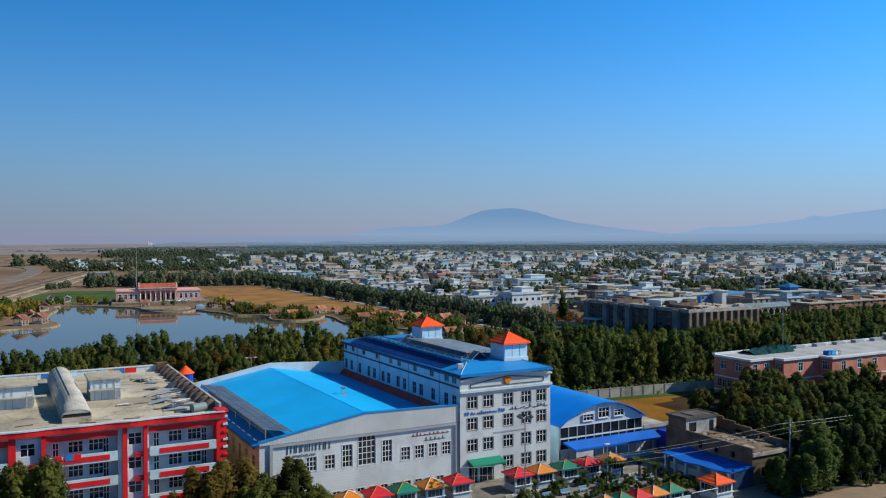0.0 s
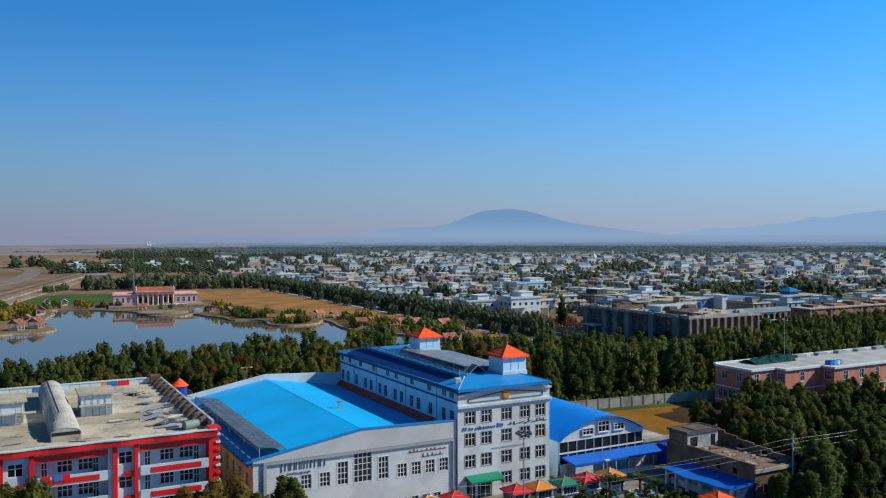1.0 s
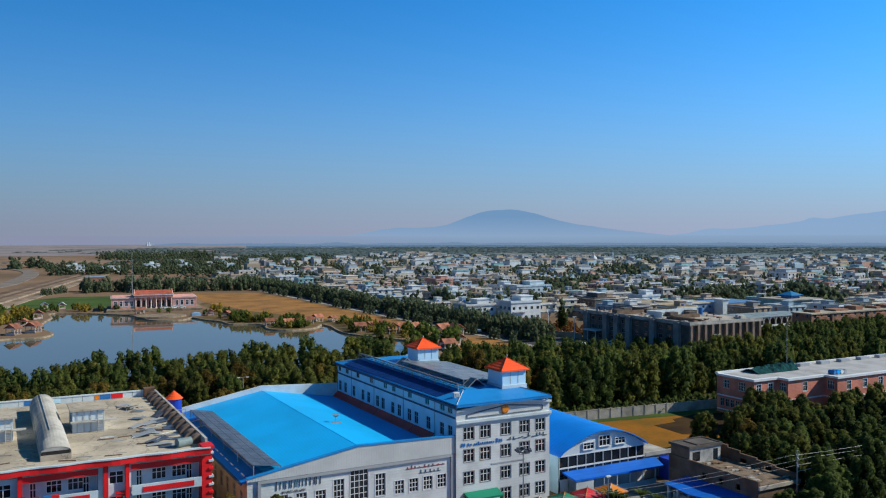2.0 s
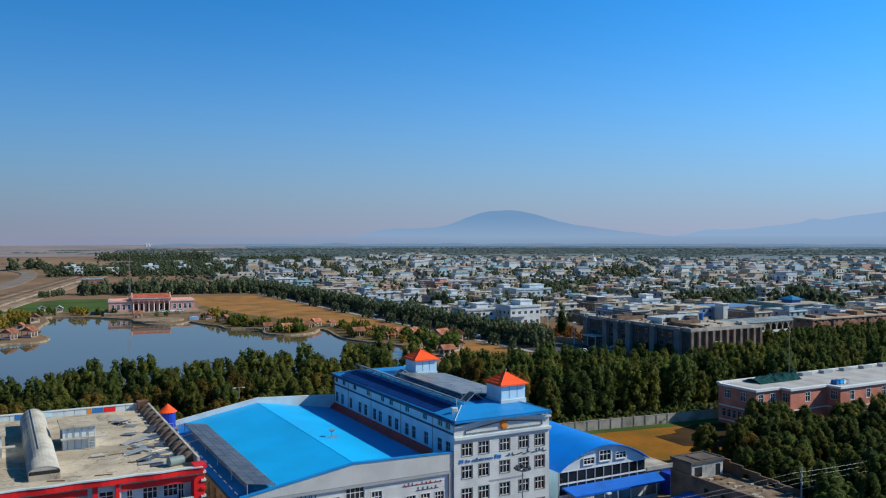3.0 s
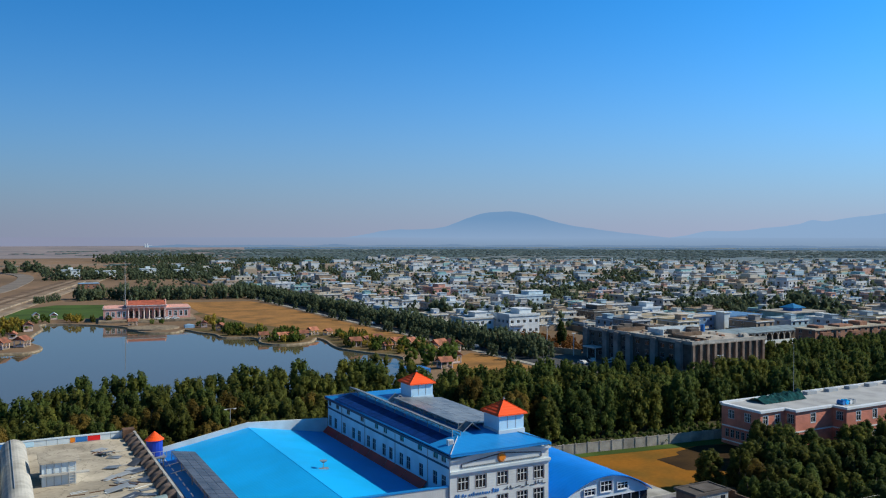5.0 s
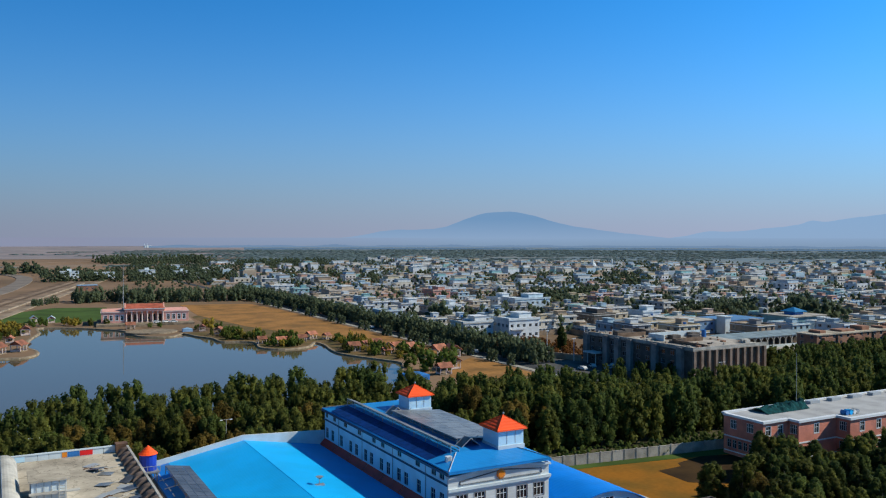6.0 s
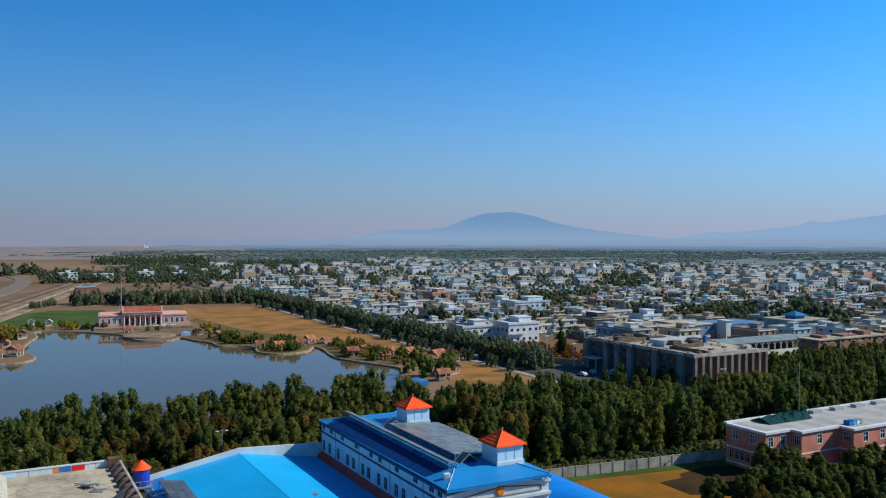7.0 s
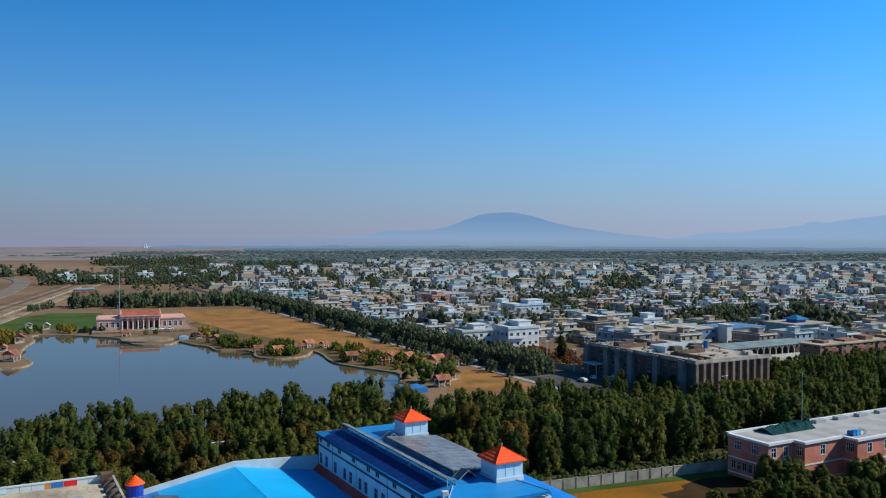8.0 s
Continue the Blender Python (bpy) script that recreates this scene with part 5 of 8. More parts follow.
for k in range(46):
    x, y = rng.uniform(-45.0, -39.9), rng.uniform(4.5, 36)
    L, W_, rz, up = rng.uniform(1.4, 3.0), rng.uniform(0.9, 1.9), rng.uniform(-0.9, 0.7), rng.choice((0.14, 0.2, 0.35, 0.75))
    c, s = math.cos(rz), math.sin(rz)
    corner = lambda u, v, z: (x + u * c - v * s, y + u * s + v * c, 15.0 + z)
    kind = rng.random()
    if kind < 0.6:
        t = thing("loose_panel", (x, y, 15), "old solar panel lying tilted on the flat roof", "panel", "roof panels")
        part("sheet", Geo().slab([corner(-L / 2, -W_ / 2, 0.12), corner(L / 2, -W_ / 2, up), corner(L / 2, W_ / 2, up), corner(-L / 2, W_ / 2, 0.12)], 0.06), rng.choice((FRAME_GREY, SOLAR_DARK, SOLAR)), t)
        part("leg", Geo().tube(corner(L / 2 - 0.1, 0, 0), corner(L / 2 - 0.1, 0, up - 0.05), 0.04, n=4), METAL, t)
        part("foot", Geo().tube(corner(-L / 2, 0, 0.0), corner(L / 2, 0, 0.04), 0.04, n=4), METAL, t)
    else:
        t = thing("scrap_beam", (x, y, 15), "length of scrap timber or pipe on the flat roof", "scrap", "roof scrap")
        part("beam", Geo().tube(corner(-L / 2, 0, 0.1), corner(L / 2, 0, 0.1), 0.09, n=6), rng.choice((METAL, RUST, CANVAS)), t)
for k in range(16):
    x, y, L, rz = rng.uniform(-63, -44), rng.uniform(2.5, 14), rng.uniform(1, 3), rng.uniform(-0.4, 0.4)
    t = thing("scrap_beam", (x, y, 15), "length of scrap timber or pipe on the flat roof", "scrap", "roof scrap")
    part("beam", Geo().tube((x - L / 2 * math.cos(rz), y - L / 2 * math.sin(rz), 15.08), (x + L / 2 * math.cos(rz), y + L / 2 * math.sin(rz), 15.08), 0.07, n=6), rng.choice((CANVAS, RUST, METAL)), t)
# washing and boxes on a balcony
for x, z, m, lab in ((-58.6, 11.9, CRIMSON, "red cloth hung over a balcony"), (-57.3, 11.95, SIGN_BLUE, "blue cloth hung over a balcony"), (-56.4, 11.9, RED, "red cloth hung over a balcony")):
    t = thing("hung_cloth", (x, RY - 0.2, z), lab, "cloth", "washing")
    part("fold", Geo().box(x - 0.45, x + 0.45, RY - 0.36, RY + 0.1, z - 0.6, z + 0.12), m, t)
# water tower beside the hall
wt = thing("water_tower", (-34.75, 42.2, 0), "cobalt blue water tower drum under an orange cone", "water tower")
part("drum", Geo().cone(-34.75, 42.2, 11.6, 14.25, 1.35, 1.35, 16), COBALT, wt)
part("cap", Geo().cone(-34.75, 42.2, 14.25, 15.6, 1.6, 0.1, 16), ORANGE, wt)
for sx in (-1.2, 1.2):
    for sy in (-1.2, 1.2):
        part("leg", Geo().tube((-34.75 + sx * 1.25, 42.2 + sy * 1.25, 0), (-34.75 + sx, 42.2 + sy, 11.5), 0.1), METAL, wt)
for z in (3, 6, 8.6, 11.2):
    for a, b in (((-1.4, -1.4), (1.4, -1.4)), ((1.4, -1.4), (1.4, 1.4)), ((-1.4, -1.4), (-1.4, 1.4))):
        part("brace", Geo().tube((-34.75 + a[0], 42.2 + a[1], z), (-34.75 + b[0], 42.2 + b[1], z + (0 if z > 10 else 2.5)), 0.05, n=4), METAL, wt)
part("platform", Geo().box(-37.2, -33.2, 40.3, 44.1, 11.4, 11.6), METAL, wt)
for k in range(5):
    part("rail_post", Geo().tube((-37.1 + k, 40.4, 11.6), (-37.1 + k, 40.4, 12.5), 0.04, n=4), METAL, wt)
part("rail", Geo().tube((-37.1, 40.4, 12.5), (-33.1, 40.4, 12.5), 0.04, n=4), METAL, wt)

# ---- long pink school beyond the trees ----
pink = thing("pink_building", (128, 35, 0), "long salmon-pink two-storey building with white flat roof edges", "building")
STEPS = [(92.6, 26.2, 100.7), (100.7, 23.4, 113.4), (113.4, 19.8, 172.0)]
REAR = 37.2
ROOF_FELT = mat("pale_roof_felt", (0.40, 0.39, 0.39), 0.9, var=0.12, scale=0.2)
for k, (x0, y0, x1) in enumerate(STEPS):
    y_prev = STEPS[k - 1][1] if k else REAR
    west = Side(x0, y_prev, 0, y0 - y_prev)
    L = west.length
    up = [(u, u + 1.9, 6.1, 8.2) for u in ([2.2, 6.4, 11.0, 14.6] if L > 12 else [1.6, 6.4] if L > 9 else [L / 2 - 0.95])]
    low = [(u, u + 1.1, 1.7, 3.6) for u in [0.8 + 1.55 * i for i in range(int((L - 1.5) / 1.55))]] if L > 9 else [(L / 2 - 1, L / 2 + 1, 1.7, 3.6)]
    part("side_wall", west.wall(Geo(), 0, 8.9, up + low, 0.3), PINK, pink, "salmon-pink wall")
    windows(pink, west, up, 4, 2)
    windows(pink, west, low, 2, 2, FRAME_GREY)
    south = Side(x0, y0, x1 - x0, 0)
    L = south.length
    us = [0.9, 4.8] if k == 0 else [5.2] if k == 1 else [3.5 + 6 * i for i in range(8)]
    up = [(u, u + 1.5, 6.0, 8.1) for u in us]
    low = [(u, u + 1.1, 2.0, 3.4) for u in us]
    part("front_wall", south.wall(Geo(), 0, 8.9, up + low, 0.3), PINK, pink)
    windows(pink, south, up, 2, 2, surround=0.15)
    windows(pink, south, low, 2, 2, surround=0.1)
    for z, h in ((4.15, 0.3), (0.8, 0.25)):
        part("string_course", west.box(Geo(), -0.1, west.length + 0.1, -0.12, 0.0, z, z + h), FRAME, pink, "white string course")
        part("string_course", south.box(Geo(), -0.12, L, -0.12, 0.0, z, z + h), FRAME, pink)
    part("roof_edge", west.box(Geo(), -0.2, west.length + 0.45, -0.45, 0.6, 8.9, 9.4), FRAME, pink, "white roof edge")
    part("roof_edge", south.box(Geo(), -0.44, L, -0.44, 0.6, 8.9, 9.402), FRAME, pink)
    part("flat_roof", Geo().box(x0 + 0.6, x1 + 0.59, y0 + 0.6, REAR, 8.95, 9.25 + 0.004 * k), ROOF_FELT, pink, "pale grey flat roof")
part("rear_wall", Geo().box(92.6, 172, REAR, REAR + 0.3, 0, 9.2), PINK, pink)
part("end_wall", Geo().box(172, 172.3, 20, REAR, 0, 9.2), PINK, pink)
part("rear_edge", Geo().box(92.2, 172, REAR - 0.3, REAR + 0.6, 9.2, 9.65), FRAME, pink)
part("roof_house", Geo().box(158, 172, 29, 36.5, 9.27, 10.6), PINK, pink)
part("roof_house_top", Geo().box(157.6, 172.4, 28.6, 36.8, 10.6, 10.9), FRAME, pink)
for k in range(5):
    part("roof_curb", Geo().box(119 + 8 * k, 122.5 + 8 * k, 34.6, 36.2, 9.26, 10.0), FRAME_GREY, pink)
tarp = thing("tarpaulin_heap", (107, 34, 9.25), "crumpled dark green tarpaulin over roof clutter", "tarpaulin")
g = Geo()
N, Mx = 16, 6
hts = [[0.1 + 2.3 * max(0, math.sin(math.pi * j / Mx)) * (0.45 + 0.55 * i / N) * (0.7 + 0.6 * noise.noise((i * 0.6, j * 0.9, 2))) for j in range(Mx + 1)] for i in range(N + 1)]
for i in range(N):
    for j in range(Mx):
        q = [(100.0 + 0.9 * a, 31.2 + 0.95 * b, 9.27 + max(0.02, hts[a][b])) for a, b in ((i, j), (i + 1, j), (i + 1, j + 1), (i, j + 1))]
        g.face(q)
part("cover", g, TARP, tarp)
for dx, m in ((0, SIGN_BLUE), (1.3, ROOF_CYAN), (2.6, FRAME), (3.8, FRAME_GREY)):
    t = thing("roof_tank", (115.8 + dx, 23, 9.25), "small blue or white water tank on the pale roof", "water tank", "roof tanks")
    part("drum", Geo().tube((115.8 + dx, 22.2, 9.8), (115.8 + dx, 23.8, 9.8), 0.55, n=12), m, t)
mast = thing("roof_mast", (115.6, 36, 9.25), "thin lattice radio mast on the pink roof", "mast")
part("pole", Geo().tube((115.6, 36, 9.25), (115.6, 36, 22), 0.07, 0.04), METAL, mast)

# ---- cabins with coloured pyramid roofs ----


def cabin(size, roof, wall, label):
    t = thing("kiosk_cabin", (0, 0, 0), label, "kiosk", "forecourt kiosks")
    h = size / 2
    part("body", Geo().box(-h, h, -h, h, 0.1, 2.45), wall, t)
    part("base", Geo().box(-h - 0.1, h + 0.1, -h - 0.1, h + 0.1, 0.02, 0.25), CONCRETE, t)
    for k in range(4):
        w = (size - 0.6) / 4
        part("pane", Geo().box(-h + 0.3 + w * k + 0.05, -h + 0.3 + w * (k + 1) - 0.05, -h - 0.03, -h + 0.02, 1.15, 2.1), GLASS, t)
        part("pane", Geo().box(-h - 0.03, -h + 0.02, -h + 0.3 + w * k + 0.05, -h + 0.3 + w * (k + 1) - 0.05, 1.15, 2.1), GLASS, t)
    part("ledge", Geo().box(-h - 0.12, h + 0.12, -h - 0.2, -h - 0.031, 0.98, 1.1), FRAME, t)
    part("roof", Geo().hip(-h - 0.4, h + 0.4, -h - 0.4, h + 0.4, 2.5, 3.5, 0.12), roof, t, "painted pyramid roof")
    for sx, sy in ((-1, -1), (1, -1), (1, 1), (-1, 1)):
        part("hip_cap", Geo().tube((sx * (h + 0.38), sy * (h + 0.38), 2.53), (0, 0, 3.53), 0.045, n=5), AMBER if roof is not AMBER else FRAME, t)
    part("finial", Geo().tube((0, 0, 3.45), (0, 0, 3.9), 0.07, 0.03, n=6), METAL, t)
    return t


KIND = {"g": (GREEN_PAINT, "green"), "o": (AMBER, "orange"), "r": (CRIMSON, "crimson")}
proto = {}
rows = [(x, -5.0, c, 3.0) for x, c in ((-26.1, "g"), (-22.0, "o"), (-17.6, "r"), (-13.5, "g"), (-9.0, "o"), (-4.5, "r"))]
rows += [(x, -6.4, c, 3.0) for x, c in ((5.4, "r"), (9.6, "o"), (14.3, "g"), (18.7, "r"), (23.4, "o"))]
rows += [(x, -23.6, c, 2.5) for x, c in ((8.3, "o"), (11.2, "g"), (14.2, "r"), (17.1, "o"), (20.3, "g"))]
for x, y, c, size in rows:
    if (c, size) not in proto:
        m, word = KIND[c]
        proto[c, size] = cabin(size, m, CABIN_BLUE if c == "o" and size > 2.9 else CABIN_WALL, f"small glazed kiosk with a {word} pyramid roof")
        proto[c, size].location = (x, y, 0.04)
    else:
        copy_thing(proto[c, size], pose(x, y, 0.04))
big = cabin(3.3, ORANGE, PALE, "white gate kiosk with an orange-red pyramid roof")
big.location = (29.3, -23.6, 0.04)
part("gate_arch", Geo().box(0, 0.4, 0, 0.4, 0, 2.6).box(2.0, 2.4, 0, 0.4, 0, 2.6).box(0, 2.4, 0, 0.4, 2.6, 3.0), PALE, thing("garden_arch", (24.2, -13, 0.04), "small white garden arch", "arch")).location = (24.2 - 24.2, 0, 0)

# ---- trees ----


def leaf_cloud(rng, lobes, count, size):
    """Leaf sprays as small triangles, scattered over the skins of the lobes (x, y, z, rx, rz)."""
    area = np.array([l[3] * l[4] for l in lobes])
    pick = rng.choice(len(lobes), count, p=area / area.sum())
    L = np.array(lobes)[pick]
    d = rng.normal(size=(count, 3))
    d /= np.linalg.norm(d, axis=1)[:, None]
    d[:, 2] = np.where(d[:, 2] < -0.5, -d[:, 2], d[:, 2])
    r = rng.uniform(0.76, 1.13, count)[:, None]
    c = L[:, :3] + d * np.stack([L[:, 3], L[:, 3], L[:, 4]], 1) * r
    nrm = d + rng.normal(scale=0.45, size=(count, 3))
    nrm /= np.linalg.norm(nrm, axis=1)[:, None]
    up = np.array([0, 0, 1.0]) + rng.normal(scale=0.8, size=(count, 3))
    a = np.cross(up, nrm)
    a /= np.linalg.norm(a, axis=1)[:, None] + 1e-9
    b = np.cross(nrm, a)
    s = size * rng.uniform(0.6, 1.3, count)[:, None]
    a, b = a * s * 0.6, b * s * 0.95
    soft = 0.6 * d + 0.5 * nrm + np.array([0, 0, 0.1])
    return np.stack([c - a - b * 0.7, c + a - b * 0.5, c + b], 1).reshape(-1, 3), np.repeat(soft, 3, 0)


def lobe_cores(rng, lobes, seg=7, ring=4, shrink=0.68):
    """The leafy mass inside each lobe, lumpy and closed; triangles."""
    v, f, out = [], [], []
    for x, y, z, rx, rz in lobes:
        k = len(v)
        out += [(x, y, z - 0.2 * rz)] * (2 + (ring - 1) * seg)
        v.append((x, y, z + rz * shrink))
        for i in range(1, ring):
            for j in range(seg):
                t, p = math.pi * i / ring, math.tau * (j + 0.5 * (i % 2)) / seg
                w = shrink * rng.uniform(0.86, 1.12)
                v.append((x + rx * w * math.sin(t) * math.cos(p), y + rx * w * math.sin(t) * math.sin(p), z + rz * w * math.cos(t)))
        v.append((x, y, z - rz * shrink))
        for j in range(seg):
            n = (j + 1) % seg
            f.append((k, k + 1 + j, k + 1 + n))
            last = k + 1 + (ring - 2) * seg
            f.append((last + seg, last + n, last + j))
            for i in range(ring - 2):
                a, b = k + 1 + i * seg + j, k + 1 + i * seg + n
                f += [(a, a + seg, b + seg), (a, b + seg, b)]
    return v, f, np.array(v) - np.array(out)


def crown_data(seed, h, r, lobes_n, leaves, size, low=0.25, seg=7, ring=4, slim=1.6):
    """A crown of lobes round its axis: corners and triangles. slim: how tall a lobe is for its width."""
    rng = np.random.default_rng(seed)
    lobes = []
    for k in range(lobes_n):
        t = (k + 0.5) / lobes_n
        z = h * (low + (0.86 - low) * t)
        spread = r * (0.80 * math.sin(math.pi * min(1, 0.27 + 0.57 * t)) + 0.04)
        a = k * 2.4 + rng.uniform(-0.5, 0.5)
        rx = r * rng.uniform(0.34, 0.52) * (1.0 - 0.3 * t) * (13 / (lobes_n + 3)) ** 0.3
        lobes.append((spread * math.cos(a) * rng.uniform(0.5, 1), spread * math.sin(a) * rng.uniform(0.5, 1), z, rx, rx * slim * rng.uniform(0.85, 1.3)))
    v, f, nv = lobe_cores(rng, lobes, seg, ring)
    q, nq = leaf_cloud(rng, lobes, leaves, size)
    k = len(v)
    v, nv = np.concatenate([np.array(v), q]), np.concatenate([nv, nq])
    f = f + [(k + i, k + i + 1, k + i + 2) for i in range(0, len(q), 3)]
    return v, f, nv / (np.linalg.norm(nv, axis=1)[:, None] + 1e-9)


def trunk_geo(seed, h, r):
    rng = random.Random(seed)
    g = Geo()
    p, rad = Vector((0, 0, -0.15)), 0.028 * h * 0.7
    top = []
    for k in range(4):
        q = p + Vector((rng.uniform(-0.25, 0.25), rng.uniform(-0.25, 0.25), h * 0.19))
        g.tube(p, q, rad, rad * 0.78, n=7)
        p, rad = q, rad * 0.78
        top.append((Vector(p), rad))
    for k in range(6):
        c, w = top[k % 4]
        a = k * 1.9 + rng.uniform(0, 0.6)
        g.tube(c, c + Vector((math.cos(a) * r * 0.55, math.sin(a) * r * 0.55, h * rng.uniform(0.12, 0.22))), w * 0.6, w * 0.2, n=5)
    return g


def crown_mesh(name, data, material):
    me = bpy.data.meshes.new(name)
    me.from_pydata(data[0].tolist(), [], data[1])
    me.materials.append(material)
    me.polygons.foreach_set("use_smooth", [True] * len(data[1]))
    me.update()
    me.normals_split_custom_set_from_vertices(data[2].tolist())
    return me


KINDS = []
for seed, h, r, lob, leaves, material, label in (
        (1, 13.5, 3.3, 13, 1150, LEAF_OLIVE, "tall olive-green plumed tree in a dense belt"),
        (2, 12.0, 3.4, 12, 1100, LEAF_DARK, "dark green broad-crowned tree in a dense belt"),
        (3, 13.0, 2.9, 13, 1050, LEAF_OLIVE, "slender olive-green tree in a dense belt"),
        (4, 10.5, 3.5, 11, 1050, LEAF_AUTUMN, "tree turning yellow-brown in a dense belt"),
        (5, 14.5, 3.0, 14, 1150, LEAF_DARK, "tall dark green pointed tree in a dense belt"),
        (6, 9.0, 3.3, 10, 950, LEAF_OLIVE, "low rounded olive-green tree in a dense belt"),
        (7, 12.0, 2.7, 10, 1050, LEAF_DARK, "slender roadside tree with a pale bare trunk")):
    KINDS.append((trunk_geo(seed, h * (0.55 if seed == 7 else 1), r).mesh("trunk", BARK_PALE if seed == 7 else BARK), crown_mesh("crown", crown_data(seed, h, r * 1.04, int(lob * 2.8), int(leaves * 4.2), 0.29, 0.24 if seed == 7 else 0.10, 6, 4, 1.7), material), h, label))


def tree(kind, x, y, height, turn, label="", z=0.0):
    tm, cm, h, lab = KINDS[kind]
    ob = thing("tree", (x, y, z), label or lab, "tree", "trees")
    s = height / h
    w = (s * 0.5 + 0.5 if s < 1 else s ** 0.7) * (1.12 + 0.14 * math.sin(37 * x + 11 * y))
    ob.rotation_euler.z = turn
    for nm, me in (("trunk", tm), ("crown", cm)):
        p = new(nm, me)
        p.parent = ob
        p.scale = (w, w, s)
    return ob


rng = random.Random(77)
belt = []
# behind the hall, down to the lake
for x, y in scatter(rng, -100, 46, 60, 122, 6.2):
    if y < 57 + 0.02 * x:
        continue
    tall = rng.choice((9.4, 10.4, 11.2, 12.0, 12.8, 13.6)) if y > 92 else rng.uniform(8.0, 11.5) if y < 76 else rng.uniform(9.5, 12.5)
    k = rng.choice((0, 1, 2, 4, 4, 0)) if y > 84 else rng.choice((0, 3, 5, 5, 3, 1))
    belt.append((x, y, tall * (1.08 if x > -30 else 1.08 - 0.0052 * (-30 - x)), k))
# the wood right of the main building
for x, y in scatter(rng, 44, 215, 49, 104, 6.2):
    limit = 121 - 0.16 * (x - 44) if x < 152 else 103
    if y > limit or (122 < x < 132 and y > 100):
        continue
    if 20 < x < 124 and y < 51:
        continue
    belt.append((x, y, rng.choice((9.6, 10.8, 11.6, 12.4, 13.2, 14.0, 14.8)) * (0.55 if y > 84 and x > 96 else 0.75 if y > 74 and x > 104 else 0.9 if x > 140 else 1), rng.choice((0, 1, 2, 4, 4, 1, 3))))
for x, y in scatter(rng, 194, 335, 102, 130, 6.4):
    if x < 216 and y < 106:
        continue
    belt.append((x, y, rng.uniform(7.5, 9.6) * (0.85 if y > 118 else 1), rng.choice((0, 1, 4, 1, 3))))
# round the pink school and along the street
for x, y in scatter(rng, 58, 92, -24, 2, 6.0) + scatter(rng, 92, 150, -26, 9, 7.0):
    if y < -22 or (x < 70 and y > -4) or (x > 84 and y > 4 and x < 97):
        continue
    belt.append((x, y, rng.uniform(7.6, 9.8), rng.choice((1, 4, 2, 0, 4))))
for x, y, h, k in ((62, 0, 8.0, 3), (62, 12, 8.2, 2), (66, 8, 8.8, 0), (72, 11, 9.0, 2), (78, 12, 9.0, 4), (85, 12, 9.0, 1), (70, 3, 9.2, 4), (77, 4, 9.3, 0), (53, -6, 9, 4), (52.5, -12, 9.5, 1), (51.5, -17, 9.0, 6), (104, 12, 8.4, 1), (110, 13, 8.8, 4), (117, 12.5, 9.4, 0), (96, 9, 6.5, 2), (88, 7, 8.4, 0), (83, 4, 9.0, 4), (90, 1, 8.8, 1), (76, -2, 9.0, 2), (66, -3, 9.0, 1), (100, 5, 7.2, 4),
                   (84, 18, 9.6, 0), (87, 22, 9.6, 4), (88.5, 17, 9.4, 1), (86, 14, 9.8, 2), (80, 9, 9.4, 0), (75, 7, 9.0, 1), (90, 11, 9.4, 4)):
    belt.append((x, y, h, k))
for i in range(22):
    belt.append((38.5 + 2.9 * i + rng.uniform(-0.8, 0.8), -27.9 + rng.uniform(-1.0, 1.0), rng.uniform(8.5, 11.6) * (0.55, 0.7, 0.85)[i] if i < 3 else rng.uniform(8.5, 11.6), 6))
    belt.append((51.0 + 3.1 * i + rng.uniform(-0.8, 0.8), -22.5 + rng.uniform(-1.2, 1.2), rng.uniform(8.5, 11.5), rng.choice((6, 4, 1))))
# in front of the flats and the hall
for x, y, h, k in ((-63.3, -6, 13.8, 2), (-60.4, -6.5, 14.2, 2), (-66.5, -7, 11.5, 4), (-38.2, -5.5, 10.2, 3), (-42.0, -6.5, 9.6, 3), (-35.3, -6, 8.6, 0), (-32.0, -6, 7.2, 5), (-45.0, -7.5, 7.2, 3), (-27.6, -8.5, 5.6, 5), (-37, -10, 8.6, 0)):
    belt.append((x, y, h, k))
belt.append((-29.8, -5.2, 9.8, 2))
belt.sort(key=lambda b: math.hypot(b[0] - HUB[0], b[1] - HUB[1]))
for x, y, h, k in belt[:290]:
    tree(k, x, y, h, rng.uniform(0, 6.28))


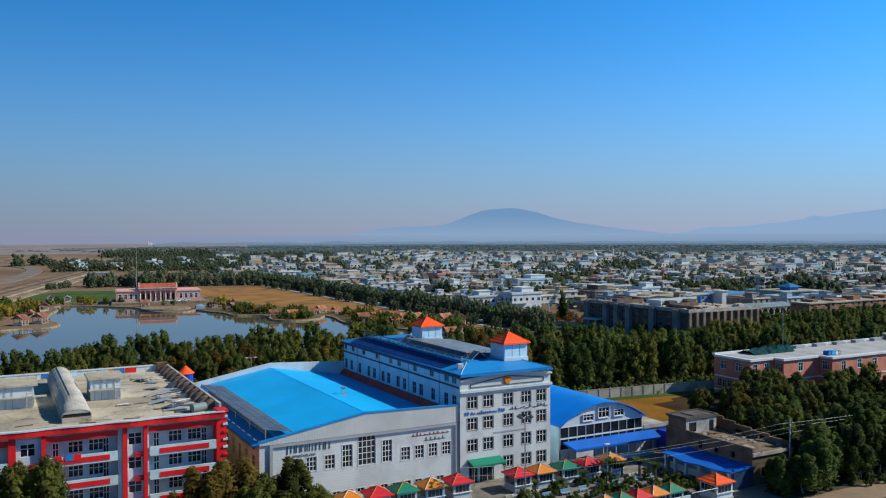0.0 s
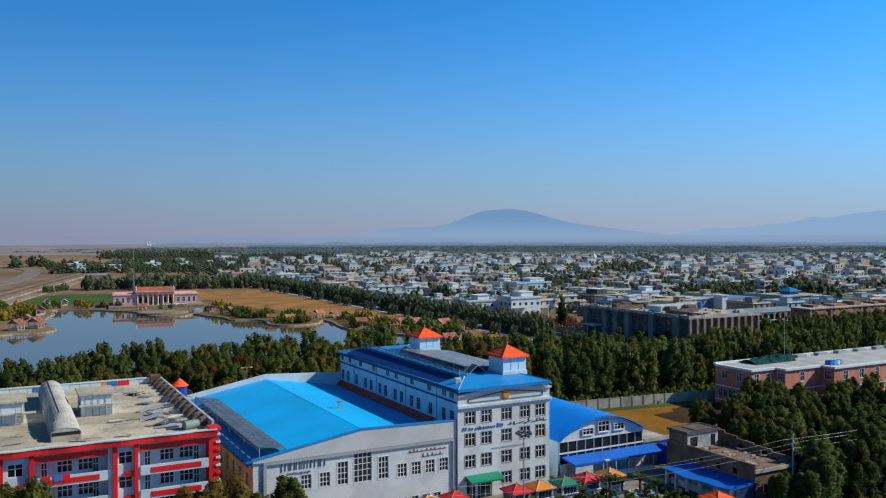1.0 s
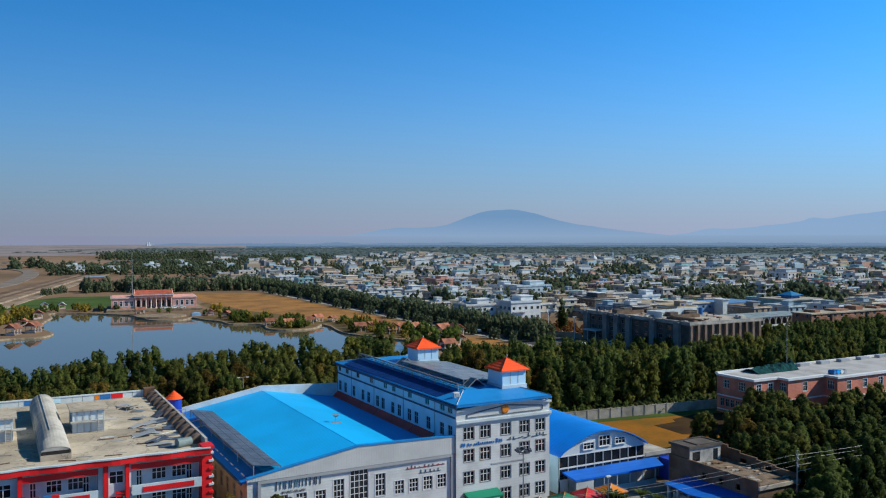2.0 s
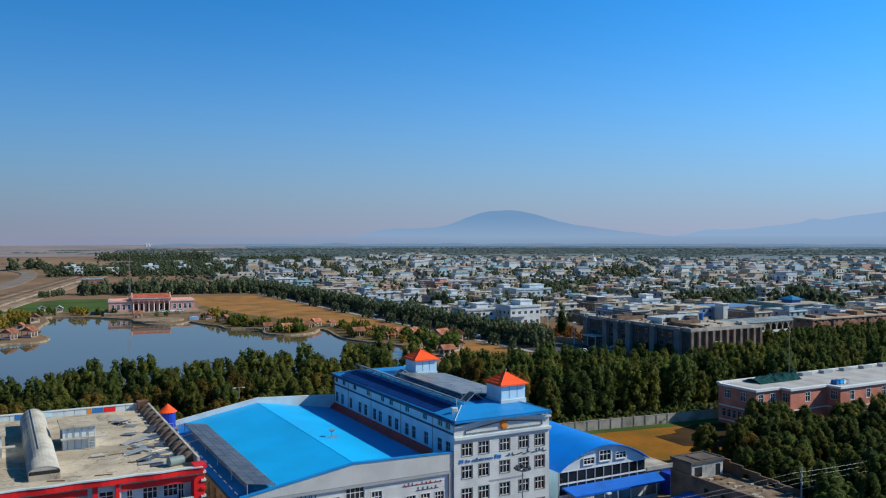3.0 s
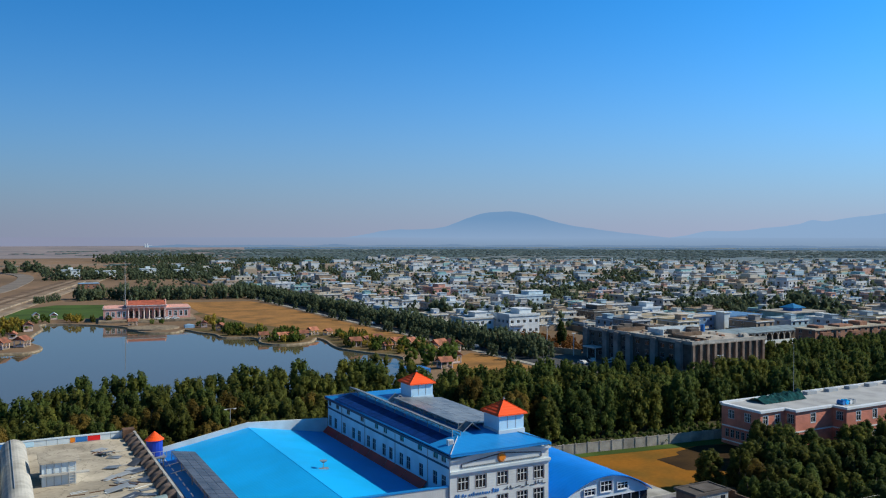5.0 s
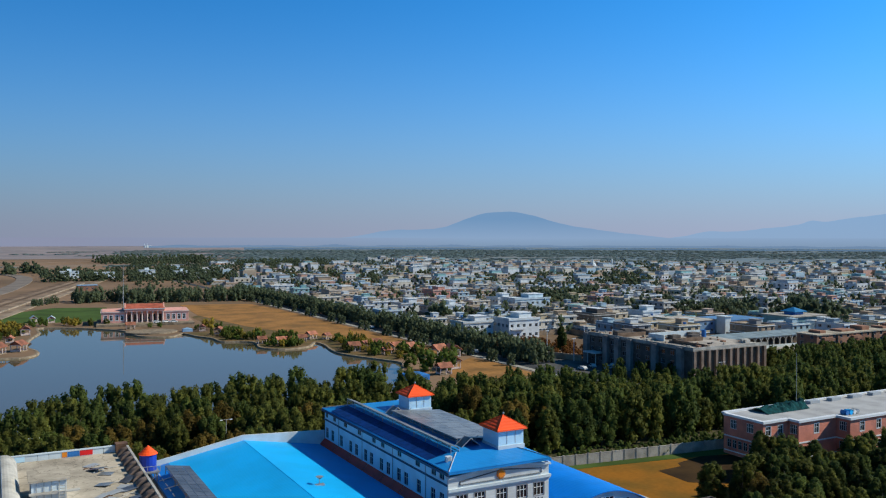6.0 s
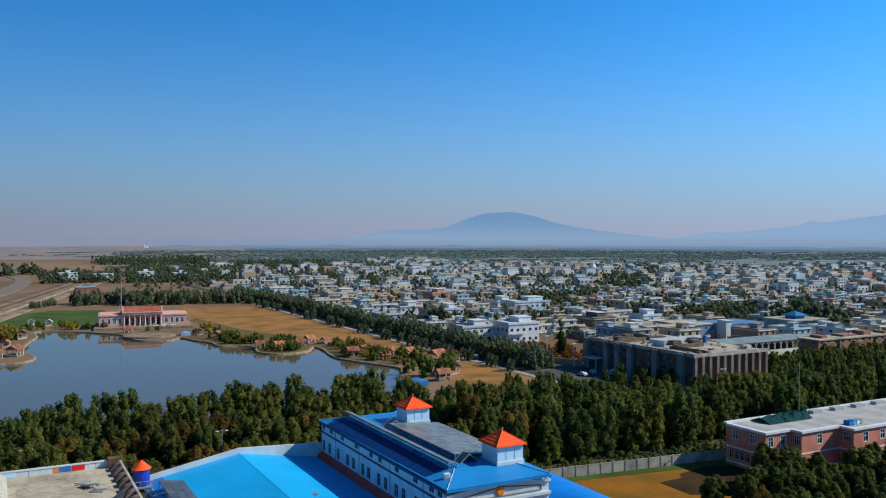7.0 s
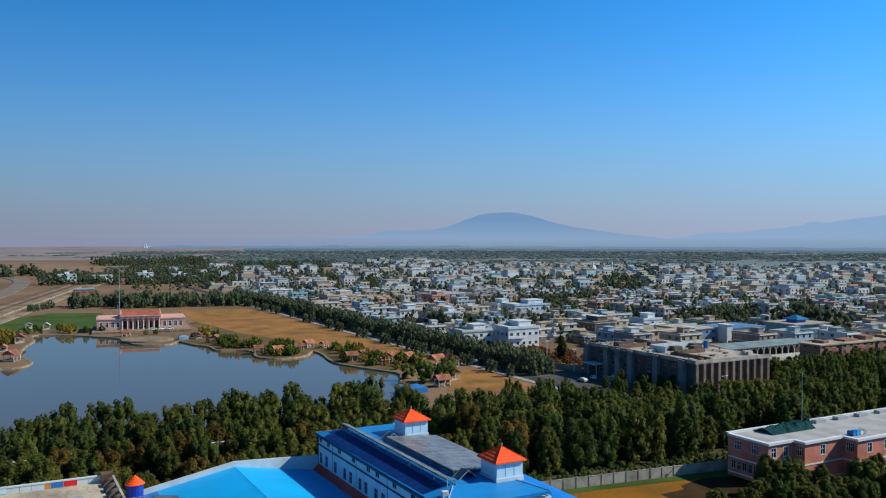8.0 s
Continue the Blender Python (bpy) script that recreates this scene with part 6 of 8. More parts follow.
class Heap:
    """Many plants joined into one mesh."""

    def __init__(self):
        self.v, self.f, self.nv, self.n = [], [], [], 0

    def add(self, data, x, y, s, w, turn, z=0.0):
        v, f, nv = data
        c, d = math.cos(turn), math.sin(turn)
        self.nv.append(np.stack([nv[:, 0] * c - nv[:, 1] * d, nv[:, 0] * d + nv[:, 1] * c, nv[:, 2]], 1))
        out = np.empty((len(v), 3))
        out[:, 0] = x + w * (v[:, 0] * c - v[:, 1] * d)
        out[:, 1] = y + w * (v[:, 0] * d + v[:, 1] * c)
        out[:, 2] = z + v[:, 2] * s
        self.v.append(out)
        self.f.append(np.array(f, dtype=np.int64) + self.n)
        self.n += len(v)

    def link(self, name, material, label):
        v, f = np.concatenate(self.v), np.concatenate(self.f)
        me = bpy.data.meshes.new(name)
        me.vertices.add(len(v))
        me.vertices.foreach_set("co", v.ravel())
        me.loops.add(f.size)
        me.loops.foreach_set("vertex_index", f.ravel())
        me.polygons.add(len(f))
        me.polygons.foreach_set("loop_start", np.arange(0, f.size, 3))
        me.polygons.foreach_set("use_smooth", [True] * len(f))
        me.materials.append(material)
        me.update(calc_edges=True)
        me.normals_split_custom_set_from_vertices(np.concatenate(self.nv).tolist())
        return tagged(new(name, me), label, kind="stuff")


mid = [crown_data(20 + s, h, r, 22, 900, 0.38, 0.08, 5, 4, 1.6) for s, h, r in ((0, 12, 3.4), (1, 11, 3.3), (2, 13, 3.0))]
heaps = {0: Heap(), 1: Heap(), 2: Heap()}
for x, y, h, k in belt[290:]:
    d = mid[k % 3]
    s = h / (12, 11, 13)[k % 3]
    heaps[0 if k in (0, 2, 3) else 1].add(d, x, y, s, max(s, 0.9), rng.uniform(0, 6.28))
# the tree rows along the road, and the groves behind the pavilion
broad = [crown_data(30 + s, h, r, 13, 260, 0.55, 0.03, 5, 4, 1.5) for s, h, r in ((0, 10, 3.8), (1, 9, 3.6), (2, 11, 3.4))]
for y in np.arange(172, 640, 4.0):
    for x0 in (133.0, 138.5):
        if rng.random() < 0.94:
            k = rng.randrange(3)
            s = rng.uniform(0.72, 1.0)
            heaps[2].add(broad[k], x0 + rng.uniform(-1.5, 1.5), y + rng.uniform(-1.5, 1.5), s, s * 0.98, rng.uniform(0, 6.28))
    if rng.random() < 0.4:
        heaps[2].add(broad[2], 121 + rng.uniform(-1, 1), y, 0.5, 0.6, 0)


def grove(heap, x0, y0, x1, y1, depth, step, low, high, skip=0.1):
    """Trees standing in a band along a line."""
    n = max(1, int(math.hypot(x1 - x0, y1 - y0) / step))
    for i in range(n):
        for j in range(max(1, int(depth / step))):
            if rng.random() > skip:
                t, s = (i + rng.random()) / n, rng.uniform(low, high)
                heap.add(broad[rng.randrange(3)], x0 + (x1 - x0) * t + rng.uniform(-1, 1), y0 + (y1 - y0) * t + (j + rng.random()) * step, s, s * 1.1, rng.uniform(0, 6.28))


for x, y in scatter(rng, 84, 150, 112, 142, 6.0):
    if 121 < x < 133 or (x < 96 and y > 128) or y > 150 - 0.1 * x:
        continue
    s = rng.uniform(0.42, 0.58)
    heaps[1].add(mid[rng.randrange(3)], x, y, s, s * 1.05, rng.uniform(0, 6.28))
grove(heaps[2], -34, 552, -12, 590, 14, 7, 0.4, 0.6, 0.3)
grove(heaps[2], -6, 572, 26, 582, 30, 6.0, 0.6, 1.2, 0.2)
grove(heaps[2], 26, 560, 122, 546, 34, 6.5, 0.65, 1.3, 0.22)
grove(heaps[2], 30, 620, 120, 590, 22, 8, 0.7, 1.0, 0.4)
heaps[0].link("far_belt_trees", LEAF_OLIVE, "olive-green trees of the far side of the belt")
heaps[1].link("dark_belt_trees", LEAF_DARK, "dark green trees of the far side of the wood")
heaps[2].link("roadside_trees", LEAF_MID, "dusty green trees along the road and behind the lake park")
# bright shrubs near the lake
bush = [crown_data(40 + s, 5.0, 2.7, 9, 240, 0.4, 0.2, 6, 4, 1.15) for s in range(2)]
bushes = {0: Heap(), 1: Heap(), 2: Heap()}
for x, y, s, k in ((86, 176, 1.7, 0), (93, 174, 1.5, 0), (99, 182, 1.3, 0), (84, 186, 1.2, 0), (90, 232, 1.0, 0), (83, 246, 0.9, 0), (98, 222, 1.1, 0), (102, 214, 1.2, 0), (107, 196, 1.3, 0), (64, 287, 0.9, 0), (57, 300, 0.9, 0), (50, 312, 1.0, 0),
                   (47, 322, 1.0, 0), (69, 300, 0.9, 0), (74, 296, 0.8, 0), (46, 356, 1.3, 1), (50, 350, 0.9, 0), (39, 352, 0.7, 0), (55, 330, 0.8, 0), (86, 262, 0.8, 1), (88, 272, 0.9, 0), (93, 256, 0.8, 0), (-48, 392, 1.2, 1), (-52, 384, 1.4, 1), (-47, 374, 1.3, 1),
                   (-50, 362, 1.1, 1), (-58, 352, 1.3, 1), (-62, 338, 1.5, 1), (-66, 326, 1.5, 0), (-70, 318, 1.4, 1), (-68, 306, 1.2, 1), (-20, 412, 1.0, 1), (-14, 414, 0.7, 0), (-38, 412, 0.9, 0), (-60, 410, 1.3, 0), (-62, 380, 1.4, 0), (19, 378, 0.6, 0), (24, 378, 0.6, 0)):
    bushes[k].add(bush[rng.randrange(2)], x, y, s, s * 1.05, rng.uniform(0, 6))
for i, (x, y) in enumerate(lake):
    if y > 204 and x > -50 and not (-8 < x < 34 and y > 330) and not (x < -30 and y < 345):
        for k in range(2):
            nx, ny = offset_loop(lake, rng.uniform(5.0, 20))[i]
            bushes[rng.choice((0, 0, 1, 2, 2))].add(bush[rng.randrange(2)], nx + rng.uniform(-2, 2), ny + rng.uniform(-2, 2), rng.uniform(0.3, 1.05), rng.uniform(0.35, 0.85), rng.uniform(0, 6))
bushes[0].link("lake_shrubs", LEAF_BRIGHT, "fresh green shrubs and low trees round the lake")
bushes[2].link("olive_shrubs", LEAF_OLIVE, "dull olive shrubs and small trees of the lake park")
bushes[1].link("autumn_shrubs", foliage("yellowing_foliage", (0.15, 0.115, 0.022), (0.27, 0.20, 0.032)), "yellow-brown shrubs on the lake shore")

# ---- lakeside pavilion ----
pav = thing("lake_pavilion", (23, 415, 0), "long pale-pink pavilion with a columned portico and red tiled roof", "building")
part("terrace", Geo().box(-4, 50, 396, 432, -0.2, 1.2), STONE, pav)
for x0, x1, y0, y1, h in ((-1.5, 11.5, 407, 430, 7.2), (33.5, 47.5, 407, 430, 7.0)):
    s = Side(x0, y0, x1 - x0, 0)
    holes = [(u, u + 1.6, 2.6, 5.6) for u in (1.5, 4.6, 7.7, 10.6) if u + 1.8 < x1 - x0]
    part("wing_wall", s.wall(Geo(), 1.2, h, holes), PINK_PALE, pav, "pale pink wing wall")
    windows(pav, s, holes, 2, 2, surround=0.25)
    w = Side(x0, y1, 0, y0 - y1)
    wh = [(u, u + 1.8, 2.6, 5.6) for u in (3, 9, 15)]
    part("wing_wall", w.wall(Geo(), 1.2, h, wh), PINK_PALE, pav)
    windows(pav, w, wh, 2, 2, surround=0.25)
    part("wing_core", Geo().box(x0 + 0.4, x1, y0 + 0.5, y1, 1.2, h - 0.3), PINK_PALE, pav)
    part("wing_cornice", Geo().box(x0 - 0.4, x1 + 0.3, y0 - 0.4, y1 + 0.3, h, h + 0.5), PINK_WHITE, pav)
    part("wing_roof", Geo().box(x0 + 0.2, x1 - 0.3, y0 + 0.2, y1 - 0.3, h + 0.501, h + 0.75), PINK_PALE, pav)
part("hall_wall", Geo().box(11.5, 33.5, 411, 430, 1.2, 9.2), PINK_PALE, pav)
for k in range(6):
    part("hall_door", Geo().box(13.2 + 3.4 * k, 15.2 + 3.4 * k, 410.9, 410.99, 1.3, 5.6), GLASS, pav)
for k in range(8):
    x = 12.2 + 2.93 * k
    col = part("column", Geo().cone(x, 406.6, 1.4, 7.3, 0.40, 0.34, 10), PINK_WHITE, pav)
    part("capital", Geo().box(x - 0.6, x + 0.6, 406.0, 407.2, 7.3, 7.7), PINK_WHITE, col)
    part("column_base", Geo().box(x - 0.6, x + 0.6, 406.0, 407.2, 1.2, 1.5), PINK_WHITE, col)
part("entablature", Geo().box(11.3, 33.7, 405.8, 411, 7.7, 9.0), PINK_PALE, pav)
part("portico_cornice", Geo().box(10.9, 34.1, 405.4, 411.2, 9.0, 9.35), FRAME, pav)
part("portico_roof", Geo().slab([(11.2, 405.6, 9.4), (33.8, 405.6, 9.4), (32.6, 413.5, 11.8), (12.4, 413.5, 11.8)], 0.2).slab([(12.4, 413.5, 11.8), (32.6, 413.5, 11.8), (33.8, 421.5, 9.4), (11.2, 421.5, 9.4)], 0.2), TILE_RED, pav, "red tiled roof")
for x in (11.6, 33.4):
    part("gable_end", Geo().solid([(x - 0.3, 405.6, 9.3), (x - 0.3, 413.5, 12.3), (x - 0.3, 421.5, 9.3), (x + 0.3, 405.6, 9.3), (x + 0.3, 413.5, 12.3), (x + 0.3, 421.5, 9.3)], [(0, 2, 1), (3, 4, 5), (0, 1, 4, 3), (1, 2, 5, 4), (2, 0, 3, 5)]), PINK_PALE, pav)
part("round_terrace", Geo().prism([(24.5 + 13.5 * math.cos(a * math.tau / 28), 360 + 11.5 * math.sin(a * math.tau / 28)) for a in range(28)], -0.9, 0.7), STONE, pav, "round stone terrace at the water")
part("steps", Geo().box(16, 29, 393, 396, -0.1, 0.7).box(17, 28, 395, 396.5, 0.7, 1.0), STONE, pav)
pav.location = (21.2, 408, 0)
pav.scale = (0.965, 0.965, 0.965)
pav.rotation_euler.z = radians(-7)


def hut(size, label):
    t = thing("garden_hut", (0, 0, 0), label, "garden hut", "lakeside huts")
    a, b = size, size * 0.75
    for sx in (-1, 1):
        for sy in (-1, 1):
            part("post", Geo().box(sx * a - 0.14, sx * a + 0.14, sy * b - 0.14, sy * b + 0.14, 0, 2.6), PINK_WHITE, t)
    part("post", Geo().box(-0.12, 0.12, -b - 0.12, -b + 0.12, 0, 2.6), PINK_WHITE, t)
    part("floor", Geo().box(-a - 0.3, a + 0.3, -b - 0.3, b + 0.3, -0.1, 0.25), STONE, t)
    part("bench_wall", Geo().box(-a, a, b - 0.1, b + 0.1, 0.25, 0.9), STONE, t)
    for s in (-1, 1):
        part("rail", Geo().box(s * a - 0.06, s * a + 0.06, -b, b, 0.25, 0.8), PINK_WHITE, t)
    part("lintel", Geo().box(-a - 0.2, a + 0.2, -b - 0.2, b + 0.2, 2.5, 2.75), PINK_WHITE, t)
    part("roof", Geo().gable(-a - 0.7, a + 0.7, -b - 0.7, b + 0.7, 2.7, 4.3, "x", 0.18), HUT_TILE, t, "clay-tiled saddle roof")
    for s in (-1, 1):
        x = s * (a + 0.15)
        part("gable_board", Geo().solid([(x - 0.08, -b - 0.2, 2.75), (x - 0.08, b + 0.2, 2.75), (x - 0.08, 0, 4.0), (x + 0.08, -b - 0.2, 2.75), (x + 0.08, b + 0.2, 2.75), (x + 0.08, 0, 4.0)], [(0, 2, 1), (3, 4, 5), (0, 1, 4, 3), (1, 2, 5, 4), (2, 0, 3, 5)]), HUT_TILE, t)
    return t


white_roof = Geo().gable(-3.1, 3.1, -2.5, 2.5, 2.7, 4.3, "x", 0.18).mesh("roof", PALE)
first = hut(2.4, "small open garden hut with white posts and a terracotta roof")
first.matrix_basis = pose(-47.2, 306, 0, 0, 0, 62)
for x, y, r, s in ((-27, 432, 88, 1.15), (-36, 440, 94, 1.1), (41, 349, 80, 1.0), (45.5, 331, 60, 1.1), (54, 283, 0, 1.0), (61, 277, 10, 1.0), (66.5, 279, -10, 0.9), (73, 281, 0, 1.0), (80.5, 289, 20, 1.1), (87, 285, 30, 0.9), (82, 238, 0, 1.2),
                   (90, 245, 40, 1.0), (96.5, 247, 0, 1.1), (96, 231, 70, 1.1), (103, 225, 30, 1.2), (101, 234, 0, 1.0), (107, 206, 20, 1.5), (112, 203, 90, 1.5), (-55.2, 300.5, 60, 1.35), (-42.5, 371, 90, 1.4), (8.6, 376, 0, 1.1), (91, 223, 0, 0.9), (-50, 340, 80, 1.0), (50, 318, 60, 0.9), (97, 176, 90, 1.4), (88, 166, 0, 1.2)):
    c = copy_thing(first, pose(x, y, 0, 0, 0, r))
    c.scale = (s * 0.78, s * 0.78, s * 0.85)
first.scale = (1.15, 1.15, 1.15)
for o in bpy.data.objects:
    if o.name.startswith("garden_hut") and o.location.x < -20 and o.location.y > 425:
        for c in o.children:
            if c.name.startswith("roof"):
                c.data = white_roof
        tagged(o, "small white garden hut beside the lawn", "garden hut", "lakeside huts")
lm = thing("radio_mast", (13.5, 441, 0), "tall thin grey lattice radio mast", "mast")
for k in range(8):
    part("section", Geo().tube((13.5, 441, 4.2 * k), (13.5, 441, 4.2 * (k + 1)), 0.26 - 0.02 * k, 0.24 - 0.02 * k, n=4), METAL, lm)
for k in range(5):
    part("guy_wire", Geo().tube((13.5, 441, 6.0 * k + 6), (13.5 + 6 * math.cos(k * 2.1), 441 + 6 * math.sin(k * 2.1), 0), 0.03, n=4), METAL, lm)
part("boat_cover", Geo().hip(31, 36, 349, 352, 1.5, 2.2, 1.5), CABIN_BLUE, thing("covered_stall", (34, 350, 0), "low stall under a blue sheet beside the pavilion", "stall"))
part("cover", Geo().hip(70, 78, 158, 166, 1.8, 2.6, 1.9), SIGN_BLUE, thing("covered_stall", (74, 162, 0), "low stall under a blue sheet among the trees", "stall"))


def car(material, label):
    t = thing("parked_car", (0, 0, 0), label, "car", "parked cars")
    part("body", Geo().profile_y([(-2.1, 0.35), (2.1, 0.35), (2.15, 0.85), (1.3, 0.98), (0.75, 1.45), (-1.1, 1.45), (-1.7, 0.98), (-2.15, 0.9)], -0.85, 0.85), material, t)
    part("windscreen", Geo().profile_y([(0.82, 1.0), (1.2, 1.0), (0.74, 1.41), (0.62, 1.41)], -0.87, 0.87), GLASS, t)
    part("side_glass", Geo().profile_y([(-1.45, 1.0), (0.75, 1.0), (0.55, 1.38), (-1.05, 1.38)], -0.865, 0.865), GLASS, t)
    for x in (-1.3, 1.3):
        for y in (-0.8, 0.8):
            part("wheel", Geo().tube((x, y - 0.1, 0.34), (x, y + 0.1, 0.34), 0.34, n=12), ASPHALT, t)
    return t


c1 = car(mat("white_car_paint", (0.7, 0.7, 0.7), 0.3), "white saloon car parked")
c1.location = (25, 392, 1.14)
for x, y, z, r in ((30, 392, 1.14, 20), (34, 391, 1.14, 0), (139, 150, 0, 90), (146, 153, 0, 70), (149, 147, 0, 0), (154, 150, 0, 20), (127, 210, 0.02, 90), (126, 320, 0.02, 90), (226, 150, 0, 10), (233, 149, 0, 90)):
    copy_thing(c1, pose(x, y, z, 0, 0, r))

# lamp posts and wires near the hall


def lamp(x, y, h, label):
    t = thing("street_lamp", (x, y, 0), label, "street lamp", "street lamps")
    part("pole", Geo().tube((x, y, 0), (x, y, h), 0.11, 0.07), METAL, t)
    part("arm", Geo().tube((x - 1.0, y, h - 0.1), (x + 1.0, y, h - 0.1), 0.05), METAL, t)
    for s in (-1, 1):
        part("head", Geo().box(x + s * 1.0 - 0.3, x + s * 1.0 + 0.3, y - 0.15, y + 0.15, h - 0.22, h - 0.06), FRAME, t)


for x, y, h in ((-13.9, 74.5, 11.6), (-50, 92, 8.0), (104, 60, 8), (150, 92, 10)):
    lamp(x, y, h, "grey double-armed street lamp")
flood = thing("flood_light_mast", (3.3, -11.5, 0), "tall slim mast with a ring of flood lights", "flood light")
part("pole", Geo().tube((3.3, -11.5, 0), (3.3, -11.5, 12.3), 0.11, 0.08, n=8), METAL, flood)
ring = [(3.3 + 1.0 * math.cos(a * math.tau / 14), -11.5 + 1.0 * math.sin(a * math.tau / 14)) for a in range(14)]
for k in range(14):
    part("ring_bar", Geo().tube((*ring[k], 12.3), (*ring[(k + 1) % 14], 12.3), 0.08, n=5), SIGN_DARK, flood)
    if k % 2 == 0:
        part("lamp_head", Geo().box(ring[k][0] - 0.18, ring[k][0] + 0.18, ring[k][1] - 0.18, ring[k][1] + 0.18, 12.35, 12.65), SIGN_DARK, flood)
        part("spoke", Geo().tube((3.3, -11.5, 12.3), (*ring[k], 12.3), 0.04, n=4), METAL, flood)
pole = thing("power_pole", (43.4, -25.2, 0), "tall steel power pole with cross arms", "power pole")
part("shaft", Geo().tube((43.4, -25.2, 0), (43.4, -25.2, 10.6), 0.15, 0.1, n=8), METAL, pole)
for z in (9.6, 8.4):
    part("cross_arm", Geo().tube((42.4, -26.2, z), (44.4, -24.2, z), 0.07, n=5), METAL, pole)
part("lamp_arm", Geo().tube((43.4, -25.2, 7.4), (46.6, -26.4, 8.0), 0.05, n=5), METAL, pole)
part("lamp_head", Geo().box(46.4, 47.1, -26.6, -26.2, 7.9, 8.1), FRAME, pole)
p2 = thing("power_pole", (20, -9.8, 0), "slim steel lamp pole in the forecourt", "power pole")
part("shaft", Geo().tube((20, -9.8, 0), (20, -9.8, 6.0), 0.1, 0.07), METAL, p2)
part("head", Geo().box(19.6, 20.4, -10, -9.6, 5.9, 6.1), FRAME, p2)
wires = thing("power_lines", (43.4, -25.2, 9.6), "thin grey power lines sagging over the street", "power line")
for dz, dx in ((9.6, -1.0), (9.6, 1.0), (8.4, 0.0)):
    for a, b in ((Vector((43.4 + dx, -25.2 - dx, dz)), Vector((110, -25, dz + 2))), (Vector((43.4 + dx, -25.2 - dx, dz)), Vector((-10, -13.5, dz - 2.5)))):
        n = Vector((-(b - a).y, (b - a).x, 0)).normalized() * 0.016
        up = Vector((0, 0, 0.016))
        mids = [a.lerp(b, i / 16) - Vector((0, 0, 4.8 * i / 16 * (1 - i / 16))) for i in range(17)]
        ring = [tuple(p + o) for p in mids for o in (n, up, -n, -up)]
        g = Geo()
        g.solid(ring, [(4 * i + k, 4 * i + (k + 1) % 4, 4 * i + 4 + (k + 1) % 4, 4 * i + 4 + k) for i in range(16) for k in range(4)] + [(3, 2, 1, 0), (64, 65, 66, 67)])
        part("wire", g, FRAME_GREY, wires)


def palm(label):
    t = thing("palm", (0, 0, 0), label, "palm", "forecourt palms")
    part("trunk", Geo().tube((0, 0, 0), (0.05, 0.05, 1.5), 0.2, 0.16, n=7), BARK, t)
    for k in range(13):
        a = k * 2.4
        lift = 0.5 + 0.6 * ((k * 7) % 5) / 5
        g, last = Geo(), None
        for i in range(6):
            s = i / 5
            p = Vector((math.cos(a) * 1.5 * s, math.sin(a) * 1.5 * s, 1.5 + lift * math.sin(s * 2.2)))
            w = 0.22 * (1 - s) + 0.03
            n = Vector((-math.sin(a), math.cos(a), 0)) * w
            if last:
                g.face([last[0] - last[1], p - n, p + n, last[0] + last[1]])
            last = (p, n)
        part("frond", g, LEAF_DARK, t)
    return t


pm = palm("small palm in the forecourt planting")
pm.location = (24.0, -8.6, 0.04)
for x, y, s in ((26.5, -10, 1.3), (15.5, -9.5, 1), (6.5, -9.5, 0.9), (20.8, -9.6, 1.6), (28.0, -12, 1.1), (10.5, -10.5, 0.9)):
    copy_thing(pm, pose(x, y, 0.04)).scale = (s, s, s)
shrub = [crown_data(60 + s, 1.6, 0.9, 6, 160, 0.22, 0.1, 6, 4, 1.1) for s in range(2)]
hp = Heap()
rng = random.Random(12)
for k in range(110):
    x, y = rng.uniform(2, 31), rng.uniform(-22, -9)
    hp.add(shrub[k % 2], x, y, rng.uniform(0.5, 1.0), rng.uniform(0.6, 1.1), rng.uniform(0, 6))
hedge = Heap()
for k in range(120):
    hedge.add(shrub[k % 2], rng.uniform(38, 100), rng.uniform(-30.2, -24), rng.uniform(0.5, 1.3), rng.uniform(0.6, 1.2), rng.uniform(0, 6), 0.1)
for k in range(9):
    hedge.add(shrub[k % 2], 54 + 3.1 * k + rng.uniform(-0.8, 0.8), -31.4, rng.uniform(1.0, 1.5), rng.uniform(0.7, 0.9), rng.uniform(0, 6), 0.1)
hedge.link("verge_shrubs", LEAF_DARK, "dark undergrowth and clipped shrubs along the verge")
hp.link("forecourt_shrubs", LEAF_DARK, "low clipped shrubs and flowers in the forecourt")
kerb = thing("planter_kerb", (14, -9, 0), "white painted kerb round the planting", "kerb")
for k in range(24):
    part("kerb_stone", Geo().box(1.5 + 1.1 * k, 2.45 + 1.1 * k, -9.0, -8.75, 0.04, 0.35), FRAME if k % 2 else CONCRETE, kerb)
for k in range(8):
    t = thing("garden_bench", (3.5 + 3.3 * k, -12.2, 0.04), "pale blue slatted garden bench", "bench", "garden benches")
    x, y = 3.5 + 3.3 * k, -12.2
    part("seat", Geo().box(x - 0.8, x + 0.8, y - 0.25, y + 0.25, 0.42, 0.5), CABIN_BLUE, t)
    part("back", Geo().box(x - 0.8, x + 0.8, y + 0.22, y + 0.28, 0.55, 0.95), CABIN_BLUE, t)
    for s in (-0.7, 0.7):
        part("leg", Geo().box(x + s - 0.05, x + s + 0.05, y - 0.22, y + 0.28, 0.04, 0.42), METAL, t)
fw = thing("forecourt_fence", (24, -25.6, 0), "white panel wall and steel fence along the street", "fence")
for k in range(9):
    part("panel", Geo().box(6.5 + 1.75 * k, 8.1 + 1.75 * k, -25.7, -25.5, 0.04, 1.9), PALE, fw)
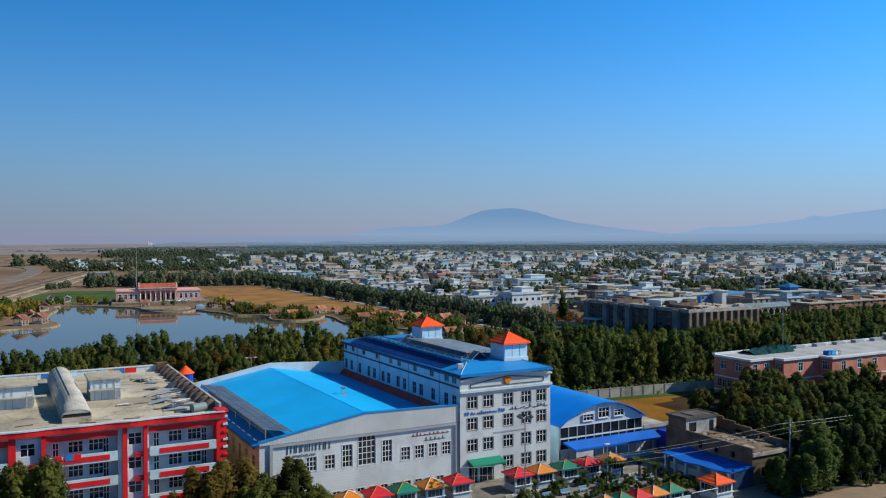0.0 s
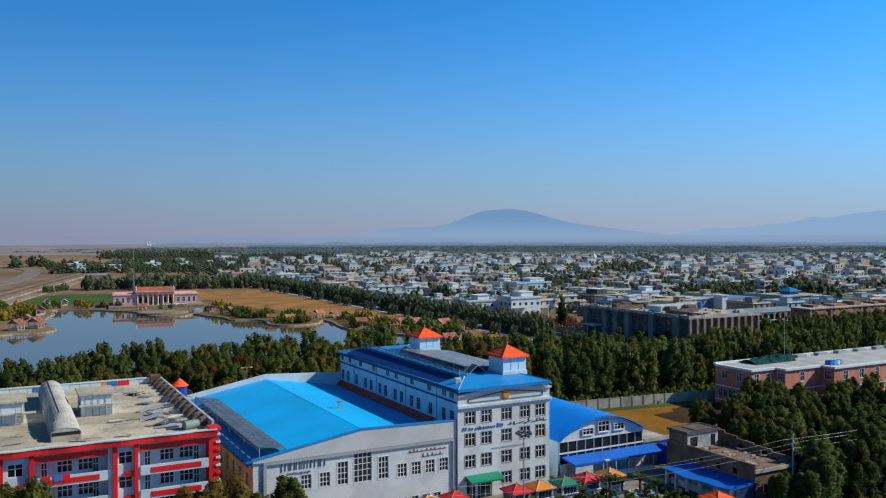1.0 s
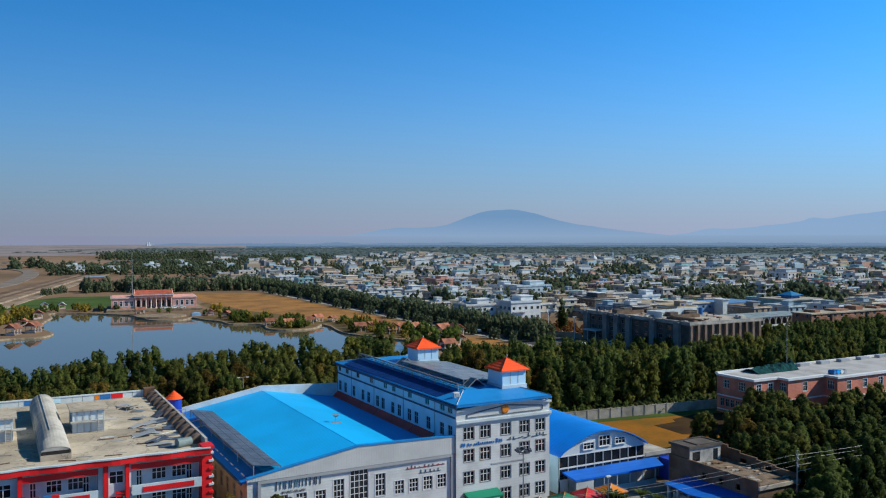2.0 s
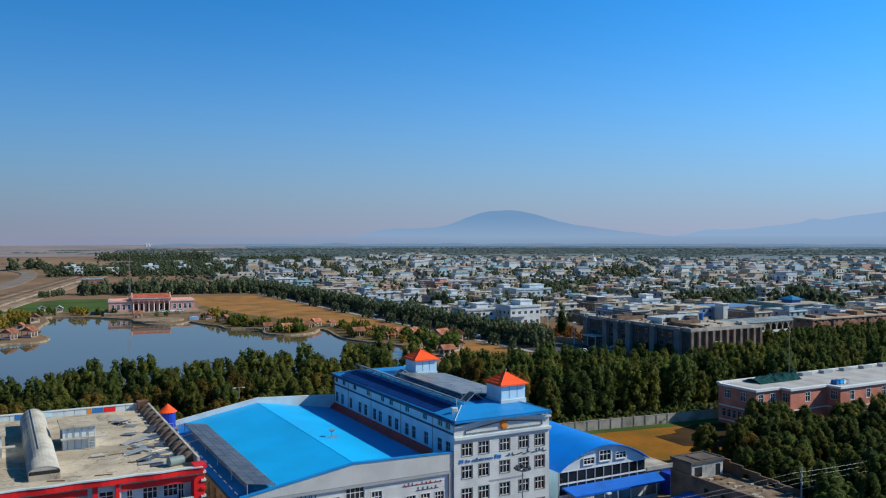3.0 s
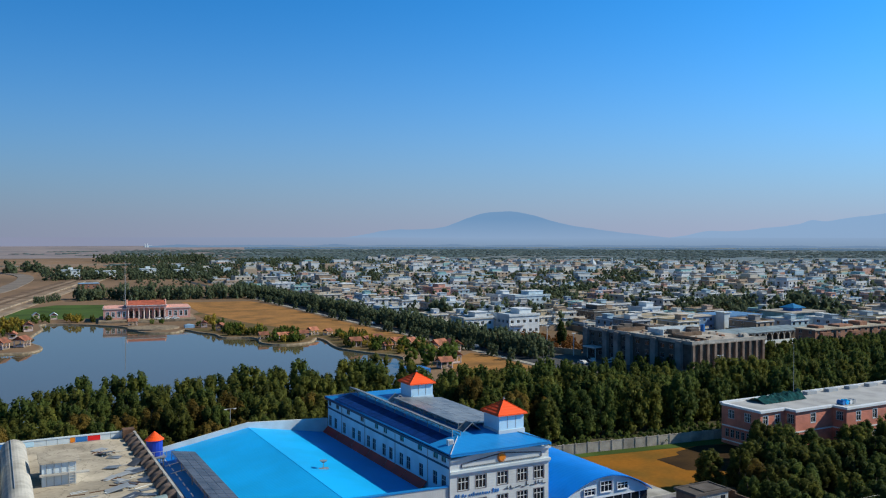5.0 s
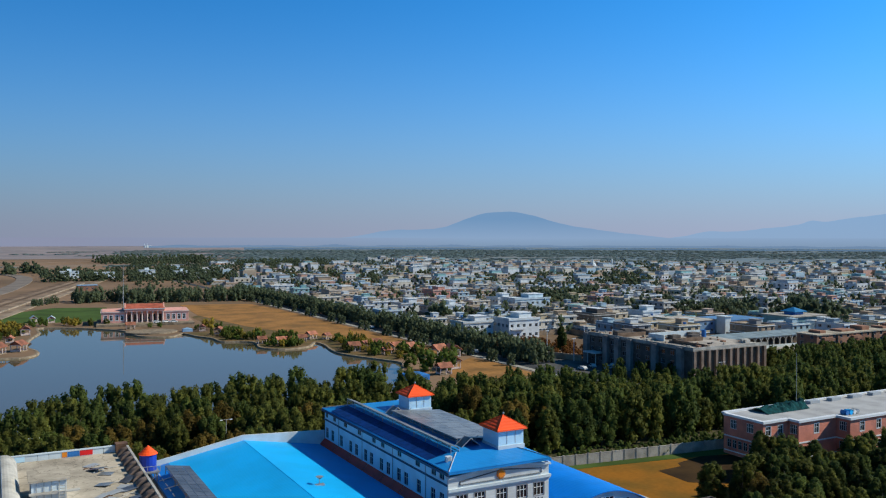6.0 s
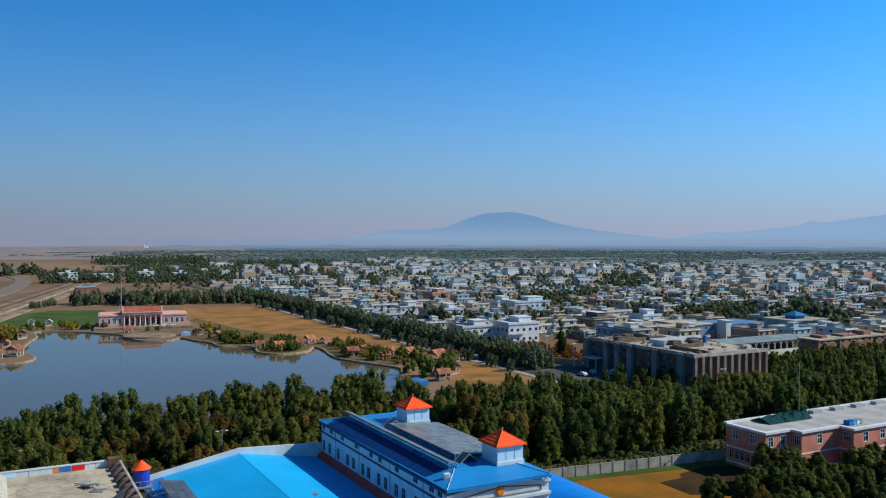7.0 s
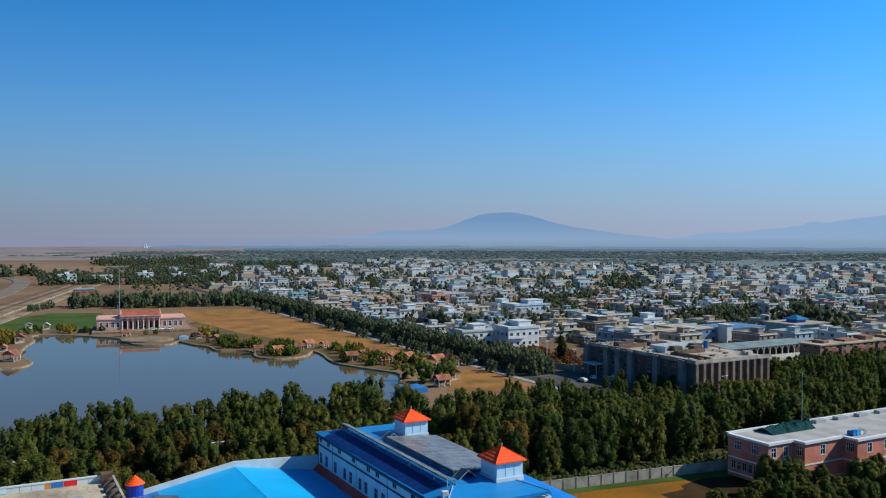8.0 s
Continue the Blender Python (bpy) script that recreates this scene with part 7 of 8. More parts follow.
for k in range(18):
    part("bar", Geo().tube((22.6 + 0.28 * k, -25.6, 0.1), (22.6 + 0.28 * k, -25.6, 2.2), 0.03, n=4), METAL, fw)
for z in (0.3, 2.1):
    part("rail", Geo().tube((22.4, -25.6, z), (27.6, -25.6, z), 0.05, n=4), METAL, fw)

# ---- the town ----
PAINTS = [(0.56, 0.58, 0.58), (0.47, 0.41, 0.32), (0.60, 0.62, 0.62), (0.33, 0.45, 0.52), (0.33, 0.24, 0.165), (0.52, 0.53, 0.52), (0.38, 0.28, 0.19), (0.55, 0.50, 0.42), (0.50, 0.28, 0.21), (0.58, 0.60, 0.60),
          (0.24, 0.43, 0.43), (0.24, 0.23, 0.225), (0.47, 0.38, 0.25), (0.42, 0.51, 0.57), (0.58, 0.56, 0.52), (0.36, 0.28, 0.20), (0.27, 0.34, 0.39), (0.50, 0.37, 0.29), (0.44, 0.43, 0.41)]
PAINTS = [(1.06 * r, 1.05 * g_, 1.06 * b_) for r, g_, b_ in PAINTS]
HOUSE = palette_mat("painted_house_wall", PAINTS)
# far walls, and the far roofs below, are paled to stand for haze
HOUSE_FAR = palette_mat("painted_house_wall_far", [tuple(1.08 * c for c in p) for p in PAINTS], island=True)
ROOF_TOWN = mat("town_flat_roof", (0.39, 0.35, 0.305), 0.95, var=0.2, scale=0.2, hue=0.25)
ROOF_FAR = palette_mat("far_flat_roofs", [(0.48, 0.45, 0.41), (0.39, 0.35, 0.31), (0.52, 0.53, 0.52), (0.26, 0.23, 0.20), (0.44, 0.42, 0.39), (0.24, 0.35, 0.44)], 0.95, 0.2, True)
COMPOUND = mat("mud_brick_wall", (0.30, 0.22, 0.155), 0.95, var=0.2, scale=0.3, hue=0.2)


# a casement with its pane let in
TOWN_WINDOW = plate([0, 0.1, 0.76, 0.84, 1.5, 1.6], [0, 0.1, 1.6, 1.7], lambda i, j: i % 2 == 0 or j % 2 == 0, 0.04, 0.14)
TOWN_WINDOW.box(0.05, 1.55, 0.08, 0.12, 0.05, 1.65, 1)
TOWN_WINDOW = TOWN_WINDOW.mesh("window", FRAME_GREY, GLASS)


def house(w, d, floors_n, seed, label):
    """A flat-roofed house: storeys with openings, set back in steps, parapets, floor slabs, stair house, balcony."""
    rng = random.Random(seed)
    t = thing("town_house", (0, 0, 0), label, "house", "town houses")
    g, slab, roof = Geo(), Geo(), Geo()
    x0, x1, y0, y1, z = -w / 2, w / 2, -d / 2, d / 2, 0.0
    for f in range(floors_n):
        top = z + 3.5 + (0.9 if f == floors_n - 1 else 0.0)
        sides = [Side(x0, y0, x1 - x0, 0), Side(x1, y0, 0, y1 - y0), Side(x1, y1, x0 - x1, 0), Side(x0, y1, 0, y0 - y1)]
        for k, sd in enumerate(sides):
            n = max(2, int(sd.length / 4.0))
            gap = sd.length / n
            holes = [] if k in (1, 2) else [(gap * (i + 0.5) - 0.8, gap * (i + 0.5) + 0.8, z + 1.1, z + 2.8) for i in range(n) if rng.random() < 0.9]
            sd.wall(g, z, top, holes, 0.28)
            for a in holes:
                ob = new("window", TOWN_WINDOW)
                ob.parent = t
                ob.location = sd.at(a[0], 0.05, a[2])
                ob.rotation_euler.z = sd.turn()
        if f == floors_n - 1:
            roof.box(x0 + 0.29, x1 - 0.29, y0 + 0.29, y1 - 0.29, z + 3.3, z + 3.6)
            slab.box(x0 - 0.4, x1 + 0.4, y0 - 0.4, y0 - 0.003, z + 3.4, z + 3.7).box(x0 - 0.4, x0 - 0.003, y0, y1, z + 3.4, z + 3.7)
        else:
            slab.box(x0 - 0.5, x1 + 0.3, y0 - 0.5, y1 + 0.2, top - 0.28, top + 0.06)
            px0, py0 = x0, y0
            step = rng.choice(("front", "side", "none"))
            if step == "front":
                y0 += rng.uniform(2.5, 4.0)
            elif step == "side":
                x1 -= (x1 - x0) * rng.uniform(0.25, 0.4)
            g.box(px0 - 0.4, w / 2 + 0.2, py0 - 0.4, py0 - 0.25, top + 0.07, top + 0.95)
        z += 3.5
    body = part("shell", g, HOUSE, t)
    weld = bmesh.new()
    weld.from_mesh(body.data)
    bmesh.ops.remove_doubles(weld, verts=weld.verts, dist=0.005)
    weld.to_mesh(body.data)
    weld.free()
    part("flat_roof", roof, ROOF_TOWN, t)
    part("floor_slab", slab, FRAME, t, "white floor slab edge")
    sx, sy = rng.choice((x0 + 2.6, x1 - 2.6)), rng.uniform(0, y1 - 2.5)
    part("stair_house", Geo().box(sx - 1.9, sx + 1.9, sy - 2.0, sy + 2.0, z + 0.11, z + 2.4).box(sx - 2.2, sx + 2.2, sy - 2.3, sy + 2.3, z + 2.4, z + 2.62), HOUSE, t)
    if rng.random() < 0.6:
        part("roof_tank", Geo().cone((x0 + x1) / 2, y0 + 3, z + 0.11, z + 1.5, 0.7, 0.7, 10), SIGN_BLUE if rng.random() < 0.3 else METAL, t)
    if rng.random() < 0.5:
        for k in range(3):
            part("porch_post", Geo().box(x0 + 1 + k * 2.4, x0 + 1.3 + k * 2.4, -d / 2 - 0.45, -d / 2 - 0.15, 0, 3.2), FRAME, t)
    return t


designs = [house(*a) for a in ((13, 15, 2, 1, "two-storey flat-roofed painted town house"), (17, 13, 2, 2, "wide two-storey flat-roofed town house"), (11, 13, 1, 3, "single-storey flat-roofed town house"), (13, 15, 2, 14, "deep two-storey town house with a balcony"),
                               (16, 12, 2, 5, "square two-storey flat-roofed town house"), (18, 14, 2, 6, "broad two-storey town house with parapets"), (15, 11, 1, 7, "low flat-roofed town house"), (12, 13, 3, 8, "three-storey flat-roofed town house"), (14, 14, 2, 9, "two-storey town house with a roof terrace"))]
rng = random.Random(101)


def seen(x, y, pad=3.0):
    a = math.degrees(math.atan2(x - HUB[0], y - HUB[1]))
    return -1 - pad < a < 58 + pad


CLEARINGS = [(320, 350, 202, 226), (318, 336, 118, 150), (338, 392, 282, 304), (372, 392, 226, 262), (160, 176, 308, 330), (320, 400, 440, 475), (140, 200, 166, 238), (470, 560, 560, 600)]
WHITE_TOWN = mat("whitewashed_wall", (0.62, 0.64, 0.65), 0.8, var=0.1, scale=0.3)
LANDMARKS = [("white_villa", 166, 184, 243, 258, 9.0, WHITE_TOWN, PALE, "white two-storey villa with dark window bands", 2), ("white_villa", 146, 163, 253, 266, 7.4, WHITE_TOWN, ROOF_TOWN, "white house with pillars beside the tree row", 2),
             ("columned_house", 178, 189, 331, 345, 9.0, WHITE_TOWN, PALE, "white house with a tall columned porch", 2), ("white_house", 172, 187, 378, 394, 7.0, WHITE_TOWN, ROOF_TOWN, "plain white house with a long blank wall", 2),
             ("cream_house", 170, 194, 502, 520, 8.4, mat("cream_render", (0.55, 0.42, 0.31), 0.85), ROOF_TOWN, "long cream house at the edge of the town", 2), ("pale_blue_house", 247, 275, 361, 378, 8.6, mat("pale_blue_render", (0.46, 0.56, 0.62), 0.8), PALE, "long white and pale blue house with a tower", 2),
             ("pale_blue_house", 252, 266, 390, 406, 7.2, WHITE_TOWN, PALE, "white two-storey house with blue window bands", 2), ("salmon_house", 243, 258, 470, 488, 8.2, mat("salmon_paint", (0.58, 0.27, 0.21), 0.8), ROOF_TOWN, "salmon-pink house with a pale flat roof", 2),
             ("white_house", 258, 271, 250, 262, 8.6, WHITE_TOWN, PALE, "bright white square house", 2), ("grey_house", 226, 240, 252, 270, 8.0, GREY_WALL, CONCRETE, "bare grey unfinished house", 2)]


def reserved(x, y):
    """Ground kept free for the buildings placed by hand, roads and groves."""
    if x < 150 and y < 640:
        return True
    if 140 < x < 232 and y < 182:
        return True
    if 200 < x < 320 and 105 < y < 245:
        return True
    if x < 232 and y < 130 or y < 100:
        return True
    for a, b, c, d in CLEARINGS:
        if a - 9 < x < b + 9 and c - 8 < y < d + 8:
            return True
    return any(m[1] - 8 < x < m[2] + 8 and m[3] - 8 < y < m[4] + 8 for m in LANDMARKS)


lots = []
for bx in range(60):
    for by in range(60):
        x, y = 152 + bx * 19.6 + (bx // 4) * 8.0 + rng.uniform(-2.6, 2.6), 118 + by * 20.4 + (by // 3) * 8.0 + rng.uniform(-2.6, 2.6)
        side_a, dist = math.degrees(math.atan2(x - HUB[0], y - HUB[1])), math.hypot(x - HUB[0], y - HUB[1])
        if not seen(x, y) or reserved(x, y) or dist > 1330 or noise.noise((x * 0.008, y * 0.008, 5)) > 0.30 or rng.random() < 0.1:
            continue
        if side_a < 19 and dist > 620 and rng.random() < (0.45 if side_a > 15 else 0.8):
            continue
        lots.append((x, y))
# tighter rows of smaller houses round the school and the market
for x, y in ((211, 205), (244, 203), (218, 222), (238, 224), (216, 244), (238, 246), (262, 252), (284, 250), (306, 252), (276, 190), (298, 188), (322, 184), (304, 163), (324, 160)):
    lots.append((x + 1.3 * math.sin(3 * x + y), y + 1.2 * math.sin(x + 5 * y)))
lots.sort(key=lambda p: math.hypot(p[0] - HUB[0], p[1] - HUB[1]))
used, NEAR_LOTS = set(), 200
for k, (x, y) in enumerate(lots[:NEAR_LOTS]):
    d = rng.randrange(len(designs))
    m = pose(x, y, 0, 0, 0, rng.uniform(-4, 4)) @ Matrix.Diagonal((rng.uniform(0.85, 1.25), rng.uniform(0.85, 1.15), rng.uniform(0.85, 1.05), 1))
    if d not in used:
        used.add(d)
        designs[d].matrix_basis = m
    else:
        copy_thing(designs[d], m)
# walls round the lots
for k, (x, y) in enumerate(lots[:85]):
    t = thing("compound_wall", (x, y, 0), "low earth-brown compound wall round a yard", "wall", "compound walls")
    part("run", Geo().box(x - 8.7, x + 8.7, y - 9.6, y - 9.3, 0, 2.6), COMPOUND, t)
    part("run", Geo().box(x - 8.7, x - 8.4, y - 9.3, y + 8.6, 0, 2.6), COMPOUND, t)

# the rest of the town, too far to pick apart
far, far_roofs, glass, frng = Geo(), Geo(), Geo(), random.Random(202)


def far_house(x, y, w, d, h):
    x0, x1, y0, y1 = x - w / 2, x + w / 2, y - d / 2, y + d / 2
    near = math.hypot(x - HUB[0], y - HUB[1]) < 1000
    far.box(x0, x1, y0, y1, 0, h)
    far_roofs.box(x0 + 0.3, x1 - 0.3, y0 + 0.3, y1 - 0.3, h, h + 0.12)
    far.box(x0, x1, y0, y0 + 0.3, h, h + 0.8)
    far.box(x0, x0 + 0.3, y0 + 0.31, y1, h, h + 0.8)
    if h > 5 and frng.random() < 0.5:
        # a storey set back on the roof
        u0, v0 = x0 + w * frng.uniform(0.0, 0.35) + 0.35, y0 + d * frng.uniform(0.15, 0.35)
        far.box(u0, x1 - 0.2, v0, y1 - 0.2, h + 0.12, h + 3.2)
        far_roofs.box(u0 - 0.4, x1, v0 - 0.4, y1, h + 3.2, h + 3.5)
    elif frng.random() < 0.6:
        far.box(x0 + w * 0.1, x0 + w * 0.36, y - d * 0.1, y + d * 0.25, h + 0.12, h + 2.2)
        far_roofs.box(x0 + w * 0.08, x0 + w * 0.38, y - d * 0.13, y + d * 0.28, h + 2.2, h + 2.45)
    if near:
        far_roofs.box(x0 - 0.4, x1 + 0.4, y0 - 0.4, y0 - 0.01, h * 0.5 - 0.15, h * 0.5 + 0.2)
    if frng.random() < 0.6:
        yard_w, yard_d = w * 0.5 + 2.5, d * 0.5 + 3
        far_roofs.box(x - yard_w, x + yard_w, y - yard_d, y - yard_d + 0.4, 0, 2.5)
        far_roofs.box(x - yard_w, x - yard_w + 0.4, y - yard_d + 0.41, y + yard_d, 0, 2.5)
    for f in range(int(h / 3.2) if near else 0):
        for i in range(3):
            u = x0 + w * (i + 0.5) / 3
            glass.box(u - 0.9, u + 0.9, y0 - 0.06, y0 - 0.01, 1.2 + 3.3 * f, 2.8 + 3.3 * f)
        for i in range(2):
            v = y0 + d * (i + 0.5) / 2
            glass.box(x0 - 0.06, x0 - 0.01, v - 0.9, v + 0.9, 1.2 + 3.3 * f, 2.8 + 3.3 * f)


for x, y in lots[NEAR_LOTS:]:
    far_house(x, y, frng.uniform(9, 19), frng.uniform(9, 17), frng.choice((3.6, 3.8, 4.2, 4.0, 6.8, 7.0, 7.4, 10.0)))
for k in range(1000):
    a, r = radians(frng.uniform(12, 62)), 1330 + 480 * frng.random()
    x, y = HUB[0] + r * math.sin(a), HUB[1] + r * math.cos(a)
    if noise.noise((x * 0.0035, y * 0.0035, 1)) > 0.3 - (r - 1330) / 700 or (math.degrees(a) < 20 and frng.random() < 0.85):
        continue
    far_house(x, y, frng.uniform(12, 24), frng.uniform(10, 17), frng.choice((3.8, 4.2, 6.8, 7.0)))
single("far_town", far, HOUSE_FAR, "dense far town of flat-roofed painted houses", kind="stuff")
single("far_town_roofs", far_roofs, ROOF_FAR, "dusty flat roofs and yard walls of the far town", kind="stuff")
single("far_town_windows", glass, GLASS, "dark windows of the far town", kind="stuff")

# greenery between the houses and woods on the plain
lowpoly = [crown_data(80 + s, h, r, 4, 16, 1.3, 0.02, 5, 3, 1.2) for s, h, r in ((0, 9, 4.0), (1, 8, 4.2), (2, 11, 3.4))]
wood = [crown_data(90 + s, h, r, 4, 0, 1.0, 0.0, 6, 3, 0.4) for s, h, r in ((0, 7, 17.0), (1, 6, 20.0), (2, 8, 15.0))]
for data in wood:
    # a closed canopy is lit from above
    data[2][:] = data[2] * 0.35 + np.array([0, 0, 1.0])
    data[2][:] /= np.linalg.norm(data[2], axis=1)[:, None]
green, near_green, mid_green = Heap(), Heap(), Heap()
sites = np.array(lots)
for k in range(9500):
    a, r = radians(frng.uniform(8, 59)), 330 + 1250 * frng.random()
    x, y = HUB[0] + r * math.sin(a), HUB[1] + r * math.cos(a)
    if reserved(x, y) or (x < 150 + 0.05 * y and y < 760) or noise.noise((x * 0.006, y * 0.006, 5)) < 0.02 + (0.08 if k % 3 else -0.6):
        continue
    if (np.abs(sites - (x, y)).max(axis=1) < 7.5).any():
        continue
    s = frng.uniform(0.65, 1.25)
    (near_green if r < 420 else mid_green).add(lowpoly[k % 3], x, y, s, s, frng.uniform(0, 6))
for k in range(4000):
    a, r = radians(frng.uniform(-4, 61)), 1380 + 1800 * frng.random()
    x, y = HUB[0] + r * math.sin(a), HUB[1] + r * math.cos(a)
    n = noise.noise((x * 0.0012, y * 0.006, 9)) + 0.3 * noise.noise((x * 0.006, y * 0.02, 2))
    east = math.degrees(a) - 13
    if n < (0.40 if east < -6 else 0.12 if east < 0 else -0.2 if r > 1650 else 0.1):
        continue
    s = frng.uniform(0.6, 1.0)
    green.add(wood[k % 3], x, y, s * 0.5, s * 1.6, frng.uniform(0, 6))


for k in range(1500):
    a, r = radians(frng.uniform(8, 61)), 2150 + 1050 * frng.random()
    x, y = HUB[0] + r * math.sin(a), HUB[1] + r * math.cos(a)
    if noise.noise((x * 0.0009, y * 0.004, 4)) > 0.02 or frng.random() < 0.2:
        s = frng.uniform(0.5, 0.95)
        green.add(wood[k % 3], x, y, s * 0.55, s * 2.0, frng.uniform(0, 6))


def far_grove(x0, x1, y0, y1, n, low, high):
    for k in range(n):
        s = frng.uniform(low, high)
        (near_green if y0 < 500 else mid_green).add(lowpoly[k % 3], frng.uniform(x0, x1), frng.uniform(y0, y1), s, s * 1.15, frng.uniform(0, 6))


for spec in ((-8, 60, 900, 935, 60, 0.8, 1.2), (60, 190, 880, 930, 110, 0.8, 1.2), (-5, 210, 990, 1120, 170, 0.9, 1.3), (-42, -30, 1120, 1150, 9, 1.4, 1.9), (-22, -2, 1150, 1210, 16, 1.3, 1.8), (120, 330, 1480, 1720, 190, 1.1, 1.7),
             (330, 520, 1380, 1440, 90, 0.9, 1.3), (150, 260, 660, 700, 30, 0.7, 1.0), (338, 392, 282, 304, 50, 0.8, 1.2), (372, 392, 226, 262, 34, 1.1, 1.5), (160, 176, 308, 330, 12, 1.2, 1.6), (320, 400, 440, 475, 60, 0.8, 1.2), (470, 560, 560, 600, 60, 0.8, 1.2)):
    far_grove(*spec)
under = Heap()
for k in range(150):
    s = frng.uniform(0.18, 0.42)
    under.add(lowpoly[k % 3], 42 + 0.55 * k + frng.uniform(-1, 1), 48.0 - 0.067 * k + frng.uniform(0, 4.5), s, s * 1.1, frng.uniform(0, 6))
under.link("wood_undergrowth", LEAF_DARK, "dark undergrowth along the perimeter wall")
near_green.link("town_trees", LEAF_MID, "dusty green trees between the houses")
mid_green.link("far_town_trees", LEAF_MID, "dusty green trees of the far town and groves")
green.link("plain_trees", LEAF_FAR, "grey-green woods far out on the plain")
# a few houses and sheds among the groves
for x, y, w, d, h, col, label in ((21, 742, 17, 12, 4.6, CABIN_BLUE, "long shed with a pale blue roof among trees"), (24, 985, 20, 14, 8.5, PALE, "white house among the far trees"),
                                  (62, 975, 22, 12, 7.0, PALE, "pale house among the far trees"), (112, 985, 18, 14, 8.5, PALE, "white house with a stair tower among the trees"), (150, 960, 20, 14, 7.5, PALE, "cream house among the far trees")):
    t = thing("grove_house", (x, y, 0), label, "house", "houses among the groves")
    sd = Side(x - w / 2, y - d / 2, w, 0)
    hs = [(u, u + 1.6, z, z + 1.5) for u in (w * 0.15, w * 0.42, w * 0.7) for z in (1.2, 4.6) if z + 2 < h]
    part("front_wall", sd.wall(Geo(), 0, h, hs, 0.3), PALE if col is PALE else TAN_RENDER, t)
    windows(t, sd, hs, 2, 1, FRAME_GREY)
    part("body", Geo().box(x - w / 2, x + w / 2, y - d / 2 + 0.31, y + d / 2, 0, h), PALE if col is PALE else TAN_RENDER, t)
    part("roof", Geo().box(x - w / 2 - 0.4, x + w / 2 + 0.4, y - d / 2 - 0.4, y + d / 2 + 0.4, h, h + 0.4), col, t)
    if h > 7:
        part("stair_house", Geo().box(x - 2.5, x + 2.5, y - 2, y + 2, h + 0.4, h + 3), PALE, t)

# ---- buildings of the town that stand out ----
# unfinished dark apartment building behind the wood
raw = thing("unfinished_flats", (178, 138, 0), "dark unfinished concrete apartment building with pale piers", "building")
RX0, RX1, RY0, RY1, RH = 154.5, 191.0, 109.5, 168.0, 10.9
w = Side(RX0, RY1, 0, RY0 - RY1)
holes = [(u, u + 2.0, z, z + 1.7) for u in (3.4, 8.2, 15.4, 22.4, 30.2, 35.2, 43.2, 47.8) for z in (1.4, 5.0, 8.4)]
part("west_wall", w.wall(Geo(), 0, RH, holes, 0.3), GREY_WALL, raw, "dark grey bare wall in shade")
windows(raw, w, holes, 2, 1, FRAME_GREY)
for u in (0, 12.2, 19.0, 26, 39.5, 52.2):
    part("pier", w.box(Geo(), u, u + 2.6, -1.5, -0.002, 0, RH + 0.9), PIER, raw, "grey concrete pier")
s_ = Side(RX0, RY0, RX1 - RX0, 0)
holes = [(u, u + 1.8, z, z + 1.7) for u in (3.8, 10.8, 17.8, 24.8, 31.8) for z in (1.4, 5.0, 8.4)]
part("south_wall", s_.wall(Geo(), 0, RH, holes, 0.3), BROWN_BRICK, raw, "dark brown south wall")
windows(raw, s_, holes, 2, 1, FRAME_GREY)
for k in range(11):
    part("pier", s_.box(Geo(), 3.45 * k, 3.45 * k + 1.1, -0.9, -0.002, 0, RH), DUSTY_PIER, raw, "dusty tan concrete pier")
part("east_wall", Geo().box(RX1 - 0.3, RX1, RY0, RY1, 0, RH), GREY_WALL, raw)
part("rear_wall", Geo().box(RX0, RX1, RY1 - 0.3, RY1, 0, RH), GREY_WALL, raw)
part("flat_roof", Geo().box(RX0 - 0.4, RX1 + 0.4, RY0 - 0.9, RY1 + 0.4, RH, RH + 0.4), mat("grey_brown_slab", (0.38, 0.33, 0.285), 0.95, var=0.3, scale=0.15, fine=1.2), raw, "pale dusty roof slab")
for x0, x1, y0, y1 in ((RX0 - 0.3, RX0 + 0.1, RY0 - 0.8, RY1), (RX0 + 0.1, RX1, RY0 - 0.8, RY0 - 0.4), (RX0 + 0.1, 176, 137.5, 138.0)):
    part("parapet", Geo().box(x0, x1, y0, y1, RH + 0.4, RH + 1.3), CONCRETE, raw)
for k in range(12):
    x, y = 157 + (k * 7.3) % 30, 114 + (k * 11.7) % 46
    part("roof_block", Geo().box(x, x + 1.5 + k % 3, y, y + 1.2 + k % 2, RH + 0.4, RH + 1.2 + 0.3 * (k % 3)), GREY_WALL if k % 2 else CONCRETE, raw)
part("roof_wall", Geo().box(164, 190, 141, 141.4, RH + 0.4, RH + 2.6), PALE, raw)
part("roof_wall", Geo().box(163.6, 164, 133, 141.4, RH + 0.4, RH + 2.6), PALE, raw)
for x, y in ((170, 135), (178, 133), (183, 138), (172, 150), (160, 155), (168, 160)):
    part("roof_block", Geo().box(x, x + 4, y, y + 3, RH + 0.4, RH + 2.0), GREY_WALL, raw)
rubble = random.Random(44)
for k in range(46):
    x, y, q = rubble.uniform(156, 189), rubble.uniform(112.5, 164), rubble.uniform(0.4, 1.6)
    part("roof_block", Geo().box(x, x + q, y, y + q * rubble.uniform(0.4, 1.5), RH + 0.401, RH + 0.5 + rubble.uniform(0.2, 0.9)), rubble.choice((CONCRETE, GREY_WALL, BRICK_BEIGE, TAN_RENDER)), raw)
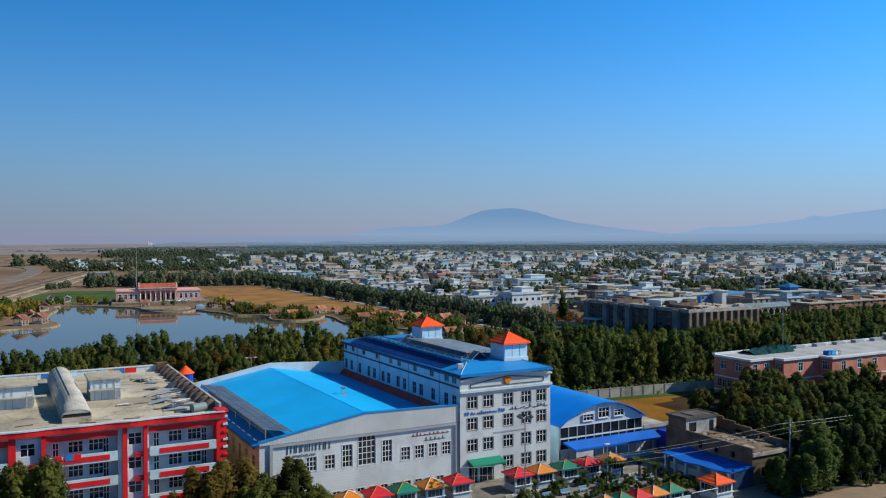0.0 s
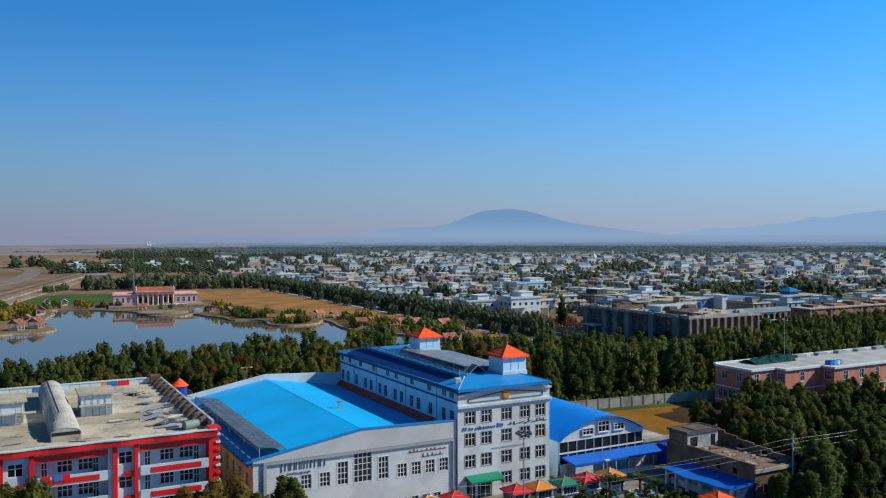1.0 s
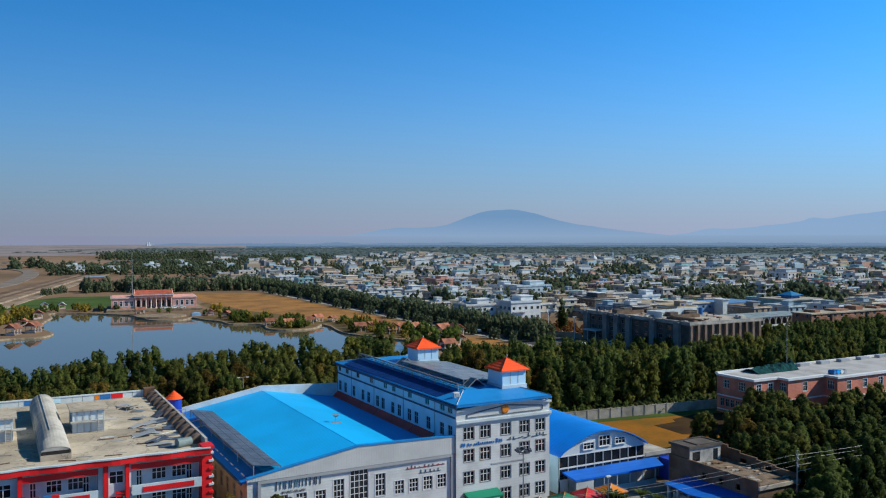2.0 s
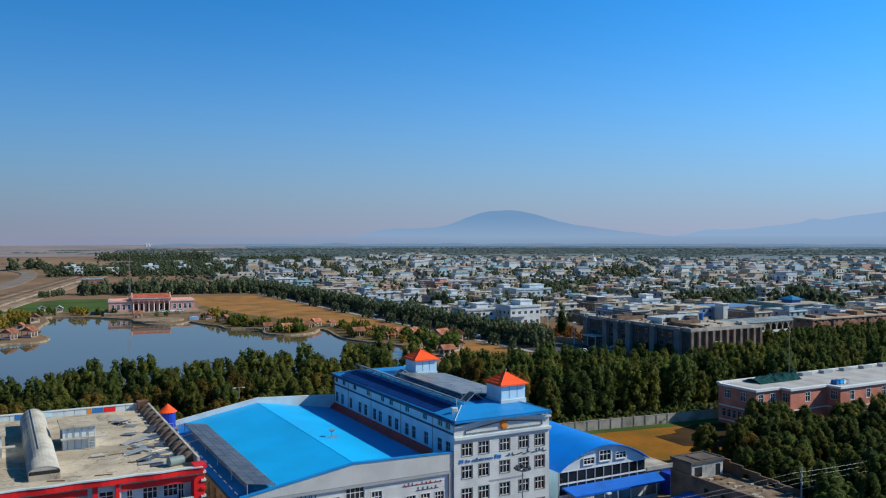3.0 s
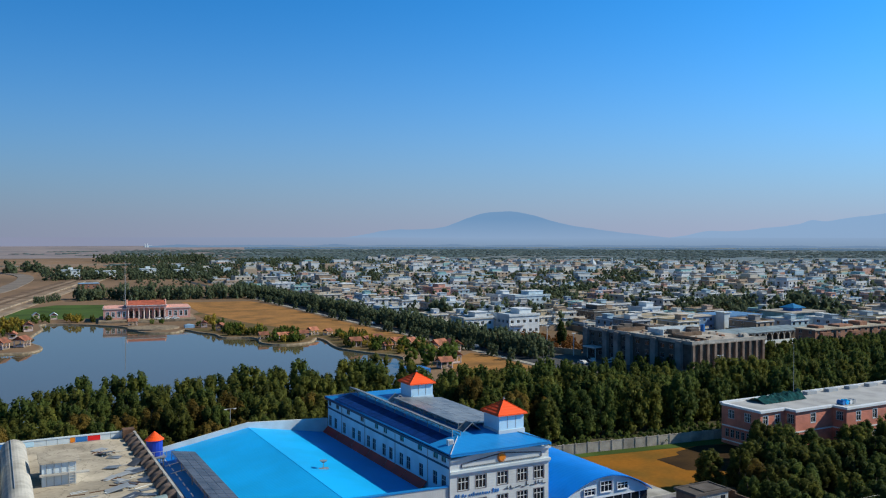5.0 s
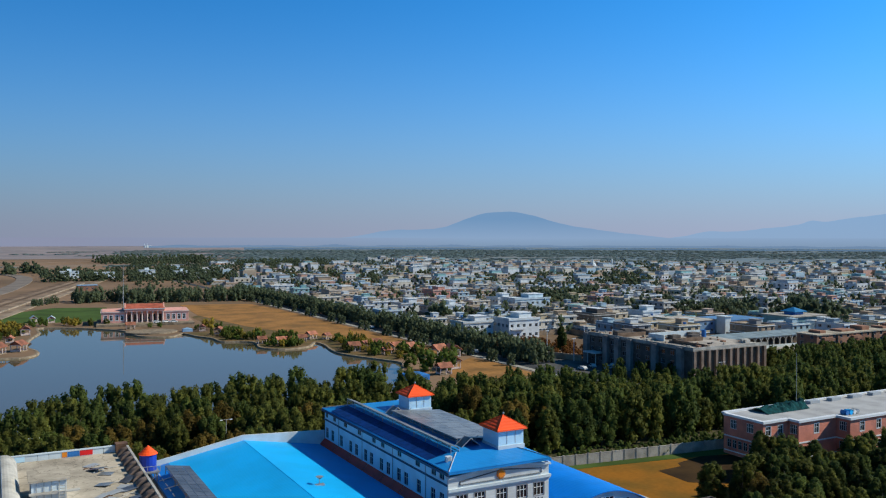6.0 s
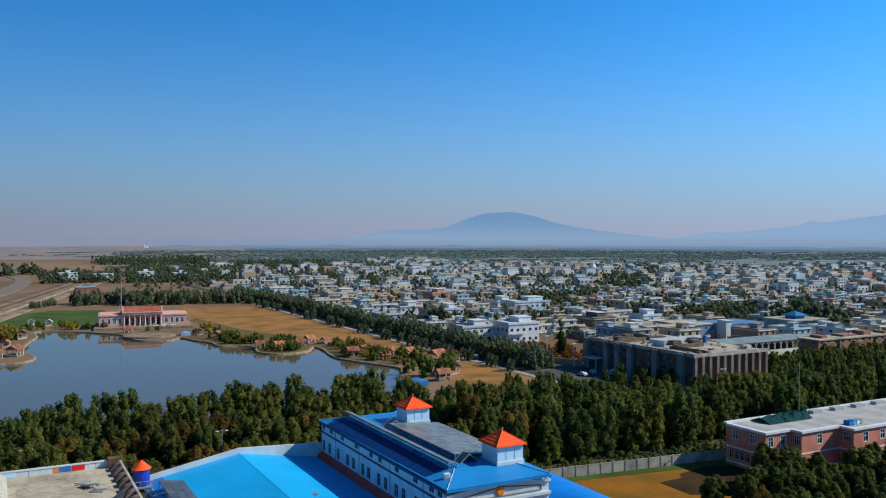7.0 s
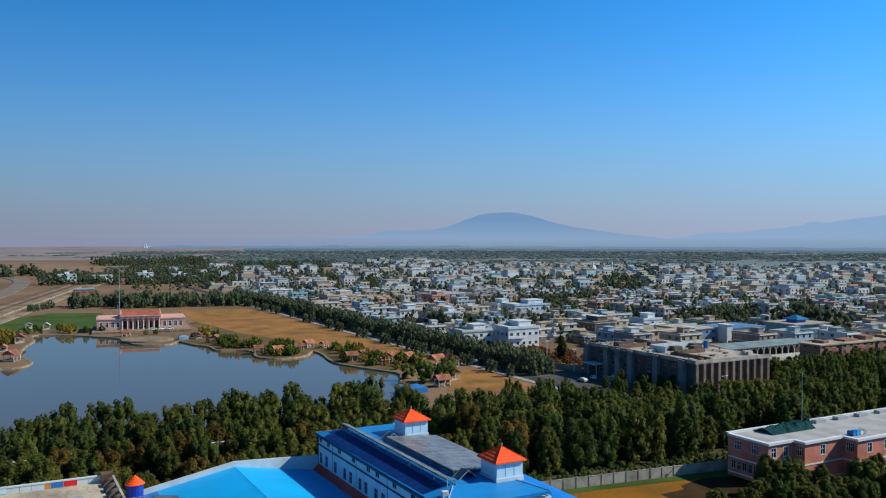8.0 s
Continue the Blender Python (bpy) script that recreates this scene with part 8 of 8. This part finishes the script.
for x0, x1, y0, y1, z in ((163, 163.4, 112, 128, 1.2), (163.4, 178, 127.6, 128, 1.5), (156, 170, 150, 150.4, 1.6), (176, 176.4, 150, 165, 1.4)):
    part("roof_wall", Geo().box(x0, x1, y0, y1, RH + 0.4, RH + 0.4 + z), BROWN_BRICK, raw)
for k in range(6):
    part("stub_column", Geo().box(157 + 3.5 * k, 157.4 + 3.5 * k, 163, 163.4, RH + 0.4, RH + 1.6), CONCRETE, raw)
part("drum", Geo().cone(187, 136, RH + 0.4, RH + 3.2, 0.9, 0.9, 12), SIGN_BLUE, raw, "blue roof tank")


def long_block(name, x0, x1, y0, y1, h, wall, roof, label, floors_n, pitch=4.0, roof_h=0.5):
    t = thing(name, ((x0 + x1) / 2, (y0 + y1) / 2, 0), label, "building", "town landmarks")
    for s in (Side(x0, y0, x1 - x0, 0), Side(x0, y1, 0, y0 - y1)):
        n = max(1, int(s.length / pitch))
        hs = [(s.length * (i + 0.5) / n - 0.8, s.length * (i + 0.5) / n + 0.8, h * f / floors_n + 1.1, h * f / floors_n + 2.6) for i in range(n) for f in range(floors_n)]
        part("wall", s.wall(Geo(), 0, h, hs, 0.3), wall, t)
        windows(t, s, hs, 2, 1, FRAME_GREY)
    part("core", Geo().box(x0 + 0.6, x1, y0 + 0.6, y1, 0, h - 0.3), wall, t)
    part("roof", Geo().box(x0 - 0.4, x1 + 0.4, y0 - 0.4, y1 + 0.4, h, h + roof_h), roof, t)
    return t


tan = long_block("tan_apartments", 252.5, 330, 135.5, 145.5, 8.1, TAN_RENDER, ROOF_DUST, "long terracotta-tan apartment block with balconies", 3, 4.5)
for x, z in ((256, 3.0), (256, 6.0), (275, 3.0), (275, 6.0), (298, 3.0), (298, 6.0), (316, 6.0)):
    part("balcony", Geo().box(x, x + 5.5, 134.2, 135.49, z, z + 1.1), TAN_RENDER, tan)
for x, w, h in ((258, 3.5, 1.4), (272, 9.0, 1.0), (286, 5.0, 2.2), (301, 3.0, 1.2), (309, 12.0, 1.8)):
    part("roof_house", Geo().box(x, x + w, 138, 144, 8.6, 8.6 + h * 0.8), TAN_RENDER, tan)
# dark strips on the wall face paint the shade of recessed shafts
part("light_shaft", Geo().box(265.0, 266.2, 135.3, 135.49, 0, 8.1), GLASS, tan, "dark recessed light shaft")
part("light_shaft", Geo().box(289.5, 290.7, 135.3, 135.49, 0, 8.1), GLASS, tan)
for m in LANDMARKS:
    blk = long_block(*m[:10], 3.6)
    x0, x1, y0, y1, h = m[1:6]
    part("roof_house", Geo().box(x0 + (x1 - x0) * 0.55, x1 - 0.8, y0 + (y1 - y0) * 0.4, y1 - 0.8, h + 0.5, h + 2.9), m[6], blk)
    part("roof_house_slab", Geo().box(x0 + (x1 - x0) * 0.55 - 0.4, x1 - 0.4, y0 + (y1 - y0) * 0.4 - 0.4, y1 - 0.4, h + 2.9, h + 3.15), FRAME, blk)
    part("balcony", Geo().box(x0 + 1, x0 + (x1 - x0) * 0.5, y0 - 1.3, y0 - 0.01, h * 0.5 - 0.15, h * 0.5 + 0.1).box(x0 + 1, x0 + (x1 - x0) * 0.5, y0 - 1.35, y0 - 1.2, h * 0.5 + 0.1, h * 0.5 + 1.0), FRAME, blk)
    part("parapet", Geo().box(x0 - 0.4, x1 + 0.4, y0 - 0.4, y0 - 0.15, h + 0.5, h + 1.2).box(x0 - 0.4, x0 - 0.15, y0 - 0.15, y1 + 0.4, h + 0.5, h + 1.2), m[6], blk)
bl = long_block("blue_school", 252, 275, 214, 236, 6.9, mat("blue_painted_wall", (0.14, 0.24, 0.38), 0.7), ROOF_TOWN, "pale blue school building with white stair towers", 2)
long_block("blue_school", 279, 306, 210, 230, 6.6, mat("blue_white_wall", (0.32, 0.42, 0.50), 0.7), mat("blue_roof_felt", (0.08, 0.20, 0.38), 0.8), "blue and white school wing", 2)
for x in (250, 276):
    part("stair_tower", Geo().box(x, x + 4, 208, 214, 0, 8.9).box(x - 0.5, x + 4.5, 207.5, 214.5, 8.9, 9.3), PALE, bl)
SHED_ROOF = mat("grey_green_sheet_roof", (0.20, 0.25, 0.27), 0.7, var=0.2, scale=0.3)
hall2 = thing("market_hall", (258, 172, 0), "long low market hall with a row of pale arches", "building", "town landmarks")
part("rear_wall", Geo().box(233, 285, 171, 171.3, 0, 3.6), GREY_WALL, hall2)
part("roof", Geo().slab([(232, 166.0, 4.3), (286, 166.0, 4.3), (286, 177, 5.3), (232, 177, 5.3)], 0.2), SHED_ROOF, hall2, "grey-green sheet roof")
for k in range(13):
    x = 234 + 4.1 * k
    part("pier", Geo().box(x - 0.3, x + 0.3, 166.3, 166.8, 0, 2.6), CONCRETE, hall2)
    if k < 12:
        arch_x = [(x + 0.3 + 3.5 * i / 8, 2.6 + 1.1 * math.sin(math.pi * i / 8)) for i in range(9)]
        g = Geo()
        g.profile_y([(x + 0.3, 4.0), (x + 0.3, 2.6)] + arch_x[1:-1] + [(x + 3.8, 2.6), (x + 3.8, 4.0)], 166.4, 166.7)
        part("arch", g, CONCRETE, hall2, "pale scalloped arch")
wing = thing("market_wing", (227, 171, 0), "long dark market wing under a slate-blue sheet roof", "building", "town landmarks")
part("wall", Geo().box(223, 231, 147.5, 195, 0, 3.6), GREY_WALL, wing)
part("roof", Geo().slab([(222, 146.5, 4.4), (232, 146.5, 3.8), (232, 196, 3.8), (222, 196, 4.4)], 0.25), mat("slate_blue_sheet", (0.07, 0.095, 0.13), 0.6, var=0.2, scale=0.4), wing)
yard = Geo()
yard.box(232, 288, 148, 166, -0.2, 0.05)
single("market_yard", yard, mat("pale_market_paving", (0.36, 0.32, 0.28), 0.9, var=0.2, scale=0.1), "pale dusty market yard", kind="structure")
part("wall", Geo().box(233, 285, 160, 160.25, 0, 1.4), PALE, thing("yard_wall", (259, 160, 0), "low pale wall across the market yard", "wall"))
pg = thing("pagoda_house", (334, 214, 0), "house with a blue tiered roof", "house", "town landmarks")
part("body", Geo().box(322, 348, 204, 224, 0, 7.0), mat("teal_wall", (0.16, 0.30, 0.32), 0.8), pg)
part("roof_deck", Geo().box(321, 349, 203, 225, 7.0, 7.6), ROOF_TOWN, pg)
part("tier", Geo().box(330.5, 337.5, 209.5, 216.5, 7.6, 9.4), SIGN_BLUE, pg)
part("tier_roof", Geo().hip(329, 339, 208, 218, 9.4, 11.6, 0.2), mat("teal_blue_roof", (0.01, 0.16, 0.36), 0.5), pg)
mq = thing("mosque", (700, 840, 0), "far brick-red mosque with white minarets and a white dome", "mosque", "town landmarks")
part("hall", Geo().box(684, 716, 838, 866, 0, 9), mat("red_brown_brick", (0.42, 0.17, 0.11), 0.9), mq)
part("dome", Geo().cone(700, 850, 9, 12, 5.5, 4.6, 16).cone(700, 850, 12, 15.5, 4.6, 0.5, 16), PALE, mq, "white dome")
for x in (683, 717):
    part("minaret", Geo().cone(x, 828, 0, 17, 1.3, 1.0, 10).cone(x, 828, 17, 20, 1.4, 0.1, 10), PALE, mq, "slim white minaret")
gm = thing("far_white_mosque", (555, 3840, 0), "white mosque far out on the plain", "mosque", "town landmarks")
part("hall", Geo().box(550, 580, 3840, 3870, 0, 9), PALE, gm)
for x in (548, 558):
    part("minaret", Geo().cone(x, 3840, 0, 19, 1.8, 1.3, 8), PALE, gm)
orchard = Heap()
for x, y in scatter(frng, 140, 214, 168, 262, 5.2):
    edge = 138 + (210 - y) * 0.36
    if y > 262 - 0.6 * (x - 176) or x < edge + 3 or x > edge + 42 or (172 < x < 192 and y > 240):
        continue
    s = frng.uniform(0.4, 0.65)
    orchard.add(bush[frng.randrange(2)], x, y, s, s * 1.3, frng.uniform(0, 6))
orchard.link("orchard", foliage("rust_foliage", (0.17, 0.075, 0.025), (0.30, 0.13, 0.04)), "orchard of rust-brown shrubs behind a wall")
ow = thing("orchard_wall", (146, 190, 0), "red-brown brick wall round the orchard", "wall")
od = Side(136, 216, 17, -47)
for k in range(10):
    part("run", od.box(Geo(), 5 * k + 0.4, 5 * k + 5, 0, 0.3, 0, 2.3), BRICK_BEIGE, ow)
    part("pillar", od.box(Geo(), 5 * k, 5 * k + 0.399, -0.05, 0.35, 0, 2.6), BRICK_BEIGE, ow)
# filling station beside the road
fs = thing("station_canopy", (158, 160, 0), "white flat canopy on thin posts beside the road", "canopy")
part("deck", Geo().box(150, 166, 157, 164, 4.4, 4.9), PALE, fs)
for x in (151.5, 158, 164.5):
    for y in (158, 163):
        part("post", Geo().tube((x, y, 0), (x, y, 4.4), 0.16, n=8), FRAME, fs)
for x, y, h in ((146, 183, 11), (160, 176, 13), (150, 170, 9)):
    t = thing("street_lamp", (x, y, 0), "tall white lamp post by the road", "street lamp", "street lamps")
    part("pole", Geo().tube((x, y, 0), (x, y, h), 0.2, 0.12), FRAME, t)
    part("head", Geo().box(x - 0.9, x + 0.9, y - 0.2, y + 0.2, h, h + 0.25), FRAME, t)
cy = thing("tree", (163, 196, 0), "dark green column-shaped tree by the orchard", "tree", "trees")
for nm, me in (("trunk", KINDS[4][0]), ("crown", KINDS[4][1])):
    o = new(nm, me)
    o.parent = cy
    o.scale = (0.8, 0.8, 0.85)
